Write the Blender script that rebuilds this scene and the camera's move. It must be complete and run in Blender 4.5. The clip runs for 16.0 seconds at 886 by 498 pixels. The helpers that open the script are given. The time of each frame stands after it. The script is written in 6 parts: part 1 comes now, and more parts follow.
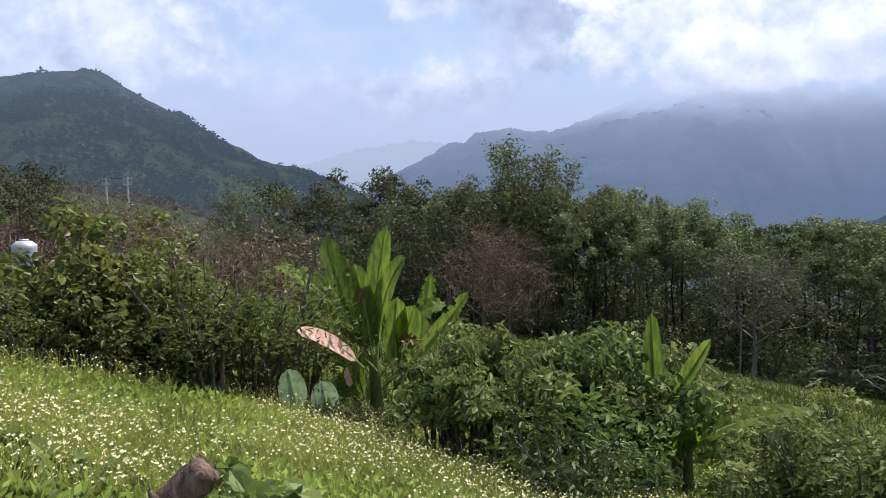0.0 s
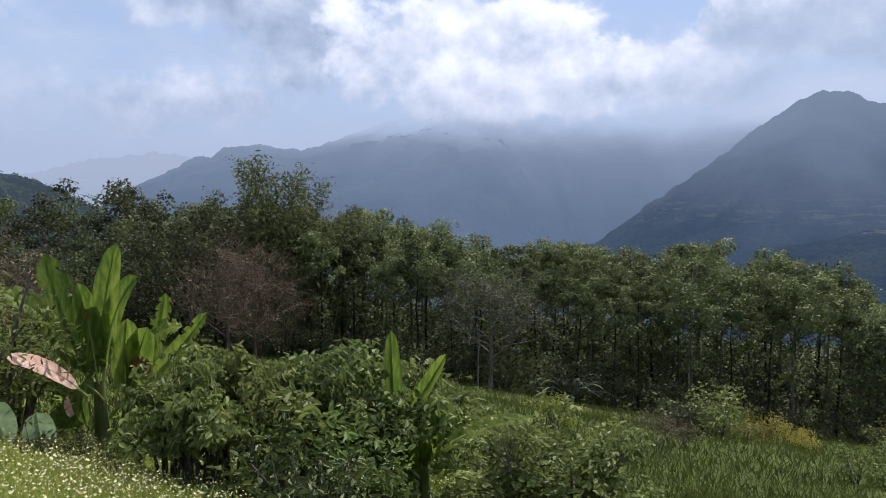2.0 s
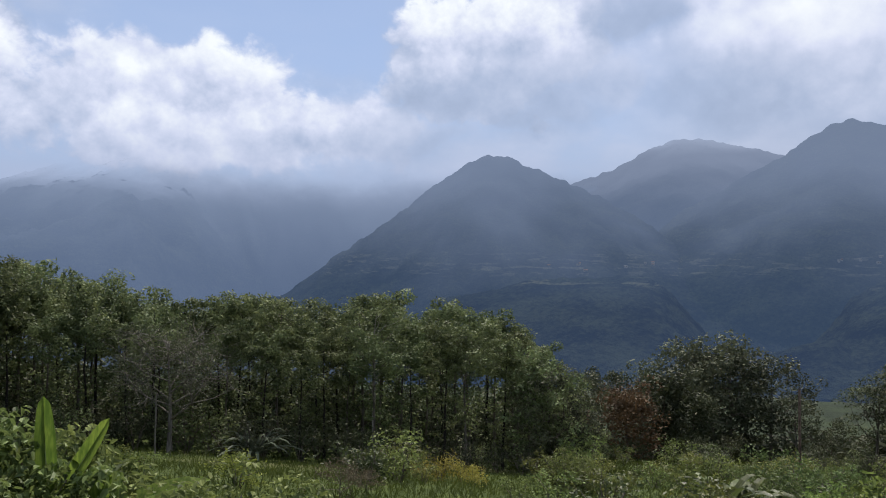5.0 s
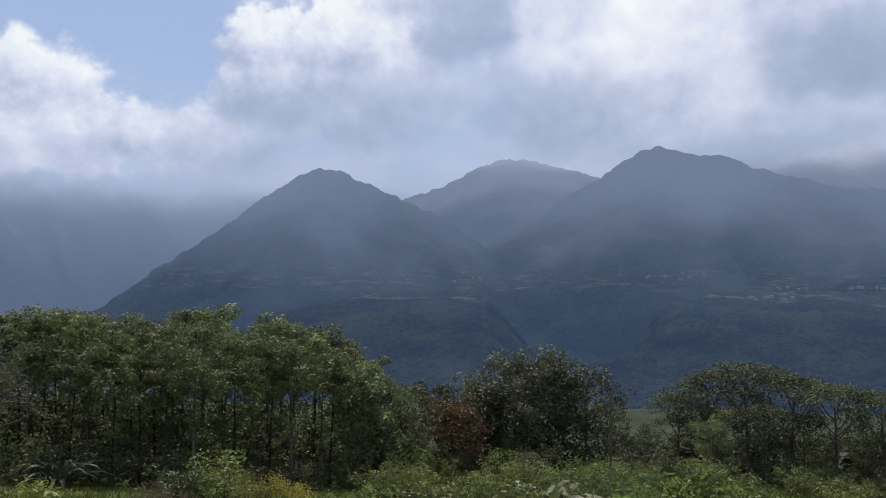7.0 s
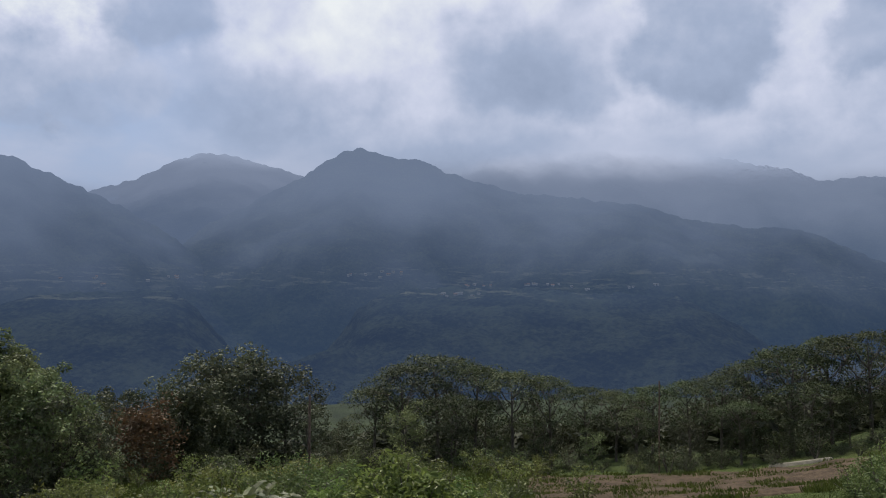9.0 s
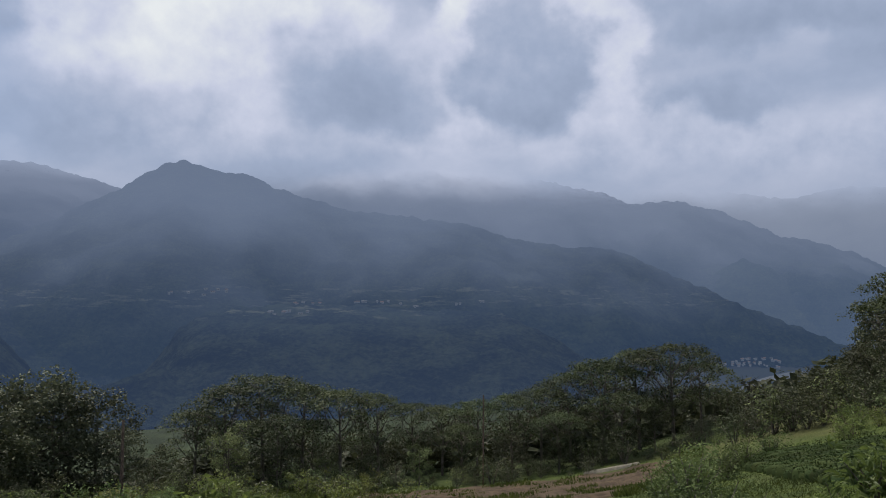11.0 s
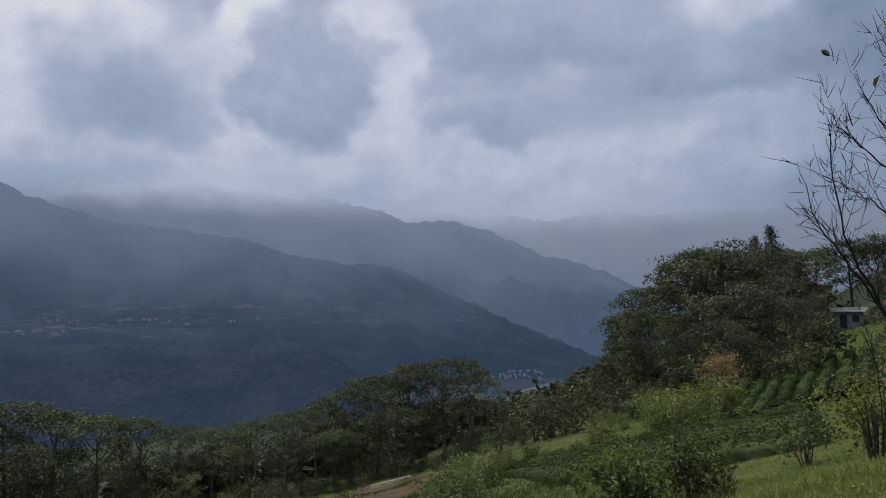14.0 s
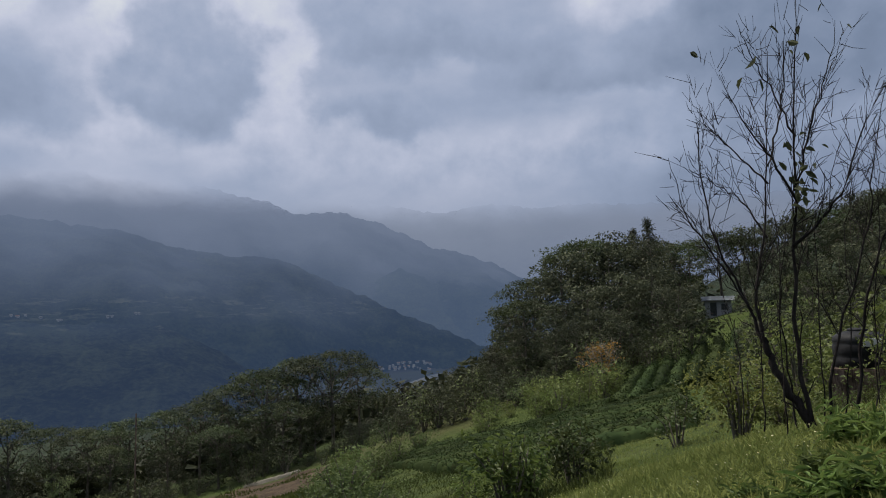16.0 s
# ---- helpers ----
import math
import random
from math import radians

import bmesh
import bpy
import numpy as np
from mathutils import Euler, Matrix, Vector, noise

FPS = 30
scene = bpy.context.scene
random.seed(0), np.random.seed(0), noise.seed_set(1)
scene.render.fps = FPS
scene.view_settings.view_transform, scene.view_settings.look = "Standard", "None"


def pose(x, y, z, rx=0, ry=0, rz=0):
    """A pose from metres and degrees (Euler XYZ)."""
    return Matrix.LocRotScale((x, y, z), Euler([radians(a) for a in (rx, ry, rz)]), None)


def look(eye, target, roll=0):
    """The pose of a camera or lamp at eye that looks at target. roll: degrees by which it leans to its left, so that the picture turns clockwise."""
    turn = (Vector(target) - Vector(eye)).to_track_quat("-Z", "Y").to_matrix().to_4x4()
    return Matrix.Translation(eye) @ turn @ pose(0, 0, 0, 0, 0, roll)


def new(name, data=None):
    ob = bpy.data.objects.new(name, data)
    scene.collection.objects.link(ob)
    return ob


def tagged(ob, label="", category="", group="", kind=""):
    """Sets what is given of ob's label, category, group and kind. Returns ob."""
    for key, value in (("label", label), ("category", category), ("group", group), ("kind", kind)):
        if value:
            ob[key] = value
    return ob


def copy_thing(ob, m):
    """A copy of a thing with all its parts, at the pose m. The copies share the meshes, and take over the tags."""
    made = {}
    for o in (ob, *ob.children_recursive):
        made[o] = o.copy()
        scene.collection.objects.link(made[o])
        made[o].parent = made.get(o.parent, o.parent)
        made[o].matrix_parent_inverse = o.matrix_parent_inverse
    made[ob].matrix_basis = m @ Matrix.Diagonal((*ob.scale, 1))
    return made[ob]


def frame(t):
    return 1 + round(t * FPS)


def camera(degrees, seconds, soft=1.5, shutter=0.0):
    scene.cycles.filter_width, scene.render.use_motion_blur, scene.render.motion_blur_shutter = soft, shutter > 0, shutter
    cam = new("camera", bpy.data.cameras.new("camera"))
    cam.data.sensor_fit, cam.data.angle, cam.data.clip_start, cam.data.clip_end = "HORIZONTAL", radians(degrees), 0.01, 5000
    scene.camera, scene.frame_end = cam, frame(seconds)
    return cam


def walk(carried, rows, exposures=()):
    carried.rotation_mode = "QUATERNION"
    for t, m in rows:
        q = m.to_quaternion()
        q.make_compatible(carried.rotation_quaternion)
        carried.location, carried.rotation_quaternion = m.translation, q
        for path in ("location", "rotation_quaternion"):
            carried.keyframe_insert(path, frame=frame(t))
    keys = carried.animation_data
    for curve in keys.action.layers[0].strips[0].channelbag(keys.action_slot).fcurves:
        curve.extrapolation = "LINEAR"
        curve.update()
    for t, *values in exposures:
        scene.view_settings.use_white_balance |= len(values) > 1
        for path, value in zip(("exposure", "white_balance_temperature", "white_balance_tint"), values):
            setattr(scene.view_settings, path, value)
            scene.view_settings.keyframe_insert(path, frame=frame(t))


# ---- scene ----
# ---------------------------------------------------------------- camera: a slow pan with the phone held at arm's length
EYE_Z = 1.6
ARM = 0.4
cam = camera(57.142, 16.0, soft=1.0)
PAN = [(0.0, 0.00, -3.28, 0.68), (0.5, 5.19, -3.32, 0.40), (1.0, 9.36, -3.13, 0.08), (1.5, 13.31, -2.71, -0.19),
       (2.0, 17.46, -1.97, -0.58), (2.5, 21.70, -0.94, -0.85), (3.0, 25.88, 0.05, -0.86), (3.5, 28.95, 0.74, -0.77),
       (4.0, 32.51, 1.47, -0.56), (4.2, 34.03, 1.63, -0.52), (6.5, 46.96, 2.51, -0.58), (7.0, 51.01, 3.00, -0.60),
       (7.5, 58.72, 2.72, -0.17), (8.0, 63.78, 2.39, -0.07), (8.5, 67.82, 2.53, 0.01), (9.0, 71.74, 3.00, -0.12),
       (9.2, 73.44, 3.17, -0.10), (11.3, 85.35, 4.30, 0.25), (11.5, 86.57, 4.34, 0.28), (12.0, 89.62, 4.33, 0.31),
       (12.5, 92.09, 4.48, 0.33), (13.0, 94.47, 4.86, 0.44), (13.5, 97.06, 5.14, 0.60), (14.0, 99.26, 5.25, 0.71),
       (14.5, 100.95, 5.06, 0.85), (15.0, 103.02, 4.77, 0.99), (15.5, 105.07, 4.60, 1.17), (16.0, 107.05, 4.54, 1.41)]


def stand(yaw, pitch, roll):
    """The camera's pose: yaw clockwise from north (+y), pitch up, roll to the left."""
    a, p = radians(yaw), radians(pitch)
    eye = Vector((ARM * math.sin(a), ARM * math.cos(a), EYE_Z))
    ahead = Vector((math.cos(p) * math.sin(a), math.cos(p) * math.cos(a), math.sin(p)))
    return look(eye, eye + ahead, roll)


walk(cam, [(t, stand(a, p, -r)) for t, a, p, r in PAN],
     [(0.0, 0.71), (1.5, 0.58), (2.5, 0.43), (3.5, 0.38), (7.0, 0.23), (9.0, 0.11), (11.5, 0.01), (13.0, -0.07), (16.0, -0.08)])

# ---------------------------------------------------------------- node helpers


class Nodes:
    """Short notation for a node tree."""

    def __init__(self, tree):
        self.tree = tree
        tree.nodes.clear()

    def add(self, kind, ins=None, **props):
        node = self.tree.nodes.new(kind)
        for key, value in props.items():
            setattr(node, key, value)
        for key, value in (ins or {}).items():
            self.put(node.inputs[key], value)
        return node

    def put(self, socket, value):
        if isinstance(value, bpy.types.NodeSocket):
            self.tree.links.new(value, socket)
        elif isinstance(value, tuple) and len(value) == 3 and socket.type == "RGBA":
            socket.default_value = (*value, 1)
        else:
            socket.default_value = value

    def m(self, op, a, b=0.0, c=0.0):
        node = self.add("ShaderNodeMath", {0: a, 1: b, 2: c}, operation=op)
        return node.outputs[0]

    def vm(self, op, a, b=(0.0, 0.0, 0.0), out=0):
        node = self.add("ShaderNodeVectorMath", {0: a}, operation=op)
        self.put(node.inputs["Scale" if op == "SCALE" else 1], b)
        return node.outputs[out]

    def mix(self, f, a, b):
        node = self.add("ShaderNodeMix", data_type="RGBA")
        self.put(node.inputs[0], f), self.put(node.inputs[6], a), self.put(node.inputs[7], b)
        return node.outputs[2]

    def ramp(self, v, lo, hi, to_lo=0.0, to_hi=1.0, smooth=True):
        node = self.add("ShaderNodeMapRange", {0: v, 1: lo, 2: hi, 3: to_lo, 4: to_hi},
                        interpolation_type="SMOOTHSTEP" if smooth else "LINEAR")
        return node.outputs[0]

    def noise(self, vec, scale, detail=4.0, rough=0.5, distort=0.0, out=0):
        node = self.add("ShaderNodeTexNoise", {"Scale": scale, "Detail": detail, "Roughness": rough, "Distortion": distort})
        if vec is not None:
            self.put(node.inputs["Vector"], vec)
        return node.outputs[out]


# ---------------------------------------------------------------- sky, clouds and sun
SUN_AZ, SUN_EL = 46.0, 57.0
AIR = 0.806  # strength of the sky and of the painted haze, beside the sun
sun_dir = Vector((math.sin(radians(SUN_AZ)) * math.cos(radians(SUN_EL)), math.cos(radians(SUN_AZ)) * math.cos(radians(SUN_EL)),
                  math.sin(radians(SUN_EL))))
world = bpy.data.worlds.new("world")
scene.world = world
world.use_nodes = True
w = Nodes(world.node_tree)
direction = w.add("ShaderNodeTexCoord").outputs["Generated"]
xyz = w.add("ShaderNodeSeparateXYZ", {0: direction})
dx, dy, dz = xyz.outputs[0], xyz.outputs[1], xyz.outputs[2]
azim = w.m("MULTIPLY", w.m("ARCTAN2", dx, dy), 57.2958)
elev = w.m("MULTIPLY", w.m("ARCSINE", dz), 57.2958)
sky = w.add("ShaderNodeTexSky", sky_type="NISHITA", sun_disc=False, sun_elevation=radians(SUN_EL), sun_rotation=radians(SUN_AZ),
            air_density=1.0, dust_density=0.6, ozone_density=2.0)
blue = w.vm("MULTIPLY", sky.outputs[0], (0.105, 0.10, 0.10))
# broken cloud: sunlit heaps against blue in the west, a grey deck with bright breaks in the east
# (azimuth, elevation, half width, half height, tone of the top, tone of the belly, softness), in degrees and tones from 0 to 1
HEAPS = [(-22, 11, 12, 5, 0.70, 0.62, 0.7), (2, 15, 7.0, 3.0, 0.60, 0.52, 0.5), (-1.5, 7.4, 8.5, 2.4, 0.66, 0.57, 0.6), (7.0, 12.6, 5.4, 4.4, 0.58, 0.48, 0.4),
         (20.0, 11.0, 8.6, 4.2, 0.92, 0.64, 0.2), (22.5, 8.8, 8.5, 2.2, 0.88, 0.70, 0.35), (31.5, 10.2, 7.0, 2.8, 0.82, 0.64, 0.35), (42.0, 15.2, 6.4, 4.4, 1.02, 0.60, 0.15),
         (47.5, 17.0, 5.0, 4.0, 0.96, 0.64, 0.4)]
# soft light breaks in the deck, nearest the hidden sun the brightest
BREAKS = [(66.8, 18.6, 5.5, 4.2, 1.04, 0.7), (58.8, 18.2, 2.8, 4.2, 0.90, 0.6), (74.0, 19.6, 6.5, 2.6, 0.90, 0.6), (70.0, 15.8, 5.0, 2.8, 0.80, 0.7), (66.0, 12.4, 8.0, 1.9, 0.73, 0.8),
          (84.0, 12.0, 7.5, 1.2, 0.72, 0.7), (85.8, 18.6, 2.6, 3.6, 0.96, 0.35), (94.2, 17.8, 2.2, 4.6, 0.84, 0.5), (86.0, 14.0, 1.6, 3.0, 0.74, 0.6), (82.0, 17.0, 2.6, 2.4, 0.74, 0.6), (96.5, 13.6, 3.2, 2.2, 0.72, 0.5),
          (100.0, 10.8, 8.0, 1.7, 0.66, 0.8), (121.0, 22.2, 4.2, 2.0, 0.90, 0.6), (113.0, 11.2, 9.0, 2.2, 0.66, 0.8)]
# grey bellies (azimuth, elevation, half width, half height, tone, softness)
BANKS = [(54.2, 18.7, 4.0, 2.2, 0.44, 0.5), (51.0, 13.2, 5.0, 2.6, 0.60, 0.8), (43.5, 12.0, 6.5, 2.4, 0.47, 0.6), (36.5, 9.0, 5.5, 1.8, 0.52, 0.7), (60.0, 12.6, 6.0, 2.3, 0.46, 0.6),
         (76.8, 15.2, 5.6, 2.6, 0.43, 0.6), (89.0, 16.6, 3.4, 3.2, 0.43, 0.3), (99.0, 15.2, 1.8, 1.4, 0.50, 0.5), (103.8, 14.2, 3.8, 1.5, 0.42, 0.45), (103.2, 19.2, 4.4, 1.8, 0.43, 0.45),
         (110.5, 19.2, 4.2, 1.5, 0.44, 0.5), (118.5, 16.4, 6.5, 1.6, 0.38, 0.5), (132.0, 17.5, 9.0, 5.0, 0.18, 0.7), (130.0, 9.0, 10.0, 4.5, 0.27, 0.8), (73.5, 10.4, 6.0, 1.6, 0.50, 0.8)]
east = w.ramp(azim, 40.0, 62.0)
p = w.vm("MULTIPLY", direction, (1.0, 1.0, 1.1))
warp = w.add("ShaderNodeSeparateXYZ", {0: w.noise(p, 8.0, 6.0, 0.55, 0.0, 1)})
azim_w = w.m("ADD", azim, w.m("MULTIPLY", w.m("SUBTRACT", warp.outputs[0], 0.5), 10.0))
elev_w = w.m("ADD", elev, w.m("MULTIPLY", w.m("SUBTRACT", warp.outputs[1], 0.5), 6.0))
heap = w.add("ShaderNodeTexVoronoi", {"Vector": w.vm("ADD", p, w.vm("SCALE", w.noise(p, 14.0, 3.0, 0.5, 0.0, 1), 0.06)), "Scale": 15.0, "Detail": 5.0, "Roughness": 0.55, "Smoothness": 0.5},
             feature="SMOOTH_F1").outputs[0]
wool = w.noise(p, 14.0, 8.0, 0.56)
billow = w.m("ADD", w.m("MULTIPLY", w.m("SUBTRACT", 0.62, heap), 0.55), w.m("MULTIPLY", w.m("SUBTRACT", wool, 0.5), 0.9))
drift = w.m("MULTIPLY", w.m("SUBTRACT", w.noise(p, 9.0, 5.0, 0.5), 0.5), 1.5)
wool_up = w.noise(w.vm("ADD", p, (0.009, 0.007, 0.022)), 14.0, 8.0, 0.56)
relief = w.m("SUBTRACT", wool, wool_up)
# thin high veil behind the heaps, closing in the east
veil = w.noise(w.vm("MULTIPLY", p, (1, 1, 2.0)), 5.0, 6.0, 0.55)
gap = w.m("MULTIPLY", w.ramp(azim_w, 12.0, 18.0), w.m("MULTIPLY", w.ramp(azim_w, 33.0, 38.0, 1.0, 0.0), w.ramp(elev_w, 12.5, 15.0)))
cover = w.m("MAXIMUM", w.m("MULTIPLY", w.ramp(veil, 0.34, 0.70, 0.22, 0.85), w.m("SUBTRACT", 1.0, w.m("MULTIPLY", gap, 0.85))), east)
tone = w.m("ADD", w.ramp(east, 0.0, 1.0, 0.53, 0.58), w.m("MULTIPLY", w.m("SUBTRACT", veil, 0.5), 0.5))


def cloud(cover, tone, az, el, wide, high, top, belly, soft, fill, edge, ragged, depth):
    """One cloud laid over those behind it: its edge is ragged, its upper side lit, its belly in its own shade."""
    u = w.m("DIVIDE", w.m("SUBTRACT", azim_w, az), wide * 1.35)
    v = w.m("DIVIDE", w.m("SUBTRACT", elev_w, el), high * 1.35)
    inside = w.m("SUBTRACT", 1.0, w.m("SQRT", w.m("ADD", w.m("MULTIPLY", u, u), w.m("MULTIPLY", v, v))))
    inside = w.m("ADD", inside, w.m("MULTIPLY_ADD", edge, ragged, 0.22))
    body = w.m("MULTIPLY", w.ramp(inside, 0.0, soft), fill)
    lit = w.ramp(w.m("ADD", v, w.m("MULTIPLY", edge, 1.1)), -0.7, 0.7)
    shade = w.m("ADD", w.ramp(lit, 0.0, 1.0, belly, top, False), w.m("MULTIPLY", relief, depth))
    return w.m("MAXIMUM", cover, body), w.m("ADD", tone, w.m("MULTIPLY", w.m("SUBTRACT", shade, tone), body))


for ca_, ce_, ha_, he_, tone_, soft_ in BREAKS:
    cover, tone = cloud(cover, tone, ca_, ce_, ha_, he_, tone_, tone_ - 0.06, soft_ + 0.15, 0.9, drift, 0.7, 0.45)
for ca_, ce_, ha_, he_, top_, belly_, soft_ in HEAPS:
    cover, tone = cloud(cover, tone, ca_, ce_, ha_, he_, top_, belly_, soft_ + 0.1, 0.95, billow, 0.7, 0.8)
for ca_, ce_, ha_, he_, tone_, soft_ in BANKS:
    cover, tone = cloud(cover, tone, ca_, ce_, ha_, he_, tone_ + 0.08, tone_ - 0.03, soft_ + 0.2, 0.85, drift, 0.7, 0.3)
cover = w.m("MULTIPLY", cover, w.ramp(elev, 24.0, 42.0, 1.0, 0.4))
tone_node = w.add("ShaderNodeValToRGB", {0: tone})
ramp_c = tone_node.color_ramp
ramp_c.elements[0].position, ramp_c.elements[0].color = 0.0, (0.16, 0.205, 0.29, 1)
ramp_c.elements[1].position, ramp_c.elements[1].color = 1.0, (0.98, 1.0, 1.0, 1)
for pos_, col_ in ((0.25, (0.262, 0.328, 0.46)), (0.5, (0.43, 0.503, 0.665)), (0.75, (0.70, 0.735, 0.88))):
    ramp_c.elements.new(pos_).color = (*col_, 1)
blue = w.mix(w.ramp(elev, 15.0, 40.0, 0.62, 0.0), blue, (0.42, 0.54, 0.80))
sky_col = w.mix(cover, blue, tone_node.outputs[0])
# pale air over the ridges
mist = w.mix(w.ramp(azim, 108.0, 128.0), w.mix(east, (0.38, 0.44, 0.61), (0.32, 0.38, 0.51)), (0.21, 0.265, 0.375))
sky_col = w.mix(w.ramp(elev, 3.0, 11.0, 0.85, 0.0), sky_col, mist)
# unseen bright cloud above the view, added as fill light for dark foliage
sky_col = w.mix(w.ramp(elev, 26.0, 46.0, 0.0, 0.8), sky_col, (0.86, 0.92, 1.06))
back = w.add("ShaderNodeBackground", {"Color": w.vm("MULTIPLY", sky_col, (0.98, 1.0, 1.03)), "Strength": AIR})
w.add("ShaderNodeOutputWorld", {"Surface": back.outputs[0]})

sun = new("sun", bpy.data.lights.new("sun", "SUN"))
sun.data.energy, sun.data.angle, sun.data.color = 5.0, radians(1.0), (1.0, 0.93, 0.82)
sun.matrix_world = look(sun_dir * 200, (0, 0, 0))

# ---------------------------------------------------------------- materials


def material(name):
    mat = bpy.data.materials.new(name)
    mat.use_nodes = True
    return mat, Nodes(mat.node_tree)


def finish(n, shader):
    n.add("ShaderNodeOutputMaterial", {"Surface": shader})


def foliage(name, dark, light, translucent=0.3, rough=0.5, scale=0.6, gloss=0.10):
    """Leaves: colour varies from leaf to leaf and in patches; light shines through them."""
    mat, n = material(name)
    pos = n.add("ShaderNodeNewGeometry")
    per_leaf = pos.outputs["Random Per Island"]
    patch = n.noise(pos.outputs["Position"], scale, 3.0)
    tree = n.add("ShaderNodeObjectInfo").outputs["Random"]
    f = n.m("ADD", n.m("MULTIPLY", per_leaf, 0.26), n.m("MULTIPLY_ADD", n.ramp(patch, 0.32, 0.68), 0.62, 0.08))
    col = n.mix(f, dark, light)
    hsv = n.add("ShaderNodeHueSaturation", {"Hue": n.m("ADD", 0.48, n.m("MULTIPLY", n.m("FRACT", n.m("MULTIPLY", tree, 7.31)), 0.035)), "Value": n.ramp(tree, 0, 1, 0.62, 1.35, False), "Color": col})
    col = hsv.outputs[0]
    bsdf = n.add("ShaderNodeBsdfPrincipled", {"Base Color": col, "Roughness": rough + 0.05, "Specular IOR Level": gloss})
    thin = n.add("ShaderNodeBsdfTranslucent", {"Color": n.mix(0.35, col, light)})
    both = n.add("ShaderNodeMixShader", {0: translucent, 1: bsdf.outputs[0], 2: thin.outputs[0]})
    finish(n, both.outputs[0])
    return mat


def plain(name, col, col2, rough=0.8, scale=6.0, bump=0.3, metal=0.0, detail=6.0, stretch=(1, 1, 1)):
    """A solid surface with grain at two scales and fine relief."""
    mat, n = material(name)
    co = n.add("ShaderNodeTexCoord").outputs["Object"]
    co = n.vm("MULTIPLY", co, stretch)
    a, b = n.noise(co, scale, detail, 0.6), n.noise(co, scale * 0.15, 3.0)
    f = n.ramp(n.m("ADD", n.m("MULTIPLY", a, 0.6), n.m("MULTIPLY", b, 0.4)), 0.35, 0.65)
    relief_node = n.add("ShaderNodeBump", {"Strength": bump, "Distance": 0.05, "Height": a})
    bsdf = n.add("ShaderNodeBsdfPrincipled", {"Base Color": n.mix(f, col, col2), "Roughness": rough, "Metallic": metal, "Specular IOR Level": 0.5 if rough < 0.6 else 0.12,
                                             "Normal": relief_node.outputs[0]})
    finish(n, bsdf.outputs[0])
    return mat


def distant(name, near_col, far_col, haze_low, haze_high, z_lo, z_hi, veil, veil_top, dissolve=None, fields=None):
    """Forested slopes far off as a backdrop; haze painted as emission thickens towards the cloud base."""
    mat, n = material(name)
    pos = n.add("ShaderNodeNewGeometry").outputs["Position"]
    p = n.vm("SCALE", pos, 0.01)
    grain = n.noise(p, 9.0, 6.0, 0.7)
    patch = n.noise(n.vm("MULTIPLY", p, (1, 1, 2.5)), 0.8, 6.0, 0.65)
    col = n.mix(n.ramp(n.m("ADD", n.m("MULTIPLY", grain, 0.55), n.m("MULTIPLY", patch, 0.6)), 0.46, 0.72), near_col, far_col)
    height = n.add("ShaderNodeSeparateXYZ", {0: pos}).outputs[2]
    if fields:
        plot = n.ramp(n.noise(n.vm("MULTIPLY", p, (1, 1, 8.0)), 1.3, 5.0, 0.65), 0.52, 0.62)
        level = n.m("MULTIPLY", n.ramp(height, fields[0], fields[0] + 14), n.ramp(height, fields[1] - 30, fields[1], 1.0, 0.0))
        col = n.mix(n.m("MULTIPLY", plot, level), col, (0.24, 0.25, 0.17))
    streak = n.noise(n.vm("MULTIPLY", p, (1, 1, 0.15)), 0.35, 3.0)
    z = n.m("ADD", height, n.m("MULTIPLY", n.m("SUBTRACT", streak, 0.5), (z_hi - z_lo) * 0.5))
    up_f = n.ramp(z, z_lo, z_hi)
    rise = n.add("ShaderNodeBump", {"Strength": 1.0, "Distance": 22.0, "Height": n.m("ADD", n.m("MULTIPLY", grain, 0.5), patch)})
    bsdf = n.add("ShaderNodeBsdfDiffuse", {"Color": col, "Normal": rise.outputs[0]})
    # painted haze: emission stands in for light scattered by the air
    haze_glow = n.add("ShaderNodeEmission", {"Color": n.mix(up_f, haze_low, haze_high), "Strength": AIR})
    out = n.add("ShaderNodeMixShader", {0: n.ramp(up_f, 0.0, 1.0, veil, veil_top), 1: bsdf.outputs[0], 2: haze_glow.outputs[0]}).outputs[0]
    # tops fade to transparent, standing in for low cloud
    if dissolve:
        wisp = n.noise(n.vm("MULTIPLY", p, (1, 1, 1.5)), 0.45, 4.0, 0.5)
        z2 = n.m("ADD", height, n.m("MULTIPLY", n.m("SUBTRACT", wisp, 0.5), (dissolve[1] - dissolve[0]) * 0.6))
        clear = n.add("ShaderNodeBsdfTransparent")
        out = n.add("ShaderNodeMixShader", {0: n.ramp(z2, dissolve[0], dissolve[1]), 1: out, 2: clear.outputs[0]}).outputs[0]
    finish(n, out)
    return mat


LEAF_FOREST = foliage("leaf_forest", (0.024, 0.036, 0.018), (0.160, 0.192, 0.082), 0.30, 0.5, 0.9)
LEAF_DARK = foliage("leaf_dark", (0.0182, 0.0236, 0.0137), (0.0703, 0.0788, 0.038), 0.25)
LEAF_HILL = foliage("leaf_hill_wood", (0.0200, 0.0255, 0.0165), (0.102, 0.112, 0.064), 0.25, 0.5, 0.4)
LEAF_UMBRELLA = foliage("leaf_umbrella", (0.013, 0.0215, 0.010), (0.070, 0.088, 0.036), 0.3, 0.5, 0.5)
LEAF_BAMBOO = foliage("leaf_bamboo", (0.035, 0.055, 0.018), (0.13, 0.17, 0.06), 0.3)
LEAF_CANE = foliage("leaf_cane", (0.026, 0.038, 0.017), (0.145, 0.168, 0.072), 0.3, 0.5, 1.0)
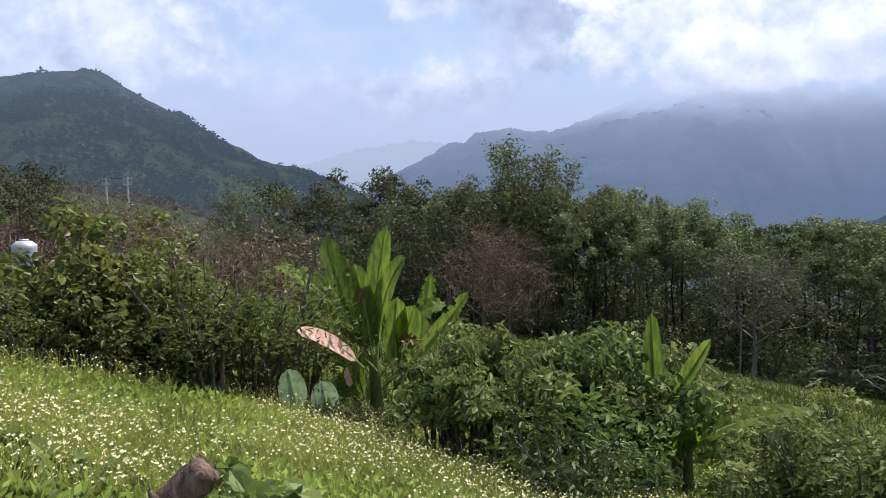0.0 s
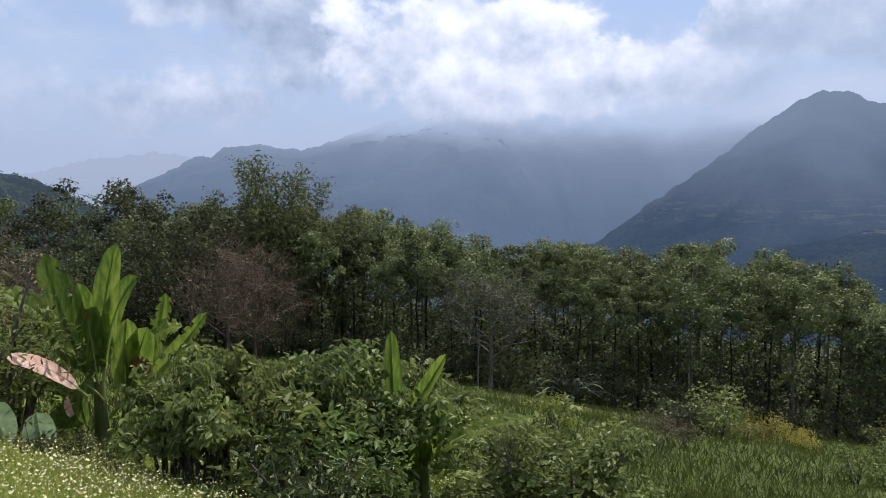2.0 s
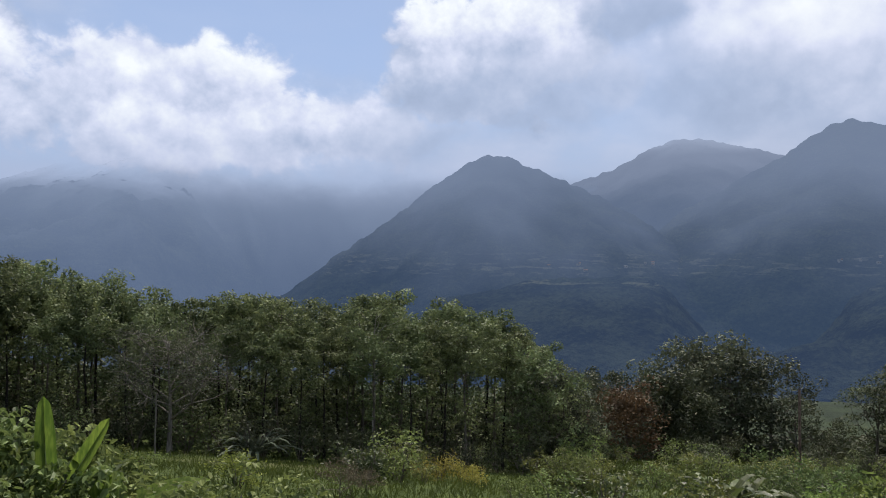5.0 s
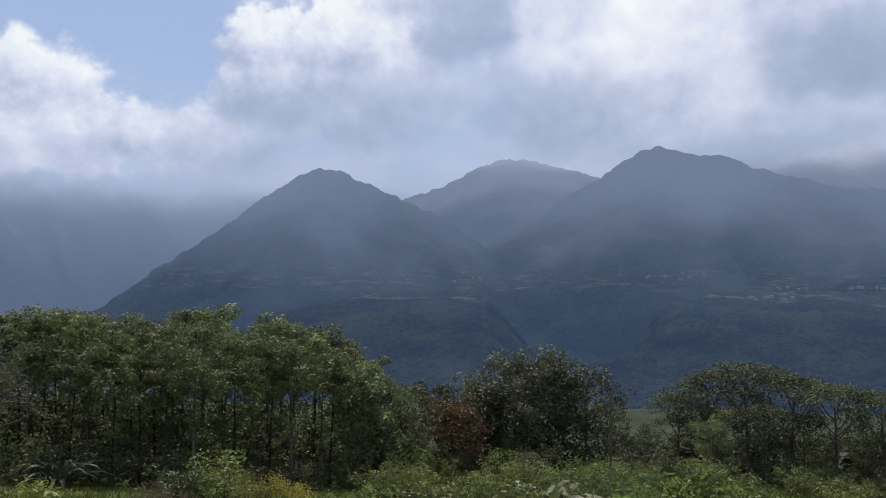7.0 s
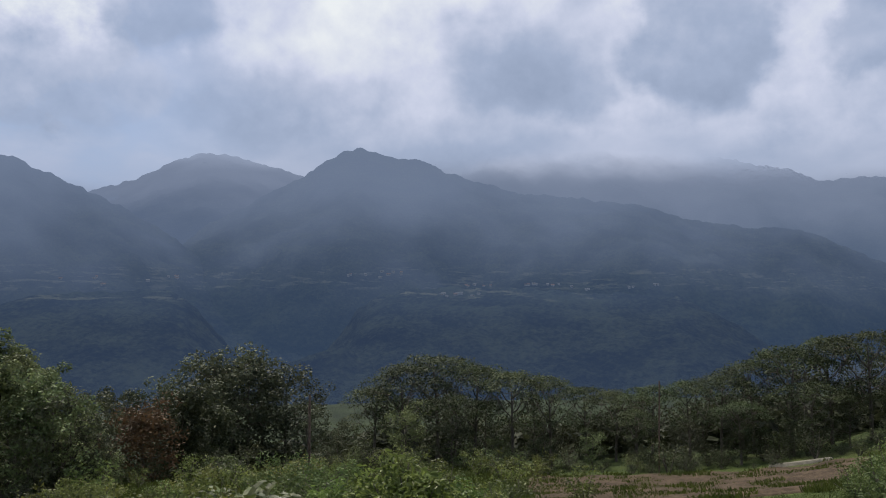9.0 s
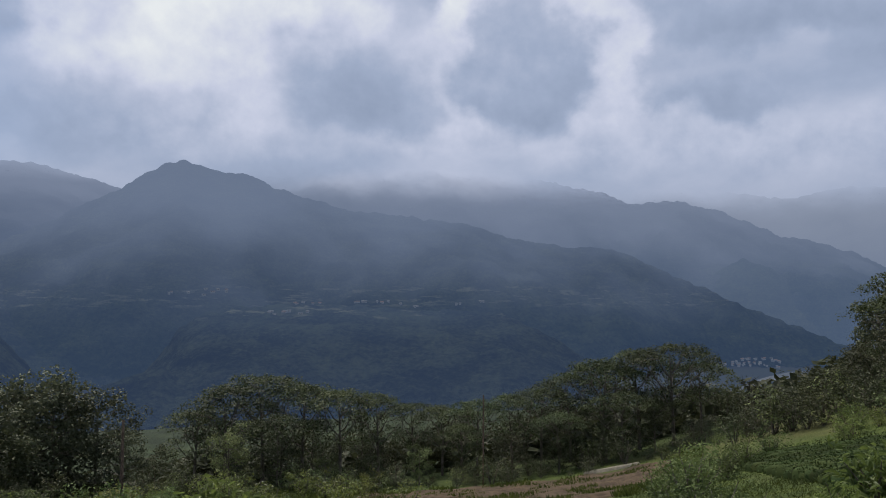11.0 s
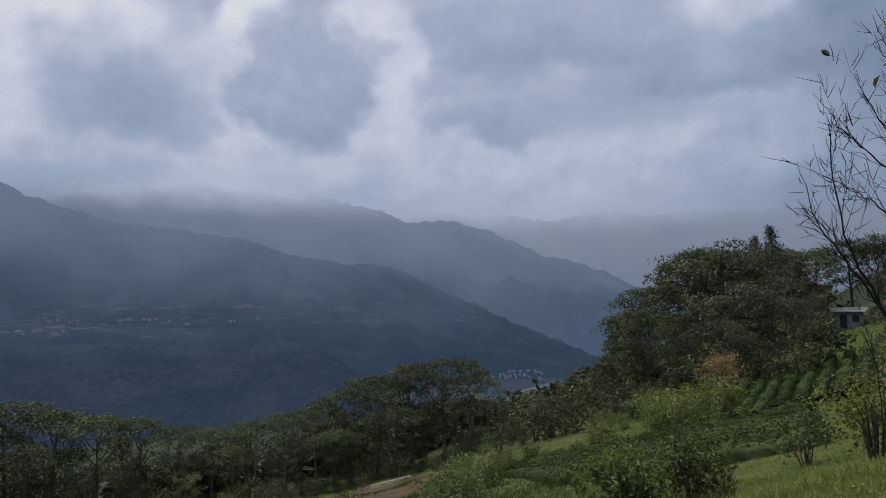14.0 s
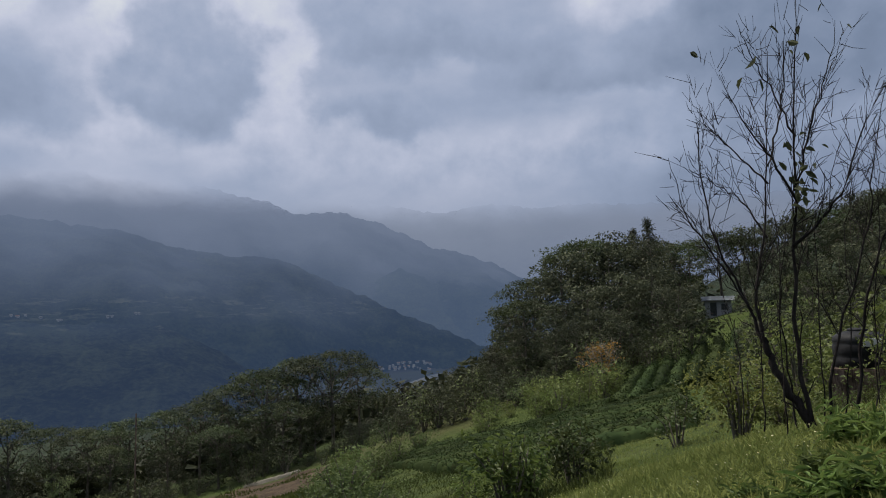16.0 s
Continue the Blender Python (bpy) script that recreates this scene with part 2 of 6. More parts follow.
LEAF_BRIGHT = foliage("leaf_bright", (0.0478, 0.0714, 0.0133), (0.1738, 0.21, 0.0475), 0.38)
LEAF_SHRUB = foliage("leaf_shrub", (0.030, 0.044, 0.013), (0.185, 0.215, 0.062), 0.36, 0.45, 1.5, 0.25)
LEAF_HEDGE = foliage("leaf_hedge", (0.013, 0.021, 0.008), (0.185, 0.205, 0.054), 0.38, 0.45, 2.6, 0.22)
LEAF_LUSH = foliage("leaf_lush", (0.040, 0.066, 0.016), (0.165, 0.220, 0.060), 0.38, 0.45, 1.5, 0.2)
LEAF_SCRUB = foliage("leaf_scrub", (0.018, 0.027, 0.010), (0.092, 0.112, 0.036), 0.3, 0.45, 1.6, 0.2)
LEAF_ORANGE = foliage("leaf_orange", (0.13, 0.065, 0.020), (0.34, 0.18, 0.05), 0.3)
LEAF_COFFEE = foliage("leaf_glossy", (0.020, 0.034, 0.013), (0.205, 0.250, 0.076), 0.34, 0.50, 2.2, 0.16)
LEAF_HERB = foliage("leaf_herb", (0.085, 0.14, 0.026), (0.30, 0.39, 0.095), 0.4)
LEAF_SILVER = foliage("leaf_silver", (0.066, 0.0825, 0.055), (0.165, 0.187, 0.132), 0.3)
LEAF_RED = foliage("leaf_red", (0.040, 0.030, 0.019), (0.150, 0.088, 0.048), 0.25)
LEAF_DRY = foliage("leaf_dry", (0.07, 0.055, 0.035), (0.16, 0.13, 0.085), 0.2)
LEAF_YELLOW = foliage("leaf_yellow", (0.16, 0.15, 0.03), (0.32, 0.27, 0.06), 0.3)
GRASS = foliage("grass_blades", (0.120, 0.160, 0.026), (0.39, 0.43, 0.11), 0.4, 0.6, 0.5)
GRASS_BANK = foliage("grass_bank", (0.0635, 0.091, 0.0194), (0.2116, 0.2406, 0.0748), 0.35, 0.6, 0.5)
GRASS_SLOPE = foliage("grass_slope", (0.020, 0.034, 0.007), (0.080, 0.104, 0.025), 0.35, 0.6, 0.3)
GRASS_TEA = foliage("grass_between_rows", (0.020, 0.032, 0.008), (0.078, 0.094, 0.024), 0.3, 0.6, 0.4)
GRASS_DRY = foliage("grass_straw", (0.16, 0.17, 0.05), (0.30, 0.29, 0.11), 0.3, 0.6, 0.6)
BARK = plain("bark", (0.05, 0.042, 0.034), (0.17, 0.15, 0.125), 0.9, 9.0, 0.8, stretch=(1, 1, 0.25))
BARK_PALE = plain("bark_pale", (0.15, 0.135, 0.115), (0.33, 0.30, 0.26), 0.9, 9.0, 0.5, stretch=(1, 1, 0.25))
BARK_GREY = plain("bark_grey", (0.075, 0.068, 0.058), (0.19, 0.172, 0.15), 0.9, 9.0, 0.5, stretch=(1, 1, 0.25))
BARK_DARK = plain("bark_dark", (0.010, 0.008, 0.008), (0.036, 0.030, 0.028), 0.85, 14.0, 0.7, stretch=(1, 1, 0.3))
TWIG = plain("twig", (0.065, 0.047, 0.038), (0.18, 0.132, 0.105), 0.9, 9.0, 0.3)
# ---------------------------------------------------------------- mesh helpers
rng = np.random.default_rng(7)


def sstep(v, lo, hi):
    u = np.clip((v - lo) / (hi - lo), 0, 1)
    return u * u * (3 - 2 * u)


def mesh_of(name, verts, faces, mat, smooth=False):
    """A mesh from arrays; faces is an (n, 3) or (n, 4) array, or a list of such arrays."""
    me = bpy.data.meshes.new(name)
    verts = np.asarray(verts, dtype=np.float32).reshape(-1, 3)
    groups = [np.asarray(f, dtype=np.int32) for f in (faces if isinstance(faces, list) else [faces]) if len(f)]
    loops = np.concatenate([g.ravel() for g in groups])
    sizes = np.concatenate([np.full(len(g), g.shape[1], dtype=np.int32) for g in groups])
    starts = np.concatenate([[0], np.cumsum(sizes)[:-1]]).astype(np.int32)
    me.vertices.add(len(verts)), me.loops.add(len(loops)), me.polygons.add(len(sizes))
    me.vertices.foreach_set("co", verts.ravel())
    me.loops.foreach_set("vertex_index", loops)
    me.polygons.foreach_set("loop_start", starts)
    me.polygons.foreach_set("loop_total", sizes)
    me.polygons.foreach_set("use_smooth", np.full(len(sizes), smooth))
    me.materials.append(mat)
    me.update(calc_edges=True)
    me.validate()
    return me


def part(name, bm, mat, parent, label="", smooth=False):
    """Links a bmesh as ONE mesh object under a thing or a part."""
    me = bpy.data.meshes.new(name)
    bm.to_mesh(me)
    bm.free()
    me.materials.append(mat)
    if smooth:
        me.polygons.foreach_set("use_smooth", np.full(len(me.polygons), True))
    ob = new(name, me)
    ob.parent = parent
    return tagged(ob, label)


def piece(name, verts, faces, mat, parent, label="", smooth=False):
    """The same from arrays."""
    ob = new(name, mesh_of(name, verts, faces, mat, smooth))
    ob.parent = parent
    return tagged(ob, label)


def thing(name, label, category, m=None, group="", kind=""):
    ob = new(name)
    ob.empty_display_size = 0.2
    if m is not None:
        ob.matrix_world = m
    return tagged(ob, label, category, group, kind)


class Soup:
    """Collects leaves and tubes into one mesh."""

    def __init__(self):
        self.v, self.q, self.n = [], [], 0

    def add(self, verts, quads):
        self.v.append(np.asarray(verts).reshape(-1, 3))
        self.q.append(np.asarray(quads) + self.n)
        self.n += len(self.v[-1])

    def tube(self, pts, radii, sides=6):
        pts = np.asarray(pts, dtype=float)
        k = len(pts)
        tang = np.gradient(pts, axis=0)
        tang /= np.linalg.norm(tang, axis=1)[:, None] + 1e-9
        ref = np.where(np.abs(tang[:, 2:3]) > 0.9, np.array([[1.0, 0, 0]]), np.array([[0, 0, 1.0]]))
        a = np.cross(tang, ref)
        a /= np.linalg.norm(a, axis=1)[:, None] + 1e-9
        b = np.cross(tang, a)
        th = np.linspace(0, 2 * np.pi, sides, endpoint=False)
        ring = a[:, None, :] * np.cos(th)[None, :, None] + b[:, None, :] * np.sin(th)[None, :, None]
        v = pts[:, None, :] + ring * np.asarray(radii)[:, None, None]
        i = np.arange(k - 1)[:, None] * sides
        j = np.arange(sides)[None, :]
        j2 = (j + 1) % sides
        self.add(v, np.stack([i + j, i + j2, i + sides + j2, i + sides + j], -1).reshape(-1, 4))

    def leaves(self, at, size, r, droop=0.0, up=0.3, slim=0.45, lead=None, out=None, fine=False, align=2.2):
        """Small leaves, folded a little along the middle: at (n, 3), size (n,) or a number; fine: oval with a drooping tip."""
        n = len(at)
        size = np.broadcast_to(size, n) * r.uniform(0.65, 1.25, n)
        d = r.normal(size=(n, 3)) if lead is None else lead + 0.45 * r.normal(size=(n, 3))
        d[:, 2] = d[:, 2] * 0.6 - droop
        d /= np.linalg.norm(d, axis=1)[:, None]
        nn = r.normal(size=(n, 3))
        nn[:, 2] = np.abs(nn[:, 2]) + up
        if out is not None:
            nn = out * align + 0.5 * nn
        s = np.cross(d, nn)
        s /= np.linalg.norm(s, axis=1)[:, None] + 1e-9
        up_n = np.cross(s, d)
        L, W = size[:, None], size[:, None] * slim
        tip = at + d * L
        if fine:
            a, b = at + d * L * 0.26 + up_n * L * 0.10, at + d * L * 0.66 + up_n * L * 0.07
            tip = tip - up_n * L * 0.10
            v = np.stack([at, a + s * W * 0.5, b + s * W * 0.42, tip, b - s * W * 0.42, a - s * W * 0.5], 1)
            i = 6 * np.arange(n)[:, None]
            self.add(v, np.concatenate([i + np.array([[0, 1, 2, 3]]), i + np.array([[0, 3, 4, 5]])]))
            return
        mid = at + d * L * 0.45 + up_n * L * 0.06
        v = np.stack([at, mid + s * W * 0.5, tip, mid - s * W * 0.5], 1)
        self.add(v, np.arange(4 * n).reshape(n, 4))

    def mesh(self, name, mat, smooth=False):
        return mesh_of(name, np.concatenate(self.v), np.concatenate(self.q), mat, smooth)


# ---------------------------------------------------------------- the lie of the land


def ground_z(x, y):
    """Height of the ground: a hillside that falls to the north-east, then drops into a deep valley."""
    x, y = np.asarray(x, float), np.asarray(y, float)
    d = np.hypot(x, y)
    az = np.degrees(np.arctan2(x, y))
    tilt = radians(48)
    along = x * math.sin(tilt) + y * math.cos(tilt)
    z = -0.2 * along * (1 - 0.75 * sstep(d, 120, 500))

    def hump(a, dist, size, h):
        cx, cy = dist * math.sin(radians(a)), dist * math.cos(radians(a))
        return h * np.exp(-((x - cx) ** 2 + (y - cy) ** 2) / size ** 2)

    z = z + hump(142, 9, 6, 1.0) + hump(2, 17, 9, -0.7) + hump(92, 85, 35, -2.6) + hump(92, 46, 26, -2.0) + hump(-24, 150, 60, 13.0) + hump(-32, 11, 6, 0.3)
    z = z + hump(128, 92, 36, 4.0) + hump(150, 200, 105, 34.0) * sstep(d, 60, 190) + hump(60, 16, 12, -0.8)
    z = z + 0.12 * np.sin(x * 0.35 + 1.3) * np.sin(y * 0.29 + 0.4) * sstep(d, 3, 20) + 0.5 * np.sin(x * 0.06) * np.sin(y * 0.07 + 2) * sstep(d, 20, 60)
    side = np.exp(-((az - 62) / 60.0) ** 4)
    z = z - side * (24 * sstep(d, 105, 240) + 150 * sstep(d, 220, 1500)) * (1 - 0.0 * d)
    z = z * (1 - sstep(d, 900, 2200)) - 172 * sstep(d, 900, 2200)
    return z


def at_polar(az, d, lift=0.0):
    x, y = d * math.sin(radians(az)), d * math.cos(radians(az))
    return Vector((x, y, float(ground_z(x, y)) + lift))


def place(az, d, turn=0.0, size=1.0, lift=-0.05):
    return Matrix.Translation(at_polar(az, d, lift)) @ Matrix.Rotation(turn, 4, "Z") @ Matrix.Diagonal((size, size, size, 1))


def ground_material():
    mat, n = material("ground_grass")
    pos = n.add("ShaderNodeNewGeometry").outputs["Position"]
    fine = n.noise(pos, 5.0, 6.0, 0.65)
    tuft = n.noise(pos, 0.7, 5.0, 0.6)
    wide = n.noise(pos, 0.06, 4.0, 0.55)
    col = n.mix(n.ramp(fine, 0.3, 0.7), (0.016, 0.028, 0.006), (0.055, 0.075, 0.017))
    col = n.mix(n.m("MULTIPLY", n.ramp(tuft, 0.45, 0.7), 0.7), col, (0.075, 0.095, 0.022))
    col = n.mix(n.m("MULTIPLY", n.ramp(wide, 0.52, 0.68), 0.5), col, (0.07, 0.06, 0.03))
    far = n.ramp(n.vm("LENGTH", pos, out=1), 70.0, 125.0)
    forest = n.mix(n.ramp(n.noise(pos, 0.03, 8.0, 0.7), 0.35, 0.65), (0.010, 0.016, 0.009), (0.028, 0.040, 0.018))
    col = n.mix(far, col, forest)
    relief_node = n.add("ShaderNodeBump", {"Strength": 0.8, "Distance": 0.15, "Height": n.m("ADD", fine, tuft)})
    bsdf = n.add("ShaderNodeBsdfPrincipled", {"Base Color": col, "Roughness": 0.9, "Specular IOR Level": 0.1, "Normal": relief_node.outputs[0]})
    # valley haze painted as emission on the ground, growing from 300 m to 1.6 km, as on the mountains
    valley_haze = n.add("ShaderNodeEmission", {"Color": (0.062, 0.088, 0.145), "Strength": AIR})
    both = n.add("ShaderNodeMixShader", {0: n.ramp(n.vm("LENGTH", pos, out=1), 300.0, 1600.0, 0.0, 0.85), 1: bsdf.outputs[0], 2: valley_haze.outputs[0]})
    finish(n, both.outputs[0])
    return mat


def build_ground():
    az = np.radians(np.arange(0, 360, 1.5))
    d = np.concatenate([[0.3], np.geomspace(1.0, 4900, 200)])
    A, D = np.meshgrid(az, d, indexing="ij")
    X, Y = D * np.sin(A), D * np.cos(A)
    V = np.stack([X, Y, ground_z(X, Y)], -1)
    na, nd = A.shape
    i, j = np.arange(na)[:, None], np.arange(nd - 1)[None, :]
    i2 = (i + 1) % na
    Q = np.stack([i * nd + j, i * nd + j + 1, i2 * nd + j + 1, i2 * nd + j], -1).reshape(-1, 4)
    Q = Q[:, ::-1]
    centre = np.array([[0, 0, float(ground_z(0, 0))]])
    V = np.concatenate([V.reshape(-1, 3), centre])
    fan = np.stack([np.arange(na) * nd, np.roll(np.arange(na), -1) * nd, np.full(na, len(V) - 1)], -1)
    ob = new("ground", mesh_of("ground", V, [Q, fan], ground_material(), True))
    tagged(ob, "grassy green hillside falling away to a deep valley", "ground", kind="structure")


build_ground()

# ---------------------------------------------------------------- mountains round the valley


def fbm(P, octaves, scale):
    return np.array([noise.fractal(Vector(p) * scale, 0.9, 2.0, octaves) for p in P])


def mountain(name, label, mat, crest, dist, foot, foot_z, step, rough=1.0, spur=40.0, soft=0.4):
    """A wooded ridge: crest (azimuth, elevation) as seen from the hillside at that distance; the slope runs down to foot."""
    ca = np.array([c[0] for c in crest], float)
    ce = np.array([c[1] for c in crest], float)
    az = np.arange(ca[0], ca[-1] + step * 0.5, step)
    # a soft curve through the crest points
    el = np.interp(az, ca, ce)
    k = max(2, int(soft / step))
    pad = np.pad(el, k, mode="edge")
    el = np.convolve(pad, np.hanning(2 * k + 1) / np.hanning(2 * k + 1).sum(), "same")[k:-k]
    zc = EYE_Z + dist * np.tan(np.radians(el))
    rows = 36
    u = np.linspace(0, 1, rows)
    back_u = np.array([-0.9, -0.45, -0.2, -0.08, -0.03])
    allu = np.concatenate([back_u, u])
    U, Z0 = np.meshgrid(allu, zc)
    AZ = np.repeat(az[:, None], len(allu), 1)
    near = np.interp(az, [f[0] for f in foot], [f[1] for f in foot])[:, None] if isinstance(foot, list) else foot
    R = dist + (near - dist) * U
    fall = np.where(U < 0, np.abs(U) * 0.8, 0.62 * np.clip(U, 0, 1) ** 0.85 + 0.38 * U ** 2)
    Z = Z0 + (foot_z - Z0) * fall
    a = np.radians(AZ)
    X, Y = R * np.sin(a), R * np.cos(a)
    P = np.stack([X, Y, np.zeros_like(X)], -1).reshape(-1, 3)
    big = fbm(P, 3, 1 / 420.0).reshape(X.shape)
    small = fbm(P + 77.0, 3, 1 / 45.0).reshape(X.shape)
    env = sstep(np.abs(U), 0.0, 0.6) * sstep(1.05 - U, 0.0, 0.3)
    big, small = big - big.mean(), small - small.mean()
    env = env * np.clip((Z0 - foot_z) / 450.0, 0.05, 1.0)
    Z = Z + env * spur * big + rough * small * (8.0 + 3.0 * env)
    V = np.stack([X, Y, Z], -1)
    na, nu = X.shape
    i, j = np.arange(na - 1)[:, None], np.arange(nu - 1)[None, :]
    Q = np.stack([i * nu + j, (i + 1) * nu + j, (i + 1) * nu + j + 1, i * nu + j + 1], -1).reshape(-1, 4)
    ob = new(name, mesh_of(name, V, Q, mat, True))
    return tagged(ob, label, "mountain", kind="structure"), (AZ, R, Z)


# slope materials: the third and fourth colours are haze, painted in as glow
G1, G2 = (0.010, 0.018, 0.008), (0.105, 0.125, 0.065)
# the near hill and its tree canopy carry painted haze glow too
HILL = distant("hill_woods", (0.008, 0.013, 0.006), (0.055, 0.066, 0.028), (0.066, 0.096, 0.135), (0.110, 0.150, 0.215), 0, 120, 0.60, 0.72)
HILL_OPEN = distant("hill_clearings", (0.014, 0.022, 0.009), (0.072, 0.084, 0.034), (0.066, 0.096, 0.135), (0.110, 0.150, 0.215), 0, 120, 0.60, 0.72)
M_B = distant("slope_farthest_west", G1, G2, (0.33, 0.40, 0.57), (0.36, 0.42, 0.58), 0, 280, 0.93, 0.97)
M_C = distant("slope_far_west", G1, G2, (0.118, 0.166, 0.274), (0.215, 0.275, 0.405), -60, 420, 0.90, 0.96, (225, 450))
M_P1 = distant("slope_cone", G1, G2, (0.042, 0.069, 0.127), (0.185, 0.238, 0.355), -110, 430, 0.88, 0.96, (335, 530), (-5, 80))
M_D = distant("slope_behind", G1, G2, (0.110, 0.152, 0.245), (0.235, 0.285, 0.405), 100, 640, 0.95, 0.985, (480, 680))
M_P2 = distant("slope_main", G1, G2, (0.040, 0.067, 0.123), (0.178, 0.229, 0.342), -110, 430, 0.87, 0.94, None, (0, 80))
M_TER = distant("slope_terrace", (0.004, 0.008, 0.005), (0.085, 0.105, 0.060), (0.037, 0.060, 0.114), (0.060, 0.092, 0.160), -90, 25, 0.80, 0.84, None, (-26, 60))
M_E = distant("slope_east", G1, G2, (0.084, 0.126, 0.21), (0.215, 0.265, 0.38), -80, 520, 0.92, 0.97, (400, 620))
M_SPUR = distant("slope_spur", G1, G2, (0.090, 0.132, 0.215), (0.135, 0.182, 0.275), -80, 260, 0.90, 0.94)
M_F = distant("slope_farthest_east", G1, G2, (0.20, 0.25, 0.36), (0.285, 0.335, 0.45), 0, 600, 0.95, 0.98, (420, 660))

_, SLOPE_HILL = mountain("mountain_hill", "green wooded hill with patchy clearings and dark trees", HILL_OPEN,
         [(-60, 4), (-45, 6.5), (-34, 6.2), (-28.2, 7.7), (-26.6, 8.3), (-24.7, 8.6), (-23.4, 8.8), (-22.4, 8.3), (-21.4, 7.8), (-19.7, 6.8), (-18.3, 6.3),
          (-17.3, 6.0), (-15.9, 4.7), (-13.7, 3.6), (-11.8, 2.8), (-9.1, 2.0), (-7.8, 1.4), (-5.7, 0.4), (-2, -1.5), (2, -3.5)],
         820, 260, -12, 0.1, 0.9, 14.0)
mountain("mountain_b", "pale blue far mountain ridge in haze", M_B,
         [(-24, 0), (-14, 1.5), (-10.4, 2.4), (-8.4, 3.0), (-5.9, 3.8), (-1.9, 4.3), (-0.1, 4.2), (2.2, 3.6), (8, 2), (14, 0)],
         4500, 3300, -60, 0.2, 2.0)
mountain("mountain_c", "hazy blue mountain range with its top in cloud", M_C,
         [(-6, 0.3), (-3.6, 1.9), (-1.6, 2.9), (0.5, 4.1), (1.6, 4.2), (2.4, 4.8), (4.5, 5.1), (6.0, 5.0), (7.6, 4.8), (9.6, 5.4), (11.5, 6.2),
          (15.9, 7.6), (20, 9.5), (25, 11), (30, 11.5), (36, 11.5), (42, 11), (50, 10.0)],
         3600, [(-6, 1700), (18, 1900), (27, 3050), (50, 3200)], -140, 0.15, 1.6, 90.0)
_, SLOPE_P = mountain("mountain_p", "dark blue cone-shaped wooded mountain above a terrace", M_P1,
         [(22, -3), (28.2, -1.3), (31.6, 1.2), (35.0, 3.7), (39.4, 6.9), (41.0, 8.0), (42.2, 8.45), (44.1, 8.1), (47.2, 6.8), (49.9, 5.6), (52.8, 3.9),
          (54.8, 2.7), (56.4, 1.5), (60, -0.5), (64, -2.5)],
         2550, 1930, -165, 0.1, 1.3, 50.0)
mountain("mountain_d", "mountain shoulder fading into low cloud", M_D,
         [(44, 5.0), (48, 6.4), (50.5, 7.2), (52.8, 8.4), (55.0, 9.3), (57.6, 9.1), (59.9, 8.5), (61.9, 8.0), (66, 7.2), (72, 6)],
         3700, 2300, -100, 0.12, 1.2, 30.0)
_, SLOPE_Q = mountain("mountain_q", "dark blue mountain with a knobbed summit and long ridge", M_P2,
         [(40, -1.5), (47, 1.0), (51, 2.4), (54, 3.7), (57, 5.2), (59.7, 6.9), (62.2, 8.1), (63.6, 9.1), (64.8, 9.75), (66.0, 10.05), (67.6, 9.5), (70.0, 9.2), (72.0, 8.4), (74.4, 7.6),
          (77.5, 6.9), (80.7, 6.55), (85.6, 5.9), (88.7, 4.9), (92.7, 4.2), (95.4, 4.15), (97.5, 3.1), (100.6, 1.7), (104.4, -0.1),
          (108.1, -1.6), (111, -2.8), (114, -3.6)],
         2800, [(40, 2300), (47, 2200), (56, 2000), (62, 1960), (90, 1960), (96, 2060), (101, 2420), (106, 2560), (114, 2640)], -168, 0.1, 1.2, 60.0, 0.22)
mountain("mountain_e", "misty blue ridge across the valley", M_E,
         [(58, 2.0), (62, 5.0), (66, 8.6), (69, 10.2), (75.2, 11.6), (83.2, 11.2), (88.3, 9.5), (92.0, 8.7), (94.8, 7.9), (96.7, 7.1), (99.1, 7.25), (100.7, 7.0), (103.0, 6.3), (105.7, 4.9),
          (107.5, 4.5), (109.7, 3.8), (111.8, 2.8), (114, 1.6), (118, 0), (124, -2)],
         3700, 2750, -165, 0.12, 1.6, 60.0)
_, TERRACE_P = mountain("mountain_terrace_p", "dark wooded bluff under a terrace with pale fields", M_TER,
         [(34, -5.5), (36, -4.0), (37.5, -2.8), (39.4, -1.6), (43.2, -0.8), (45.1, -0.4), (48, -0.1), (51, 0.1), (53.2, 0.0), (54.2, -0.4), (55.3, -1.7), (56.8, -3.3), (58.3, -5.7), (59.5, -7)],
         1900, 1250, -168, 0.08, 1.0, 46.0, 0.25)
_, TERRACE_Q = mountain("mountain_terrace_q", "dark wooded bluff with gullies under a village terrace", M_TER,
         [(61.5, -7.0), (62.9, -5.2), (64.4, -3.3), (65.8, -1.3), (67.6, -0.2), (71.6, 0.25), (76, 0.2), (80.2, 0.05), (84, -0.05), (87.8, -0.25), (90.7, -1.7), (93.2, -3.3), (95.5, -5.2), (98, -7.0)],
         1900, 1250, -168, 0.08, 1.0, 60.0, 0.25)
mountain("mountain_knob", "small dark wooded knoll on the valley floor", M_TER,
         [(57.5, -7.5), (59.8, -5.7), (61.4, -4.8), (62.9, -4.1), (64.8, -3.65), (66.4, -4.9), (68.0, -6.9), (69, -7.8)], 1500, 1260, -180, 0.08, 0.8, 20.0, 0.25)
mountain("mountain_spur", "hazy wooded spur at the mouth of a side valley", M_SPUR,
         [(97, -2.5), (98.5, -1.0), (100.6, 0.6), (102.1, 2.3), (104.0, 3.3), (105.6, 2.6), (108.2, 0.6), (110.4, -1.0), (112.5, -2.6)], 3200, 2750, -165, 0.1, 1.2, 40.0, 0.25)
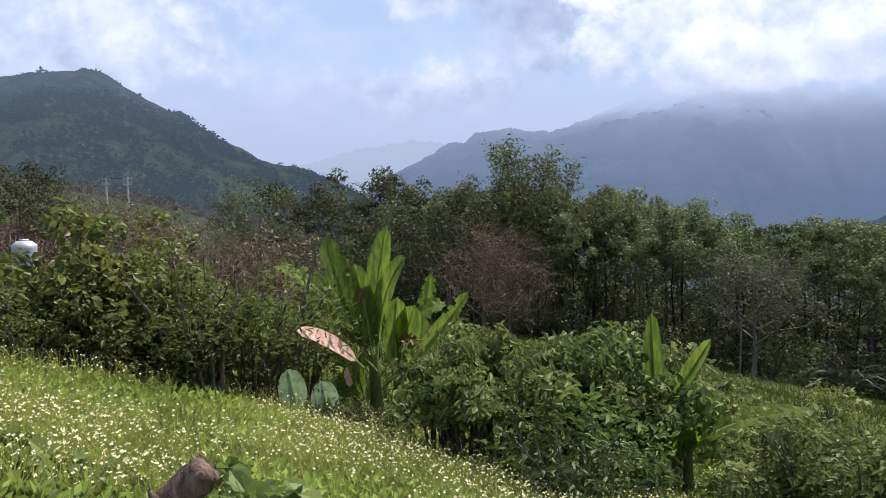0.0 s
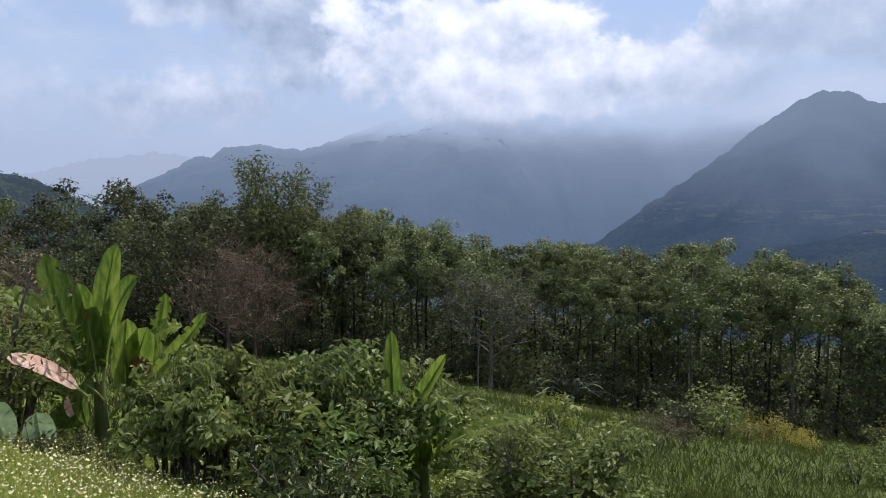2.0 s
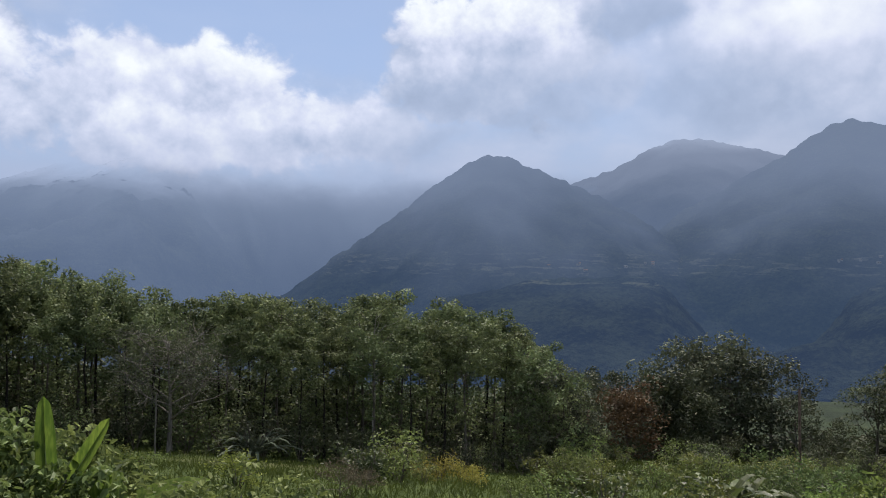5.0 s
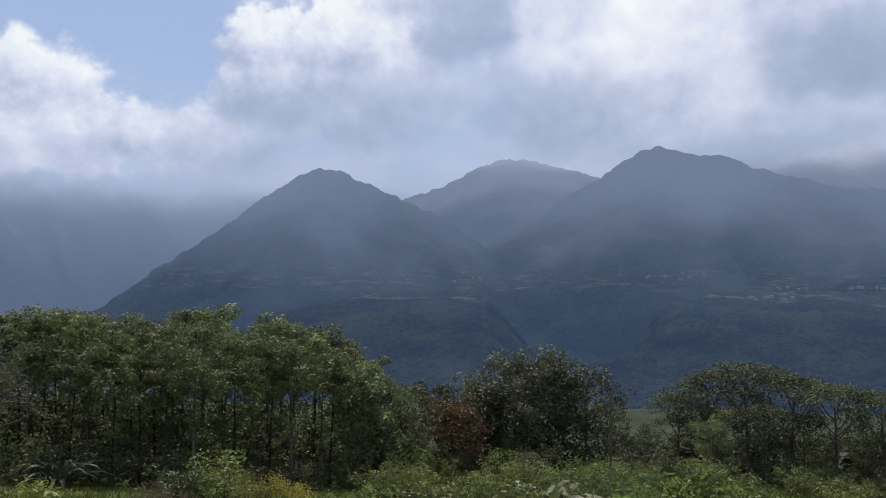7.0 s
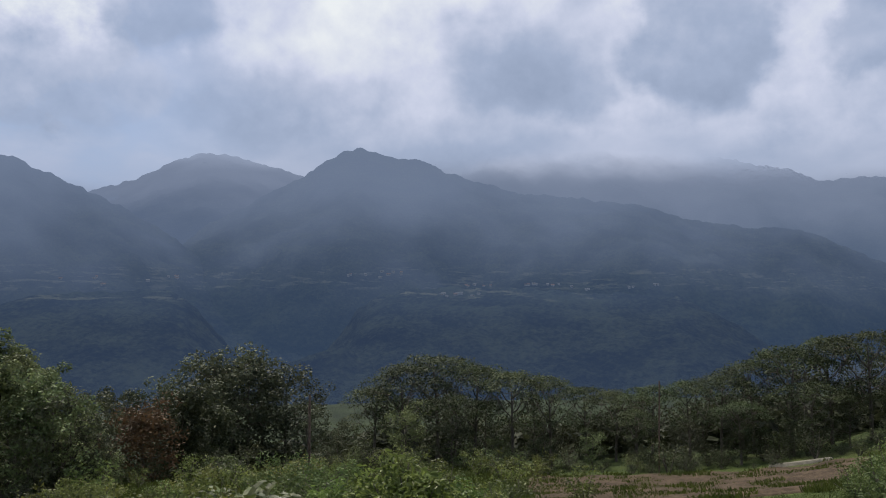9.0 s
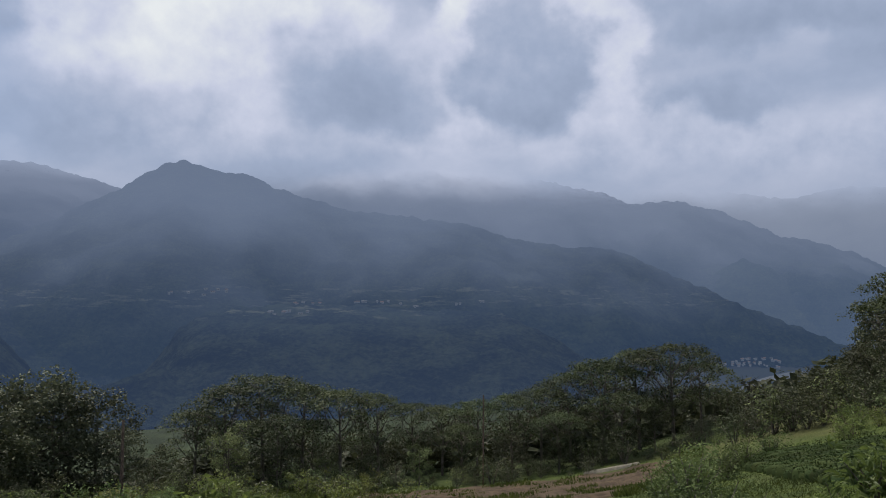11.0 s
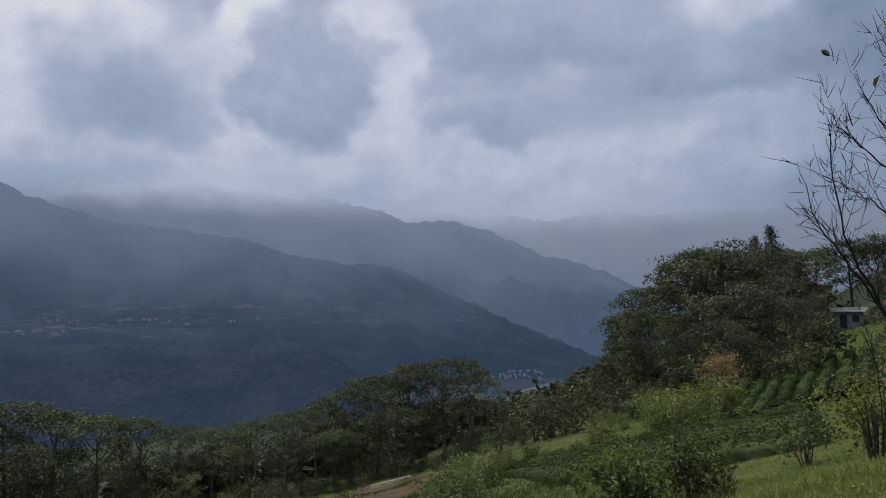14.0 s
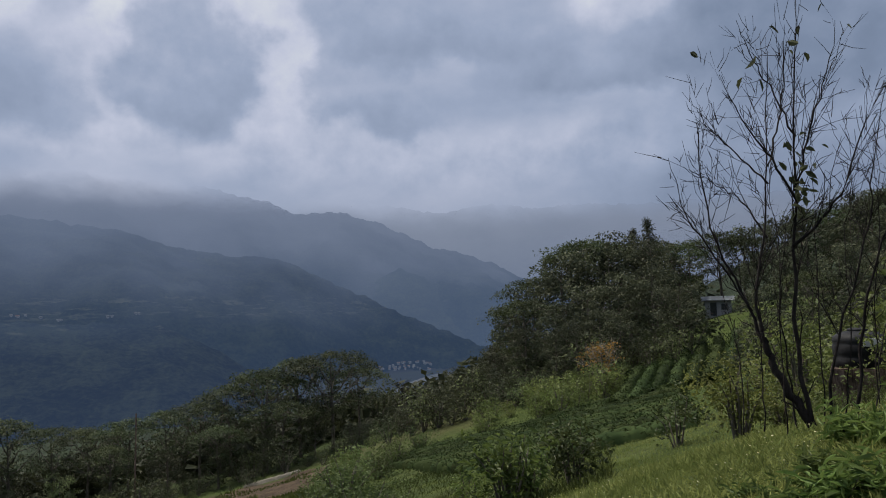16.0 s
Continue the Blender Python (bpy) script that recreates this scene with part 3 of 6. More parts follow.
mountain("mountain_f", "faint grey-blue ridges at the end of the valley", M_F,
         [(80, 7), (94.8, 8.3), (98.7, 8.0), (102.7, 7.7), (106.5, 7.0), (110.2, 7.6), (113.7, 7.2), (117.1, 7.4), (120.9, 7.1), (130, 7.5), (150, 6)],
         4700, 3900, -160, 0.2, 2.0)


def far_woods(seed, n, grid, a0, a1, d0, d1, size, mat, name="hill_canopy", label="dark canopy of trees covering the hill"):
    """The canopy on the near hill: thousands of rough tree crowns in one sheet."""
    r = np.random.default_rng(seed)
    az = r.uniform(a0, a1, n)
    d = r.uniform(d0, d1, n)
    if grid is None:
        p = np.column_stack([d * np.sin(np.radians(az)), d * np.cos(np.radians(az)), np.zeros(n)])
        p[:, 2] = ground_z(p[:, 0], p[:, 1])
        return canopy(r, p, size, mat, name, label)
    A, R, Z = grid
    i = np.clip(((az - A[0, 0]) / (A[1, 0] - A[0, 0])).astype(int), 0, len(A) - 1)
    z = np.array([np.interp(-dd, -R[k], Z[k]) for k, dd in zip(i, d)])
    p = np.column_stack([d * np.sin(np.radians(az)), d * np.cos(np.radians(az)), z])
    p[:, 2] -= size * (0.35 + 1.0 * sstep(d, 640, 800))
    keep = np.array([noise.noise(Vector((x * 0.012, y * 0.012, 5.0))) for x, y, _ in p]) > -0.10
    canopy(r, p[keep], size, mat, name, label)


def canopy(r, p, size, mat, name, label):
    k = 40
    big = r.uniform(0.6, 1.4, len(p)) * size
    v = r.normal(size=(len(p), k, 3))
    v /= np.linalg.norm(v, axis=2)[:, :, None]
    v[:, :, 2] = np.abs(v[:, :, 2])
    pts = (p[:, None, :] + v * big[:, None, None] * np.array([1, 1, 1.25])).reshape(-1, 3)
    s = Soup()
    s.leaves(pts, np.repeat(big, k) * 0.5, r, 0.0, 0.3, 0.8, None, v.reshape(-1, 3))
    tagged(new(name, s.mesh(name, mat)), label, "forest", kind="stuff")


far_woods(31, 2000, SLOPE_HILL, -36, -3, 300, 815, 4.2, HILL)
far_woods(32, 2000, None, -4, 124, 97, 250, 2.3, LEAF_DARK, "valley_thicket", "dark tangled thicket on the slope below the trees")
# ---------------------------------------------------------------- trees


def branchy(r, height, spread, trunk_r, first=0.35, limbs=9, up=0.6, lean=0.04, fork=2):
    """A tapered trunk with limbs. Returns the wood and the ends and middles of the limbs."""
    s = Soup()
    k = 8
    zz = np.linspace(0, height * 0.86, k)
    wob = np.cumsum(r.normal(0, lean, (k, 2)), 0) * (height / k)
    wob[0] = 0
    pts = np.column_stack([wob, zz])
    rad = trunk_r * (1 - 0.85 * zz / zz[-1])
    rad[0] *= 1.35
    s.tube(pts, rad, 7)
    ends = [pts[-1], pts[-2]]
    for i in range(limbs):
        f = first + (0.97 - first) * (i + r.uniform(0, 1)) / limbs
        base = np.array([np.interp(f * zz[-1], zz, pts[:, c]) for c in range(3)])
        a = i * 2.4 + r.uniform(-0.5, 0.5)
        length = spread * (1.15 - 0.55 * (f - first) / (1 - first)) * r.uniform(0.7, 1.1)
        rise = length * up * r.uniform(0.6, 1.3)
        tip = base + np.array([math.cos(a) * length, math.sin(a) * length, rise])
        midp = (base + tip) / 2 + np.array([0, 0, -0.1 * length]) + r.normal(0, 0.06 * length, 3)
        r0 = trunk_r * (1 - 0.8 * f) * 0.55
        s.tube([base, midp, tip], [r0, r0 * 0.65, r0 * 0.2], 5)
        ends += [tip, midp * 0.4 + tip * 0.6]
        for _ in range(fork):
            t2 = midp + (tip - midp) * r.uniform(0.1, 0.6) + r.normal(0, 0.35, 3) * length * 0.6
            s.tube([midp, (midp + t2) / 2 + r.normal(0, 0.03 * length, 3), t2], [r0 * 0.5, r0 * 0.35, r0 * 0.12], 4)
            ends.append(t2)
    return s, np.array(ends)


def crown_points(r, ends, n, radius, flat=0.75, per=2):
    """Leaf places in uneven rounded clumps about the ends of the limbs, and the way each one faces."""
    c = np.repeat(ends, per, 0) + r.normal(0, 0.55, (len(ends) * per, 3)) * radius * np.array([1, 1, 0.7])
    size = r.uniform(0.45, 1.0, len(c)) * radius
    pick = r.choice(len(c), n, p=size ** 2 / (size ** 2).sum())
    v = r.normal(size=(n, 3))
    v[:, 2] = np.where(v[:, 2] < 0, v[:, 2] * 0.6, v[:, 2])
    v /= np.linalg.norm(v, axis=1)[:, None]
    shell = r.uniform(0.45, 1.0, n) ** 0.4
    p = v * shell[:, None] * size[pick][:, None]
    p[:, 2] *= flat
    return c[pick] + p, v


def make_tree(seed, name, label, height, spread, leaf_mat, bark, n, leaf, clump, first=0.35, limbs=9, up=0.6, flat=0.75, trunk_r=0.16, droop=0.2,
              category="tree", slim=0.5, fork=2, skirt=0, per=2):
    r = np.random.default_rng(seed)
    wood, ends = branchy(r, height, spread, trunk_r, first, limbs, up, fork=fork)
    tree = thing(name, label, category)
    piece("trunk", np.concatenate(wood.v), np.concatenate(wood.q), bark, tree, smooth=True)
    s = Soup()
    pts, out = crown_points(r, ends, n, clump, flat, per)
    if skirt:
        low, low_out = crown_points(r, np.column_stack([r.normal(0, spread * 0.35, 14), r.normal(0, spread * 0.35, 14), r.uniform(0.12, 0.5, 14) * height]), skirt, clump * 0.8)
        pts, out = np.concatenate([pts, low]), np.concatenate([out, low_out])
    s.leaves(pts, leaf, r, droop, 0.35, slim, None, out)
    piece("crown", np.concatenate(s.v), np.concatenate(s.q), leaf_mat, tree)
    return tree


used = set()


def plant(proto, az, d, size=1.0, turn=None, label="", group="", lift=-0.08):
    """Sets a tree or shrub on the hillside: the first time the built one, then copies."""
    turn = rng.uniform(0, 6.28) if turn is None else turn
    m = place(az, d, turn, 1.0, lift)
    if proto.name not in used:
        used.add(proto.name)
        ob = proto
        ob.matrix_world = m
    else:
        ob = copy_thing(proto, m)
    ob.scale = (size,) * 3
    return tagged(ob, label, group=group)


# skyline of the woods: elevation of the treetops by azimuth, seen from the hillside
SKY_A = [-16, -13, -9, -5.3, -2.1, 2.4, 11.7, 16.0, 18.4, 22.7, 27.5, 31, 34.5, 36.5, 40.7, 43.9, 46.0, 48.3]
SKY_E = [-0.5, 1.6, 1.2, 2.4, 0.9, 1.3, 0.9, 0.1, -0.3, -1.1, -1.4, -1.6, -0.8, -2.0, -1.5, -2.3, -3.9, -5.8]
SKY2_A = [47.0, 50.6, 53.0, 54.9, 57.5, 61.9, 63.8, 66.3, 68.8, 71.9, 74.7, 79.1, 82.5, 87.2, 91.1, 94.7, 98.6, 101.6]
SKY2_E = [-5.9, -6.0, -6.8, -4.6, -3.8, -5.4, -8.6, -6.6, -4.8, -4.3, -5.5, -5.8, -6.2, -6.1, -4.7, -3.0, -2.4, -4.6]


tops_known = {}


def top_of(proto):
    """Height of a built plant."""
    if proto.name not in tops_known:
        zs = []
        for o in proto.children_recursive:
            co = np.empty(len(o.data.vertices) * 3, np.float32)
            o.data.vertices.foreach_get("co", co)
            zs.append(co[2::3])
        tops_known[proto.name] = float(np.quantile(np.concatenate(zs), 0.997))
    return tops_known[proto.name]


def need(az, d, el):
    """Height of a tree at that place whose top stands at the elevation el."""
    p = at_polar(az, d)
    return EYE_Z + d * math.tan(radians(el)) - p.z


forest = []
for k in range(7):
    forest.append((11.0, make_tree(100 + k, "forest_tree", "slender broadleaf forest tree with dark green crown", 11.0, 1.5 + 0.18 * (k % 4), LEAF_FOREST, (BARK_DARK, BARK)[k % 2],
                                   2500, 0.215, 0.62 + 0.09 * (k % 3), 0.56, 9, 0.85, 0.95, 0.12, skirt=320, slim=0.7, per=1, fork=1)))
FG = "trees of the dense wood"
# the front rows of the wood, whose tops make the skyline
for row, (d0, a0, a1, step) in enumerate([(66, -1, 47.5, 1.45), (76, -3, 48.5, 1.7), (60, 9, 46, 2.0)]):
    a = a0
    while a < a1:
        d = d0 + rng.uniform(-3, 3)
        el = np.interp(a, SKY_A, SKY_E) - (0.0, 0.0, 1.5, 0.3)[row] - abs(rng.normal(0, (0.8, 0.35, 1.0)[row]))
        h, proto = forest[rng.integers(len(forest))]
        plant(proto, a, d, float(np.clip(need(a, d, el) / top_of(proto), 0.4, 1.6)), group=FG)
        a += step * rng.uniform(0.7, 1.3)


def make_umbrella(seed, height=12.0, spread=5.0, tiers=34):
    """A tall tree whose limbs fork again and again up to flat, stepped tiers of fine leaves under a low dome."""
    r = np.random.default_rng(seed)
    tree = thing("umbrella_tree", "spreading flat-topped tree with layered feathery crown", "tree")
    wood, lv = Soup(), Soup()
    lean = r.normal(0, 0.35, 2)
    at_trunk = lambda f: np.array([lean[0] * f ** 2, lean[1] * f ** 2, f * height])
    tt = np.linspace(0, 0.86, 9)
    wood.tube([at_trunk(f) for f in tt], 0.27 * (1 - 0.95 * tt), 8)
    knots = []
    for k in range(8):
        a, f = k * 2.4 + r.uniform(-0.3, 0.3), 0.36 + 0.05 * k
        base = at_trunk(f)
        out = spread * r.uniform(0.38, 0.58) * (1.1 - 0.5 * k / 8)
        end = base + np.array([math.cos(a) * out, math.sin(a) * out, height * r.uniform(0.13, 0.22)])
        wood.tube([base, base * 0.5 + end * 0.5 - [0, 0, 0.35], end], [0.10, 0.075, 0.05], 6)
        knots.append(end)
    knots = np.array(knots + [at_trunk(0.8)])
    for k in range(tiers + 9):
        low = k >= tiers
        rho = r.uniform(0.35, 0.9) if low else math.sqrt((k + 0.5) / tiers) * r.uniform(0.88, 1.04)
        a = k * 2.4 + r.uniform(-0.3, 0.3)
        dome = height * (0.66 + 0.32 * math.sqrt(max(0.02, 1 - 0.9 * rho ** 2)))
        z = height * r.uniform(0.42, 0.62) if low else dome * r.uniform(0.94, 1.0)
        c = np.array([math.cos(a) * rho * spread, math.sin(a) * rho * spread, z])
        knot = knots[np.argmin(np.linalg.norm((knots - c) * [1, 1, 0.6], axis=1))]
        wood.tube([knot, (knot + c) / 2 + r.normal(0, 0.15, 3) - [0, 0, 0.2], c], [0.045, 0.03, 0.012], 4)
        n = int(r.uniform(80, 130))
        th, q = r.uniform(0, 6.283, n), np.sqrt(r.uniform(0, 1, n))
        wide = r.uniform(1.0, 1.9)
        off = np.column_stack([np.cos(th) * q * wide, np.sin(th) * q * wide, 0.5 * (1 - q ** 2) + r.normal(0, 0.16, n) - 0.12 * q])
        face = np.column_stack([np.cos(th) * q * 0.7, np.sin(th) * q * 0.7, np.ones(n)])
        lv.leaves(c + off, 0.30, r, 0.1, 0.4, 0.66, None, face)
    piece("trunk", np.concatenate(wood.v), np.concatenate(wood.q), BARK, tree, smooth=True)
    piece("crown", np.concatenate(lv.v), np.concatenate(lv.q), LEAF_UMBRELLA, tree)
    return tree


umbrella = [(12.0, make_umbrella(140 + k, 12.0, 4.4 + 0.5 * k, 28 + 3 * k)) for k in range(4)]
for k, (az, d, el) in enumerate([(67.0, 92, -6.5), (69.0, 90, -5.0), (71.4, 94, -4.3), (74.0, 92, -4.9), (76.6, 88, -5.4), (79.2, 90, -5.7), (81.6, 99, -6.4), (83.6, 94, -6.6), (86.0, 90, -6.2), (88.4, 95, -5.8),
                                 (90.4, 90, -5.4), (92.4, 94, -4.4), (94.6, 90, -3.4), (97.0, 93, -2.7), (99.2, 90, -2.3), (101.0, 95, -3.4), (72.6, 86, -7.0), (85.0, 86, -7.8), (95.8, 85, -5.6), (91.6, 84, -7.0)]):
    h, proto = umbrella[(k * 3 + 1) % 4]
    plant(proto, az, d, float(np.clip(need(az, d, el) / top_of(proto), 0.4, 1.6)), group="flat-topped trees below the field")
# ---------------------------------------------------------------- more trees and shrubs


def make_shrub(seed, name, label, h, w_, leaf_mat, n, leaf, bark=BARK, stems=7, droop=0.2, slim=0.5, clump=0.35, category="shrub", low=0.25, fine=False):
    """Stems that fan out from the base and carry uneven clumps of leaves."""
    r = np.random.default_rng(seed)
    s = Soup()
    ends = []
    for i in range(stems):
        a = i * 2.4 + r.uniform(-0.4, 0.4)
        out = w_ * r.uniform(0.25, 0.95)
        top = np.array([math.cos(a) * out, math.sin(a) * out, h * r.uniform(0.7, 1.0) * (1 - 0.35 * (out / w_) ** 2)])
        foot_p = np.array([math.cos(a), math.sin(a), 0]) * 0.06
        midp = foot_p * 0.4 + top * 0.5 + np.array([0, 0, 0.12 * h]) + r.normal(0, 0.04 * h, 3)
        s.tube([foot_p, midp, top], [0.018 * h, 0.012 * h, 0.004 * h], 5)
        for f in r.uniform(low, 1.0, 5):
            e = (midp + (top - midp) * (f * 2 - 1)) if f > 0.5 else foot_p + (midp - foot_p) * f * 2
            ends.append(e + r.normal(0, 0.12 * w_, 3))
    ends = np.array(ends)
    ends[:, 2] = np.maximum(ends[:, 2], 0.1 * h)
    ob = thing(name, label, category)
    piece("branchwork", np.concatenate(s.v), np.concatenate(s.q), bark, ob, smooth=True)
    pts, out = crown_points(r, ends, n, clump * h, 0.8, 1)
    pts[:, 2] = np.maximum(pts[:, 2], 0.03)
    lv = Soup()
    lv.leaves(pts, leaf, r, droop, 0.35, slim, None, out, fine, 0.6 if fine else 1.8)
    piece("foliage", np.concatenate(lv.v), np.concatenate(lv.q), leaf_mat, ob)
    return ob


def make_bare(seed, name, label, h, spread, bark, limbs=12, twigs=9, trunk_r=0.1, first=0.25, up=0.8, dry=0, dry_mat=None):
    """A leafless tree: limbs that split into many fine twigs."""
    r = np.random.default_rng(seed)
    s, ends = branchy(r, h, spread, trunk_r, first, limbs, up, fork=4)
    for e in ends:
        for _ in range(twigs):
            t = e + r.normal(0, 1, 3) * np.array([0.22, 0.22, 0.18]) * spread + np.array([0, 0, 0.1 * spread])
            s.tube([e, (e + t) / 2 + r.normal(0, 0.03 * spread, 3), t], [trunk_r * 0.10, trunk_r * 0.07, trunk_r * 0.03], 3)
    ob = thing(name, label, "tree")
    piece("branchwork", np.concatenate(s.v), np.concatenate(s.q), bark, ob, smooth=True)
    if dry:
        lv = Soup()
        lv.leaves(crown_points(r, ends, dry, 0.28 * spread)[0], 0.22, r, 0.3, 0.3, 0.45)
        piece("dry_foliage", np.concatenate(lv.v), np.concatenate(lv.q), dry_mat, ob)
    return ob


def by_top(proto, h, az, d, el, **kw):
    """Plants it so that its top reaches the elevation el."""
    return plant(proto, az, d, max(0.3, need(az, d, el) / top_of(proto)), **kw)


# undergrowth along the foot of the wood
brush = [make_shrub(200 + k, "undergrowth_shrub", "dense dark green undergrowth shrub at the wood's edge", 2.6, 1.7, (LEAF_DARK, LEAF_FOREST, LEAF_DARK, LEAF_HILL)[k], 640, 0.22, clump=0.3) for k in range(4)]
for a in np.arange(-4, 49, 1.25):
    for dd in (58,):
        plant(brush[rng.integers(4)], a + rng.uniform(-0.5, 0.5), dd + rng.uniform(-3, 3), rng.uniform(0.5, 1.3), group="undergrowth along the wood")
for a in np.arange(48, 108, 1.2):
    for dd in (80, 86):
        plant(brush[rng.integers(4)], a + rng.uniform(-0.6, 0.6), dd + rng.uniform(-2, 4), rng.uniform(0.3, 1.0) ** 1.5 * 1.2, group="undergrowth below the field")

# the shaded depth of the wood
for a in np.arange(4, 48.5, 1.6):
    d = rng.uniform(83, 90)
    by_top(forest[rng.integers(7)][1], 11.0, a, d, np.interp(a, SKY_A, SKY_E) - rng.uniform(0.8, 1.6), group=FG)
    plant(brush[rng.integers(4)], a, 70 + rng.uniform(-4, 8), rng.uniform(1.2, 2.0), group="undergrowth along the wood")
for a in np.arange(1, 48.5, 0.95):
    plant(brush[(0, 2)[int(a * 10) % 2]], a, rng.uniform(78, 92), rng.uniform(1.8, 2.8), group="undergrowth along the wood")
for a in np.arange(64, 104, 1.1):
    plant(brush[(0, 2)[int(a * 10) % 2]], a, rng.uniform(99, 112), rng.uniform(1.2, 2.2), group="undergrowth below the field")
# dark dense trees at the west end of the wood
dense = [make_tree(220 + k, "dense_tree", "dense dark green tree with a rounded crown", 9.0, 3.2, (LEAF_HILL, LEAF_FOREST, LEAF_DARK)[k], BARK, 2700, 0.235, 0.9, 0.25, 13, 0.55, 0.85, 0.16, skirt=600, slim=0.7, per=1) for k in range(3)]
for k, (az, d, el) in enumerate([(-14.6, 84, 1.0), (-12.6, 72, 2.0), (-10.6, 74, 1.6), (-8.6, 78, 1.2), (-6.8, 80, 1.5), (-5.0, 84, 2.5), (-3.4, 80, 2.2), (-1.8, 58, 1.1), (0.4, 56, 0.9),
                  (-0.8, 76, 0.9), (2.0, 74, 1.0), (4.0, 76, 1.4), (-9.6, 62, -1.5), (-6.0, 64, -1.2), (-3.6, 62, -0.8)]):
    by_top(dense[k % 3], 9.6, az, d, el, group="dark trees west of the wood")
for az, d, el in [(50.2, 100, -6.2), (52.4, 108, -6.4), (55.4, 104, -4.3), (57.4, 100, -3.5), (59.4, 102, -4.1), (61.0, 100, -5.0), (56.4, 98, -4.0), (58.4, 99, -3.9), (49.0, 92, -6.6), (62.4, 96, -7.2), (54.0, 118, -6.0)]:
    by_top(dense[2 if az < 53 else int(az * 10) % 2], 9.6, az, d, el, turn=az * 1.7, group="trees beyond the wood")
for a in np.arange(64.5, 104, 3.4):
    d = rng.uniform(97, 108)
    by_top(dense[2], 9.6, a, d, np.interp(a, SKY2_A, SKY2_E) - rng.uniform(0.5, 2.2), group="dark trees under the flat-topped ones")
for a in np.arange(66, 104, 3.2):
    d = rng.uniform(82, 88)
    by_top(dense[int(a * 7) % 3], 9.6, a, d, np.interp(a, SKY2_A, SKY2_E) - rng.uniform(2.6, 4.4), group="dark trees under the flat-topped ones")
for az, el in ((45.6, -4.6), (46.6, -5.6), (47.6, -7.0), (48.5, -8.4), (49.3, -9.8)):
    by_top(dense[int(az) % 2], 9.6, az, 60, el, group="smaller trees at the end of the wood")
red = make_tree(230, "red_tree", "round tree with reddish brown young leaves", 6.0, 2.2, LEAF_RED, BARK, 2600, 0.3, 1.1, 0.25, 11, 0.6, 0.85, 0.12, skirt=500)
by_top(red, 6.4, 51.9, 80, -6.9)
grey = make_tree(231, "grey_leaved_tree", "slim dark tree with grey-green glossy leaves", 7.0, 1.3, LEAF_DARK, BARK, 2200, 0.36, 0.9, 0.12, 14, 0.5, 0.9, 0.1, skirt=400)
by_top(grey, 7.4, 54.3, 84, -6.2)
by_top(grey, 7.4, 56.2, 88, -7.6)
# tall airy tree that stands above the wood
airy = make_tree(232, "tall_tree", "tall slender tree with an airy pale green crown", 13.0, 2.4, LEAF_FOREST, BARK_PALE, 2400, 0.27, 0.85, 0.55, 12, 0.9, 0.8, 0.14)
by_top(airy, 13.4, 34.4, 62, -1.15)
by_top(airy, 13.4, 16.1, 68, 0.25)
# bamboo: tall canes that nod at the top
def make_bamboo():
    r = np.random.default_rng(240)
    ob = thing("bamboo_clump", "tall bamboo clump with nodding plumes of narrow leaves", "bamboo")
    lv = Soup()
    for i in range(26):
        a, out = r.uniform(0, 6.28), r.uniform(0.2, 2.6)
        h = (r.uniform(11.5, 12.8) if i < 5 else r.uniform(7.0, 10.6)) * (1 - 0.04 * out)
        base = np.array([math.cos(a) * out * 0.5, math.sin(a) * out * 0.5, 0])
        t = np.linspace(0, 1, 8)
        bend = r.uniform(0.5, 2.2)
        pts = base + np.column_stack([np.cos(a) * (out * t * 0.6 + bend * t ** 4), np.sin(a) * (out * t * 0.6 + bend * t ** 4), h * t - 0.10 * h * t ** 5])
        cane = Soup()
        cane.tube(pts, 0.05 * (1 - 0.85 * t), 5)
        piece("cane", np.concatenate(cane.v), np.concatenate(cane.q), LEAF_CANE, ob, smooth=True)
        where = pts[(t > 0.35).argmax():]
        n = 620 if i < 5 else 230
        seg = r.uniform(0, len(where) - 1.001, n)
        k = seg.astype(int)
        p = where[k] + (where[k + 1] - where[k]) * (seg - k)[:, None] + r.normal(0, 1, (n, 3)) * (0.22 + 0.30 * (1 - seg / len(where)))[:, None]
        lv.leaves(p, 0.30, r, 0.5, 0.3, 0.34)
    piece("foliage", np.concatenate(lv.v), np.concatenate(lv.q), LEAF_CANE, ob)
    return ob


bamboo = make_bamboo()
by_top(bamboo, 12.3, 6.2, 60, 4.1)
by_top(bamboo, 12.3, 8.2, 62, 3.1, turn=1.0)
by_top(bamboo, 12.3, 4.4, 61, 1.9, turn=2.2)

# leafless and dry trees at the wood's edge
dry_tree = make_bare(250, "dry_tree", "leafless brown tree with fine dry twigs", 6.5, 3.0, TWIG, 16, 12, 0.10, 0.2, 0.6, 500, LEAF_DRY)
by_top(dry_tree, 7.0, 2.7, 48, -0.9)
by_top(dry_tree, 7.0, 4.6, 50, -1.8)
pale_tree = make_bare(251, "pale_tree", "half-bare tree with grey trunk and thin olive leaves", 8.0, 3.6, BARK_GREY, 14, 5, 0.17, 0.3, 0.55, 2600, LEAF_HILL)
by_top(pale_tree, 8.6, 20.9, 56, -2.9)
dry_bush = [make_bare(255 + k, "dry_bush", "leafless grey-brown thicket of fine twigs", 2.6, 1.6, TWIG, 8, 5, 0.03, 0.05, 0.9, 260, LEAF_DRY) for k in range(3)]
for k in range(30):
    a, d = rng.uniform(-27, -7), rng.uniform(42, 90)
    plant(dry_bush[k % 3], a, d, rng.uniform(0.8, 1.6), group="leafless thicket on the rise")
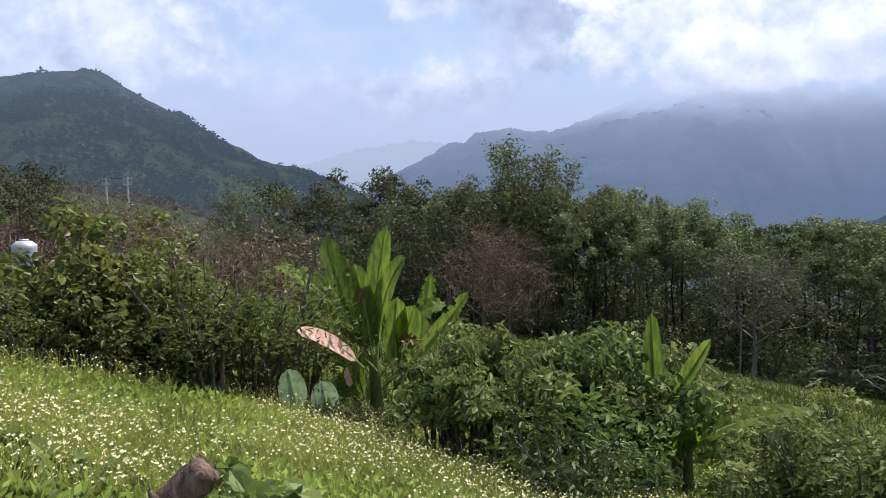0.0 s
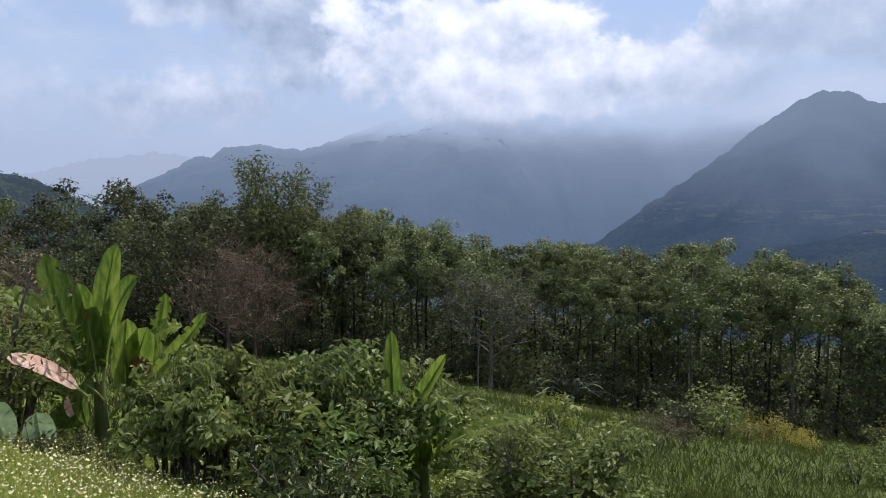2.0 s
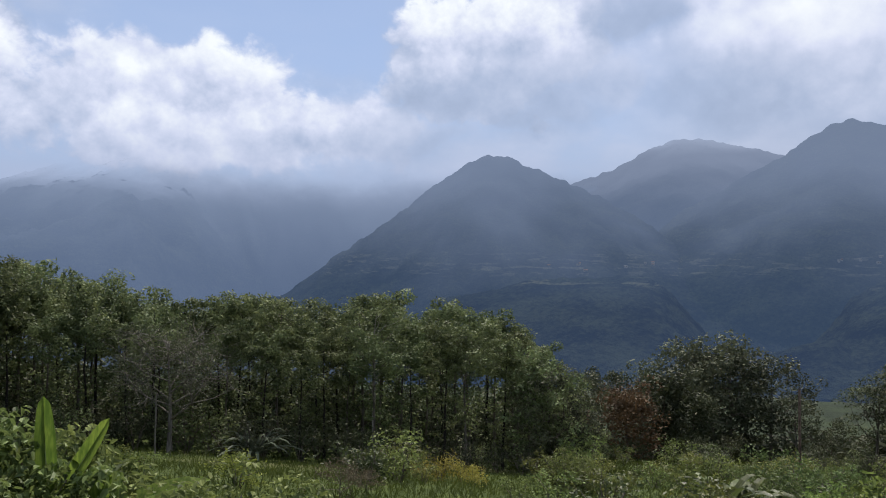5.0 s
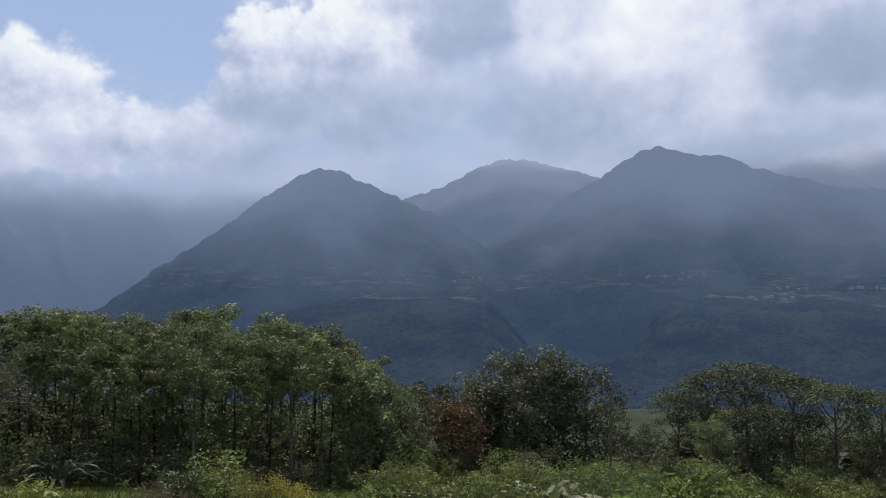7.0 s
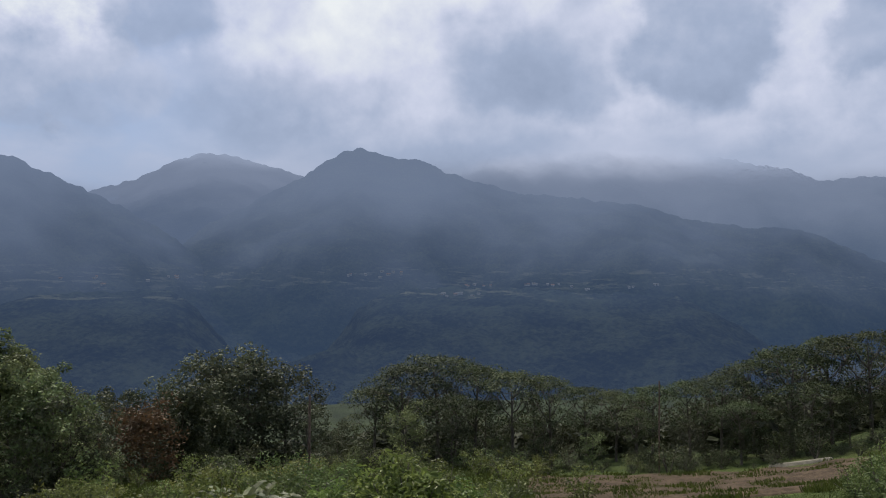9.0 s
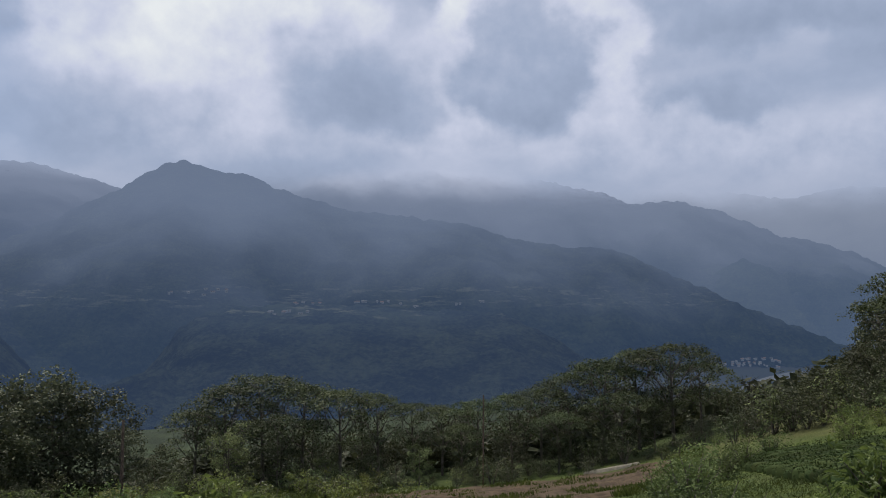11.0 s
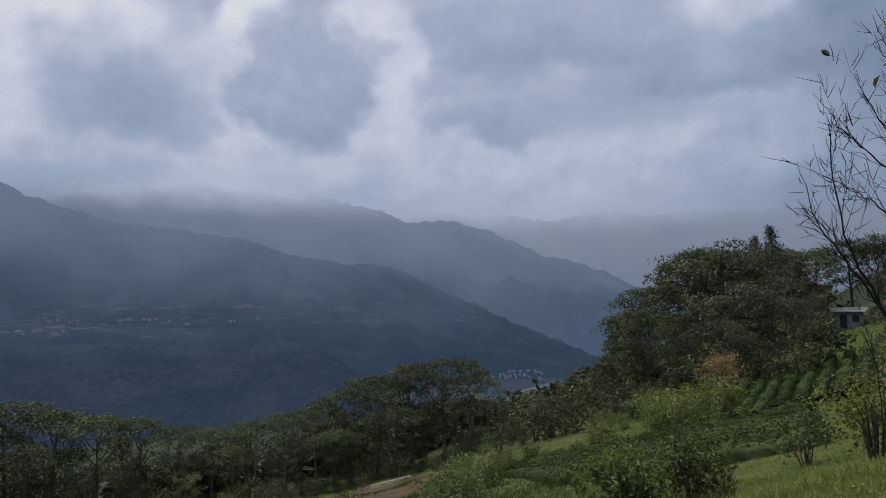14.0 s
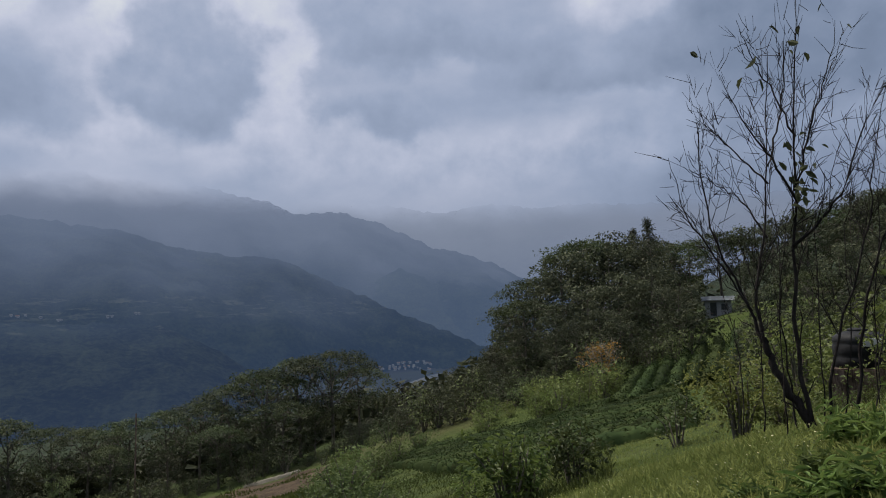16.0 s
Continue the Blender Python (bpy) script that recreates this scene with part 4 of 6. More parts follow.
# the tree and green scrub at the west end
by_top(dense[2], 9.6, -27.2, 50, 2.9)
by_top(dense[2], 9.6, -25.8, 54, 2.0)
by_top(dense[1], 9.6, -29.5, 48, 1.2)
by_top(dense[2], 9.6, -32.5, 46, 1.2)

# ---------------------------------------------------------------- scrub on the slope below the hedge
weed = [make_shrub(300 + k, "weedy_shrub", "light green weedy shrub on the grassy slope", 1.5, 1.1, (LEAF_BRIGHT, LEAF_SCRUB, LEAF_COFFEE, LEAF_HEDGE)[k], 640, 0.145, clump=0.24) for k in range(4)]
for k in range(105):
    a, d = rng.uniform(18, 83), rng.uniform(22, 56)
    if (30 < a < 44 and 44 < d < 60) or (16 < a < 31 and d > 34) or noise.noise(Vector((a * 0.25, d * 0.12, 2.0))) < -0.12:
        continue
    plant(weed[k % 4], a, d, rng.uniform(0.5, 1.35), group="weedy scrub on the slope")
for k in range(46):
    a, d = rng.uniform(45, 79), rng.uniform(56, 84)
    plant(weed[1 + k % 3], a, d, rng.uniform(0.7, 1.7), group="weedy scrub on the slope")
tall_weed = make_shrub(310, "leafy_shrub", "broad-leaved pale green shrub with upright shoots", 2.0, 1.0, LEAF_LUSH, 1100, 0.19, clump=0.2, slim=0.5, stems=12, fine=True)
for az, d, el in [(69.5, 26, -10.8), (67.5, 27, -11.6), (71.5, 27, -12.0), (66.0, 29, -12.2), (73.5, 30, -12.4), (64, 30, -12.4)]:
    by_top(tall_weed, 2.2, az, d, el, group="pale leafy shrubs")
round_bush = make_shrub(311, "round_bush", "dense dark green rounded bush", 2.2, 1.5, LEAF_COFFEE, 4200, 0.125, clump=0.22, low=0.1, stems=14, fine=True)
by_top(round_bush, 2.3, 24.4, 10.4, -12.9)
by_top(round_bush, 2.3, 26.9, 10.8, -13.9)
by_top(round_bush, 2.3, 22.0, 11.0, -14.0)
by_top(round_bush, 2.3, 47.5, 40, -11.6)
by_top(round_bush, 2.3, 49.0, 41, -12.0)
thin_tree = make_tree(312, "small_tree", "small thin-branched tree with sparse grey-green leaves", 2.8, 1.5, LEAF_DRY, BARK, 1300, 0.14, 0.42, 0.3, 12, 0.5, 0.6, 0.05)
by_top(thin_tree, 3.0, 32.2, 26, -12.2)
by_top(thin_tree, 3.0, 34.0, 28, -12.9)
yellow = make_shrub(313, "yellowing_shrub", "shrub with yellowing leaf tips", 1.8, 1.1, LEAF_YELLOW, 800, 0.17, clump=0.3)
for az, d, el in [(39.0, 40, -11.9), (40.6, 41, -12.3), (41.5, 38, -12.8), (37.5, 42, -12.6)]:
    by_top(yellow, 2.0, az, d, el, group="yellowing shrubs")
mound = make_shrub(314, "grassy_mound", "mound of pale tangled green creeper", 2.0, 2.6, LEAF_BAMBOO, 3500, 0.16, clump=0.34, stems=14, low=0.05)
by_top(mound, 2.2, 62.3, 52, -10.8)
by_top(mound, 2.2, 60.4, 50, -11.5)
by_top(mound, 2.2, 64.4, 54, -11.7)


def strap_plant(seed, name, label, n, length, mat, width=0.09):
    """A rosette of long arching strap leaves."""
    r = np.random.default_rng(seed)
    ob = thing(name, label, "plant")
    for i in range(n):
        a, rise = i * 2.4, r.uniform(0.5, 1.2)
        t = np.linspace(0, 1, 7)
        L = length * r.uniform(0.7, 1.1)
        out, up = L * t * math.cos(rise * 0.9), L * (t * math.sin(rise) - 0.55 * t ** 2.5)
        wdt = width * np.sin(np.pi * np.clip(t * 0.9 + 0.1, 0, 1)) ** 0.7
        c, sn = math.cos(a), math.sin(a)
        mid = np.column_stack([out * c, out * sn, up + 0.1])
        side = np.array([-sn, c, 0]) * wdt[:, None]
        v = np.stack([mid + side + [0, 0, 0.02], mid, mid - side + [0, 0, 0.02]], 1).reshape(-1, 3)
        q = [(3 * k + j, 3 * k + j + 1, 3 * k + j + 4, 3 * k + j + 3) for k in range(6) for j in range(2)]
        piece("leaf", v, np.array(q), mat, ob)
    return ob


strap = strap_plant(320, "strap_leaved_plant", "clump of long arching strap leaves", 26, 1.4, LEAF_SCRUB)
by_top(strap, 1.5, 58.0, 34, -12.6)
by_top(strap, 1.5, 59.2, 35, -12.8)
silver = strap_plant(321, "silvery_plant", "pale silvery rosette of strap leaves at the wood's edge", 36, 1.7, LEAF_SILVER, 0.045)
by_top(silver, 2.2, 26.4, 55, -10.3)

# ---------------------------------------------------------------- the hedge and shrubs beyond the flower meadow
vine = [make_shrub(330 + k, "hedge_shrub", "tall leafy hedge shrub overgrown with creepers", 2.2, 1.3, (LEAF_HEDGE, LEAF_HEDGE, LEAF_SHRUB, LEAF_HEDGE)[k], 2500, (0.10, 0.12, 0.09, 0.14)[k], clump=0.15, low=0.1, stems=12, slim=0.65, fine=True) for k in range(4)]
for k, (az, d, el) in enumerate([(-30.5, 12.5, -3.6), (-28.5, 13.0, -3.8), (-26.2, 12.6, -4.2), (-23.4, 13.2, 0.2), (-22.6, 13.4, -0.6), (-19.4, 13.8, -3.2), (-17.2, 14.0, -5.4), (-22.6, 15.0, -0.4), (-22.0, 14.4, -0.2),
                  (-20.9, 15.2, -1.8), (-15.0, 14.6, -8.0), (-12.2, 15.2, -9.2), (-27.2, 11.8, -5.0), (-22.4, 12.2, -6.0), (-18.0, 12.8, -7.6),
                  (-16.0, 17.5, -6.4), (-32.5, 12.0, -2)]):
    by_top(vine[k % 4], 2.35, az, d, el, group="hedge beyond the meadow")
feather = make_shrub(336, "feathery_shrub", "slender shrub with feathery fine leaflets", 2.4, 1.0, LEAF_SHRUB, 1000, 0.12, clump=0.20, low=0.4, slim=0.3, stems=7, fine=True)
for az, d, el in [(-15.6, 12.6, -5.2), (-12.8, 13.4, -4.6), (-10.9, 14.2, -3.6), (-17.4, 12.8, -2.6), (-14.2, 13.8, -6.0), (-9.6, 14.8, -6.6), (-11.8, 15.4, -6.8), (-16.6, 13.4, -4.4)]:
    by_top(feather, 2.5, az, d, el, group="feathery shrubs in the hedge")
coffee = [make_shrub(340 + k, "glossy_shrub", "dark glossy-leaved shrub with drooping leaves and bare lower stems", 2.6, 1.4, LEAF_COFFEE, 2100, 0.15, clump=0.14, low=0.88, stems=9, droop=0.8, slim=0.5, fine=True)
          for k in range(3)]
for k, (az, d, el) in enumerate([(-0.6, 11.4, -9.4), (1.4, 11.0, -8.2), (3.6, 11.4, -8.0), (6.0, 12.0, -8.3), (8.4, 12.4, -8.5), (10.8, 12.8, -8.3), (13.2, 13.2, -8.4), (15.2, 14.6, -9.0)]):
    by_top(coffee[k % 3], 2.8, az, d, el, group="row of glossy-leaved shrubs")
sapling = make_shrub(345, "citrus_sapling", "young sapling with upright bright green leaf shoots", 1.7, 0.42, LEAF_LUSH, 330, 0.15, clump=0.13, low=0.2, stems=5, slim=0.42, fine=True)
for az, d, el in [(6.3, 9.9, -10.8), (9.7, 10.0, -12.0), (11.6, 10.4, -12.8), (13.6, 10.6, -14.2), (4.6, 10.2, -13.2)]:
    by_top(sapling, 1.8, az, d, el, group="young saplings at the meadow's edge")
low_bush = make_shrub(346, "low_bush", "low grey-green bush with dry stalks", 1.1, 0.7, LEAF_SCRUB, 1200, 0.085, clump=0.24, low=0.1, stems=11, fine=True)
for az, d, el in [(8.6, 9.0, -13.6), (-8.6, 12.6, -11.8), (-6.4, 12.4, -12.6)]:
    by_top(low_bush, 1.2, az, d, el, group="low bushes at the meadow's edge")

# ---------------------------------------------------------------- banana plants
BANANA = plain("banana_leaf", (0.040, 0.072, 0.012), (0.150, 0.200, 0.034), 0.35, 14.0, 0.25, stretch=(1, 1, 0.2))
BANANA_RIB = plain("banana_rib", (0.16, 0.22, 0.06), (0.26, 0.31, 0.11), 0.5, 9.0, 0.1)
BANANA_STEM = plain("banana_stem", (0.05, 0.07, 0.02), (0.13, 0.13, 0.05), 0.6, 8.0, 0.3, stretch=(1, 1, 0.2))
BANANA_DRY = plain("banana_dry", (0.58, 0.30, 0.24), (0.85, 0.60, 0.54), 0.7, 10.0, 0.3)
BANANA_BROWN = plain("banana_brown", (0.07, 0.028, 0.016), (0.17, 0.075, 0.04), 0.8, 12.0, 0.4)


def see_through(mat, amount):
    """Makes a leaf surface let light through."""
    n = mat.node_tree
    out = [k for k in n.nodes if k.type == "OUTPUT_MATERIAL"][0]
    bsdf = [k for k in n.nodes if k.type == "BSDF_PRINCIPLED"][0]
    col = bsdf.inputs["Base Color"].links[0].from_socket
    thin, mixer, bright = n.nodes.new("ShaderNodeBsdfTranslucent"), n.nodes.new("ShaderNodeMixShader"), n.nodes.new("ShaderNodeHueSaturation")
    bright.inputs["Value"].default_value = 1.7
    bsdf.inputs["Specular IOR Level"].default_value = 0.15
    bsdf.inputs["Roughness"].default_value = 0.6
    n.links.new(col, bright.inputs["Color"])
    n.links.new(bright.outputs[0], thin.inputs["Color"])
    mixer.inputs[0].default_value = amount
    n.links.new(bsdf.outputs[0], mixer.inputs[1])
    n.links.new(thin.outputs[0], mixer.inputs[2])
    n.links.new(mixer.outputs[0], out.inputs["Surface"])


see_through(BANANA, 0.5), see_through(BANANA_DRY, 0.5)


def banana_leaf(parent, base, ctrl, tip, width, facing, mat=None, torn=0.0, seed=0, fold=0.25):
    """One broad leaf along a curve base - ctrl - tip; facing: the way its upper side looks; torn: how frayed its edges are."""
    r = np.random.default_rng(seed)
    b, c, e = (np.array(p, float) for p in (base, ctrl, tip))
    k = 19
    t = np.linspace(0, 1, k)[:, None]
    mid = (1 - t) ** 2 * b + 2 * t * (1 - t) * c + t ** 2 * e
    tang = np.gradient(mid, axis=0)
    tang /= np.linalg.norm(tang, axis=1)[:, None]
    face = np.array(facing, float)
    side = np.cross(tang, face)
    side /= np.linalg.norm(side, axis=1)[:, None]
    nrm = np.cross(side, tang)
    u = np.clip((t[:, 0] - 0.14) / 0.86, 0, 1)
    half = 0.5 * width * np.clip(np.sin(np.pi * u ** 0.85), 0, 1) ** 0.36
    V, Q = [], []
    for sg in (-1, 1):
        for i in range(k - 1):
            tear = r.uniform(0, 1) < torn
            d0, d1 = (r.uniform(0.0, 0.5), r.uniform(0.2, 0.9)) if tear else (0.0, 0.0)
            wav = 0.03 * math.sin(i * 1.7 + sg)
            rim = []
            for j, dd in ((i, d0), (i + 1, d1)):
                ww = half[j] * (1 - 0.15 * tear * r.uniform(0, 1))
                m1 = mid[j] + sg * side[j] * ww * 0.5 + nrm[j] * ww * fold * 0.6
                m2 = mid[j] + sg * side[j] * ww * (1 - 0.2 * dd) + nrm[j] * (ww * fold + wav * ww) - np.array([0, 0, 1]) * ww * dd * 0.8
                rim.append((mid[j], m1, m2 - tang[j] * (0.04 * ww if tear and j == i + 1 else 0)))
            n0 = len(V)
            V += [*rim[0], *rim[1]]
            Q += [(n0, n0 + 1, n0 + 4, n0 + 3), (n0 + 1, n0 + 2, n0 + 5, n0 + 4)]
    leaf = piece("leaf", np.array(V), np.array(Q), mat or BANANA, parent, smooth=True)
    rib = Soup()
    rib.tube(mid - nrm * 0.012, 0.028 * (1 - 0.8 * t[:, 0]), 5)
    piece("midrib", np.concatenate(rib.v), np.concatenate(rib.q), BANANA_RIB, leaf, smooth=True)
    return leaf


def stem_tube(parent, pts, radii, name="stem", mat=None):
    s = Soup()
    s.tube(pts, radii, 9)
    return piece(name, np.concatenate(s.v), np.concatenate(s.q), mat or BANANA_STEM, parent, smooth=True)


def facing_camera(az, d):
    """Stands a plant so that its own x axis runs to the right and -y towards the viewer."""
    return Matrix.Translation(at_polar(az, d, -0.05)) @ Matrix.Rotation(-radians(az), 4, "Z")


banana = thing("banana_plant", "large banana plant with torn green leaves and one dried leaf", "banana plant", facing_camera(-4.7, 14.5))
stem_tube(banana, [(0, 0, 0), (0.0, 0, 0.7), (-0.05, 0, 1.5)], [0.15, 0.12, 0.08])
stem_tube(banana, [(0.3, 0.2, 0), (0.34, 0.2, 0.6), (0.42, 0.2, 1.2)], [0.12, 0.10, 0.07])
stem_tube(banana, [(-0.25, 0.15, 0), (-0.3, 0.15, 0.5), (-0.4, 0.15, 1.0)], [0.11, 0.09, 0.06])
for base, ctrl, tip, width, facing, torn in [
        ((-0.05, 0, 1.4), (-0.02, 0.1, 2.7), (0.22, 0.2, 3.70), 0.46, (-0.5, -1, 0.3), 0.05), ((-0.08, 0, 1.4), (-0.55, 0.1, 2.4), (-0.86, 0.2, 3.55), 0.62, (0.5, -1, 0.3), 0.08),
        ((-0.1, 0, 1.3), (-0.8, 0.1, 2.9), (-1.75, 0.1, 3.05), 0.5, (-0.3, -0.5, 1), 0.6), ((0, 0, 1.4), (0.1, -0.2, 2.8), (0.52, -0.3, 3.2), 0.42, (-0.6, -0.8, 0.6), 0.15),
        ((-0.05, 0, 1.3), (-0.15, -0.2, 2.4), (-0.35, -0.3, 3.1), 0.4, (0.2, -1, 0.2), 0.1), ((0.4, 0.2, 1.1), (0.5, 0, 1.8), (0.68, -0.1, 2.35), 0.5, (-0.2, -1, 0.2), 0.0),
        ((0.38, 0.2, 1.1), (0.3, 0, 1.8), (0.38, -0.1, 2.5), 0.46, (0.2, -1, 0.2), 0.0), ((-0.4, 0.1, 0.9), (-0.6, -0.2, 1.5), (-0.95, -0.5, 1.75), 0.42, (-0.5, -0.6, 0.8), 0.1),
        ((0.0, -0.1, 1.2), (-0.5, -0.6, 2.0), (-0.2, -0.9, 1.0), 0.36, (-0.7, -0.5, 0.7), 0.1), ((0.1, 0.2, 1.3), (0.8, 0.3, 2.4), (1.25, 0.2, 2.3), 0.45, (0.1, -0.6, 1), 0.7),
        ((0.42, 0.2, 1.1), (1.2, 0.1, 1.9), (1.62, 0, 2.55), 0.3, (-0.3, -0.9, 0.6), 0.35), ((0.4, 0.3, 1.1), (0.95, 0.5, 2.2), (1.0, 0.5, 2.85), 0.34, (0.3, -1, 0.3), 0.7),
        ((-0.3, 0.2, 1.0), (-0.9, 0.6, 1.8), (-1.2, 0.8, 1.5), 0.4, (-0.3, -0.6, 0.8), 0.3), ((0.1, -0.1, 0.9), (0.4, -0.5, 1.5), (0.9, -0.7, 1.0), 0.42, (0.3, -0.6, 0.8), 0.1),
        ((-0.2, 0, 0.9), (-0.4, -0.2, 1.3), (-0.75, -0.3, 0.55), 0.5, (-0.4, -0.9, 0.3), 0.1)]:
    banana_leaf(banana, base, ctrl, tip, width, facing, None, torn, int(abs(tip[0]) * 100))
tagged(banana_leaf(banana, (-0.20, -0.9, 1.45), (-0.70, -1.3, 2.08), (-1.22, -1.4, 2.16), 0.32, (-0.2, -0.7, 0.9), BANANA_DRY, 0.1, 5, 0.05), "bleached pink dried leaf")
tagged(banana_leaf(banana, (-0.25, -0.1, 1.2), (-0.5, -0.35, 1.45), (-0.45, -0.5, 1.05), 0.2, (0.1, -0.5, 1), BANANA_DRY, 0.2, 6), "dried orange-brown leaf")
tagged(banana_leaf(banana, (-0.1, -0.1, 2.4), (-0.28, -0.2, 2.95), (-0.3, -0.25, 2.5), 0.18, (0.2, -1, 0.2), BANANA_BROWN, 0.2, 7), "withered brown leaf")
tagged(banana_leaf(banana, (0.4, 0.1, 1.5), (0.55, -0.1, 1.95), (0.7, -0.2, 1.6), 0.24, (0.1, -1, 0.4), BANANA_BROWN, 0.3, 8), "withered brown leaf")

YOUNG = need(16.3, 12.6, -7.4) / 2.85
young = thing("banana_plant", "young banana plant with upright new leaves and drooping lower ones", "banana plant", facing_camera(16.3, 12.6))
stem_tube(young, [(0, 0, 0), (0.02, 0, 0.5), (0, 0, 1.0)], [0.11, 0.09, 0.06])
stem_tube(young, [(-0.3, 0.2, 0), (-0.36, 0.2, 0.9), (-0.4, 0.2, 1.5)], [0.09, 0.07, 0.05])
for base, ctrl, tip, width, facing, torn in [
        ((-0.4, 0.2, 1.4), (-0.48, 0.2, 2.1), (-0.5, 0.2, 2.85), 0.3, (0.2, -1, 0.1), 0.0), ((-0.38, 0.2, 1.4), (-0.05, 0.1, 1.9), (0.3, 0, 2.55), 0.28, (-0.5, -1, 0.4), 0.0),
        ((-0.35, 0.2, 1.3), (0.1, 0.1, 2.0), (0.35, 0, 1.85), 0.3, (0, -0.5, 1), 0.8), ((0, 0, 0.9), (0.4, 0, 1.5), (1.6, -0.1, 1.65), 0.42, (0, -0.5, 1), 0.15),
        ((0, 0, 0.8), (0.5, -0.1, 1.0), (1.15, -0.3, 0.75), 0.4, (0, -0.6, 1), 0.5), ((0, 0, 0.9), (0.05, -0.1, 1.4), (0.35, -0.2, 1.85), 0.34, (-0.3, -1, 0.2), 0.0),
        ((0, 0, 0.8), (-0.1, -0.2, 1.2), (-0.15, -0.3, 1.45), 0.4, (0.1, -1, 0.2), 0.0), ((0, 0, 0.7), (-0.4, -0.2, 1.1), (-0.45, -0.3, 1.25), 0.42, (0.2, -1, 0.3), 0.0),
        ((0, 0, 0.6), (-0.6, -0.2, 1.2), (-1.0, -0.3, 0.95), 0.45, (-0.2, -0.7, 0.7), 0.1), ((0, 0, 0.5), (-0.4, -0.4, 0.7), (-0.75, -0.6, 0.35), 0.35, (-0.2, -0.7, 0.7), 0.1),
        ((0, 0, 0.5), (0.5, -0.5, 0.7), (0.9, -0.7, 0.25), 0.36, (0.2, -0.7, 0.7), 0.1), ((0, 0, 0.8), (0.2, 0.3, 1.5), (0.5, 0.5, 1.7), 0.4, (-0.2, -0.8, 0.5), 0.2)]:
    banana_leaf(young, *[tuple(YOUNG * c for c in q) for q in (base, ctrl, tip)], width * 0.9, facing, None, torn, int(abs(tip[2]) * 100))

# two broad upright leaves at the meadow's edge
TARO = plain("taro_leaf", (0.16, 0.24, 0.13), (0.30, 0.39, 0.24), 0.5, 8.0, 0.2)
see_through(TARO, 0.3)
for az, lean in ((-10.3, 0.1), (-8.2, 0.5)):
    taro = thing("broad_leaved_plant", "single large pale green leaf standing upright", "plant", facing_camera(az, 12.6))
    stem_tube(taro, [(0, 0, 0), (0.02, 0, 0.35), (0.02 + 0.1 * lean, 0, 0.6)], [0.02, 0.016, 0.012], "stalk", BANANA_RIB)
    banana_leaf(taro, (0.02, 0, 0.28), (0.0, -0.02, 0.6), (-0.08 + 0.1 * lean, -0.05, 1.0 - 0.15 * lean), 0.42, (0.1, -1, 0.1), TARO, 0.0, 3, 0.1)

broad_weed = make_shrub(350, "broad_leaved_weed", "leafy green weed with broad soft leaves", 0.6, 0.45, LEAF_LUSH, 200, 0.22, clump=0.26, low=0.3, stems=8, slim=0.72, fine=True)
for az, d, sz in [(-27.8, 6.2, 0.80), (-26.2, 6.0, 0.72), (-24.6, 6.1, 0.80), (-23.2, 6.3, 0.64), (-15.8, 6.2, 0.80), (-14.4, 6.1, 0.88), (-13.0, 6.3, 0.72), (-29.2, 6.4, 0.80), (-26.8, 6.8, 0.56), (-21.8, 5.9, 0.64), (-16.8, 6.6, 0.56), (-12.0, 6.0, 0.64)]:
    plant(broad_weed, az, d, sz, group="broad-leaved weeds in the meadow")
# ---------------------------------------------------------------- meadow grass and flowers


def sector(r, n, a0, a1, d0, d1):
    """Random places in a sector of the hillside, denser near the viewer."""
    a = np.radians(r.uniform(a0, a1, n))
    d = d0 * (d1 / d0) ** r.uniform(0, 1, n)
    x, y = d * np.sin(a), d * np.cos(a)
    return np.column_stack([x, y, ground_z(x, y)])


def grass_patch(name, label, seed, n, a0, a1, d0, d1, size, mat, slim=0.06, keep=None, lift=0.0, lean=0.35, rise=1.5):
    r = np.random.default_rng(seed)
    p = sector(r, n, a0, a1, d0, d1)
    if keep is not None:
        p = p[keep(p)]
    p[:, 2] += r.uniform(0, 1, len(p)) * lift
    lump = np.array([noise.noise(Vector((x * 0.6, y * 0.6, 3.0))) for x, y, _ in p])
    s = Soup()
    lead = np.tile(np.array([[0.0, 0.0, rise]]), (len(p), 1)) + r.normal(0, lean, (len(p), 3))
    s.leaves(p, size * (1 + 0.5 * lump), r, -0.5, 0.0, slim, lead)
    ob = new(name, s.mesh(name, mat))
    return tagged(ob, label, "grass", kind="stuff")


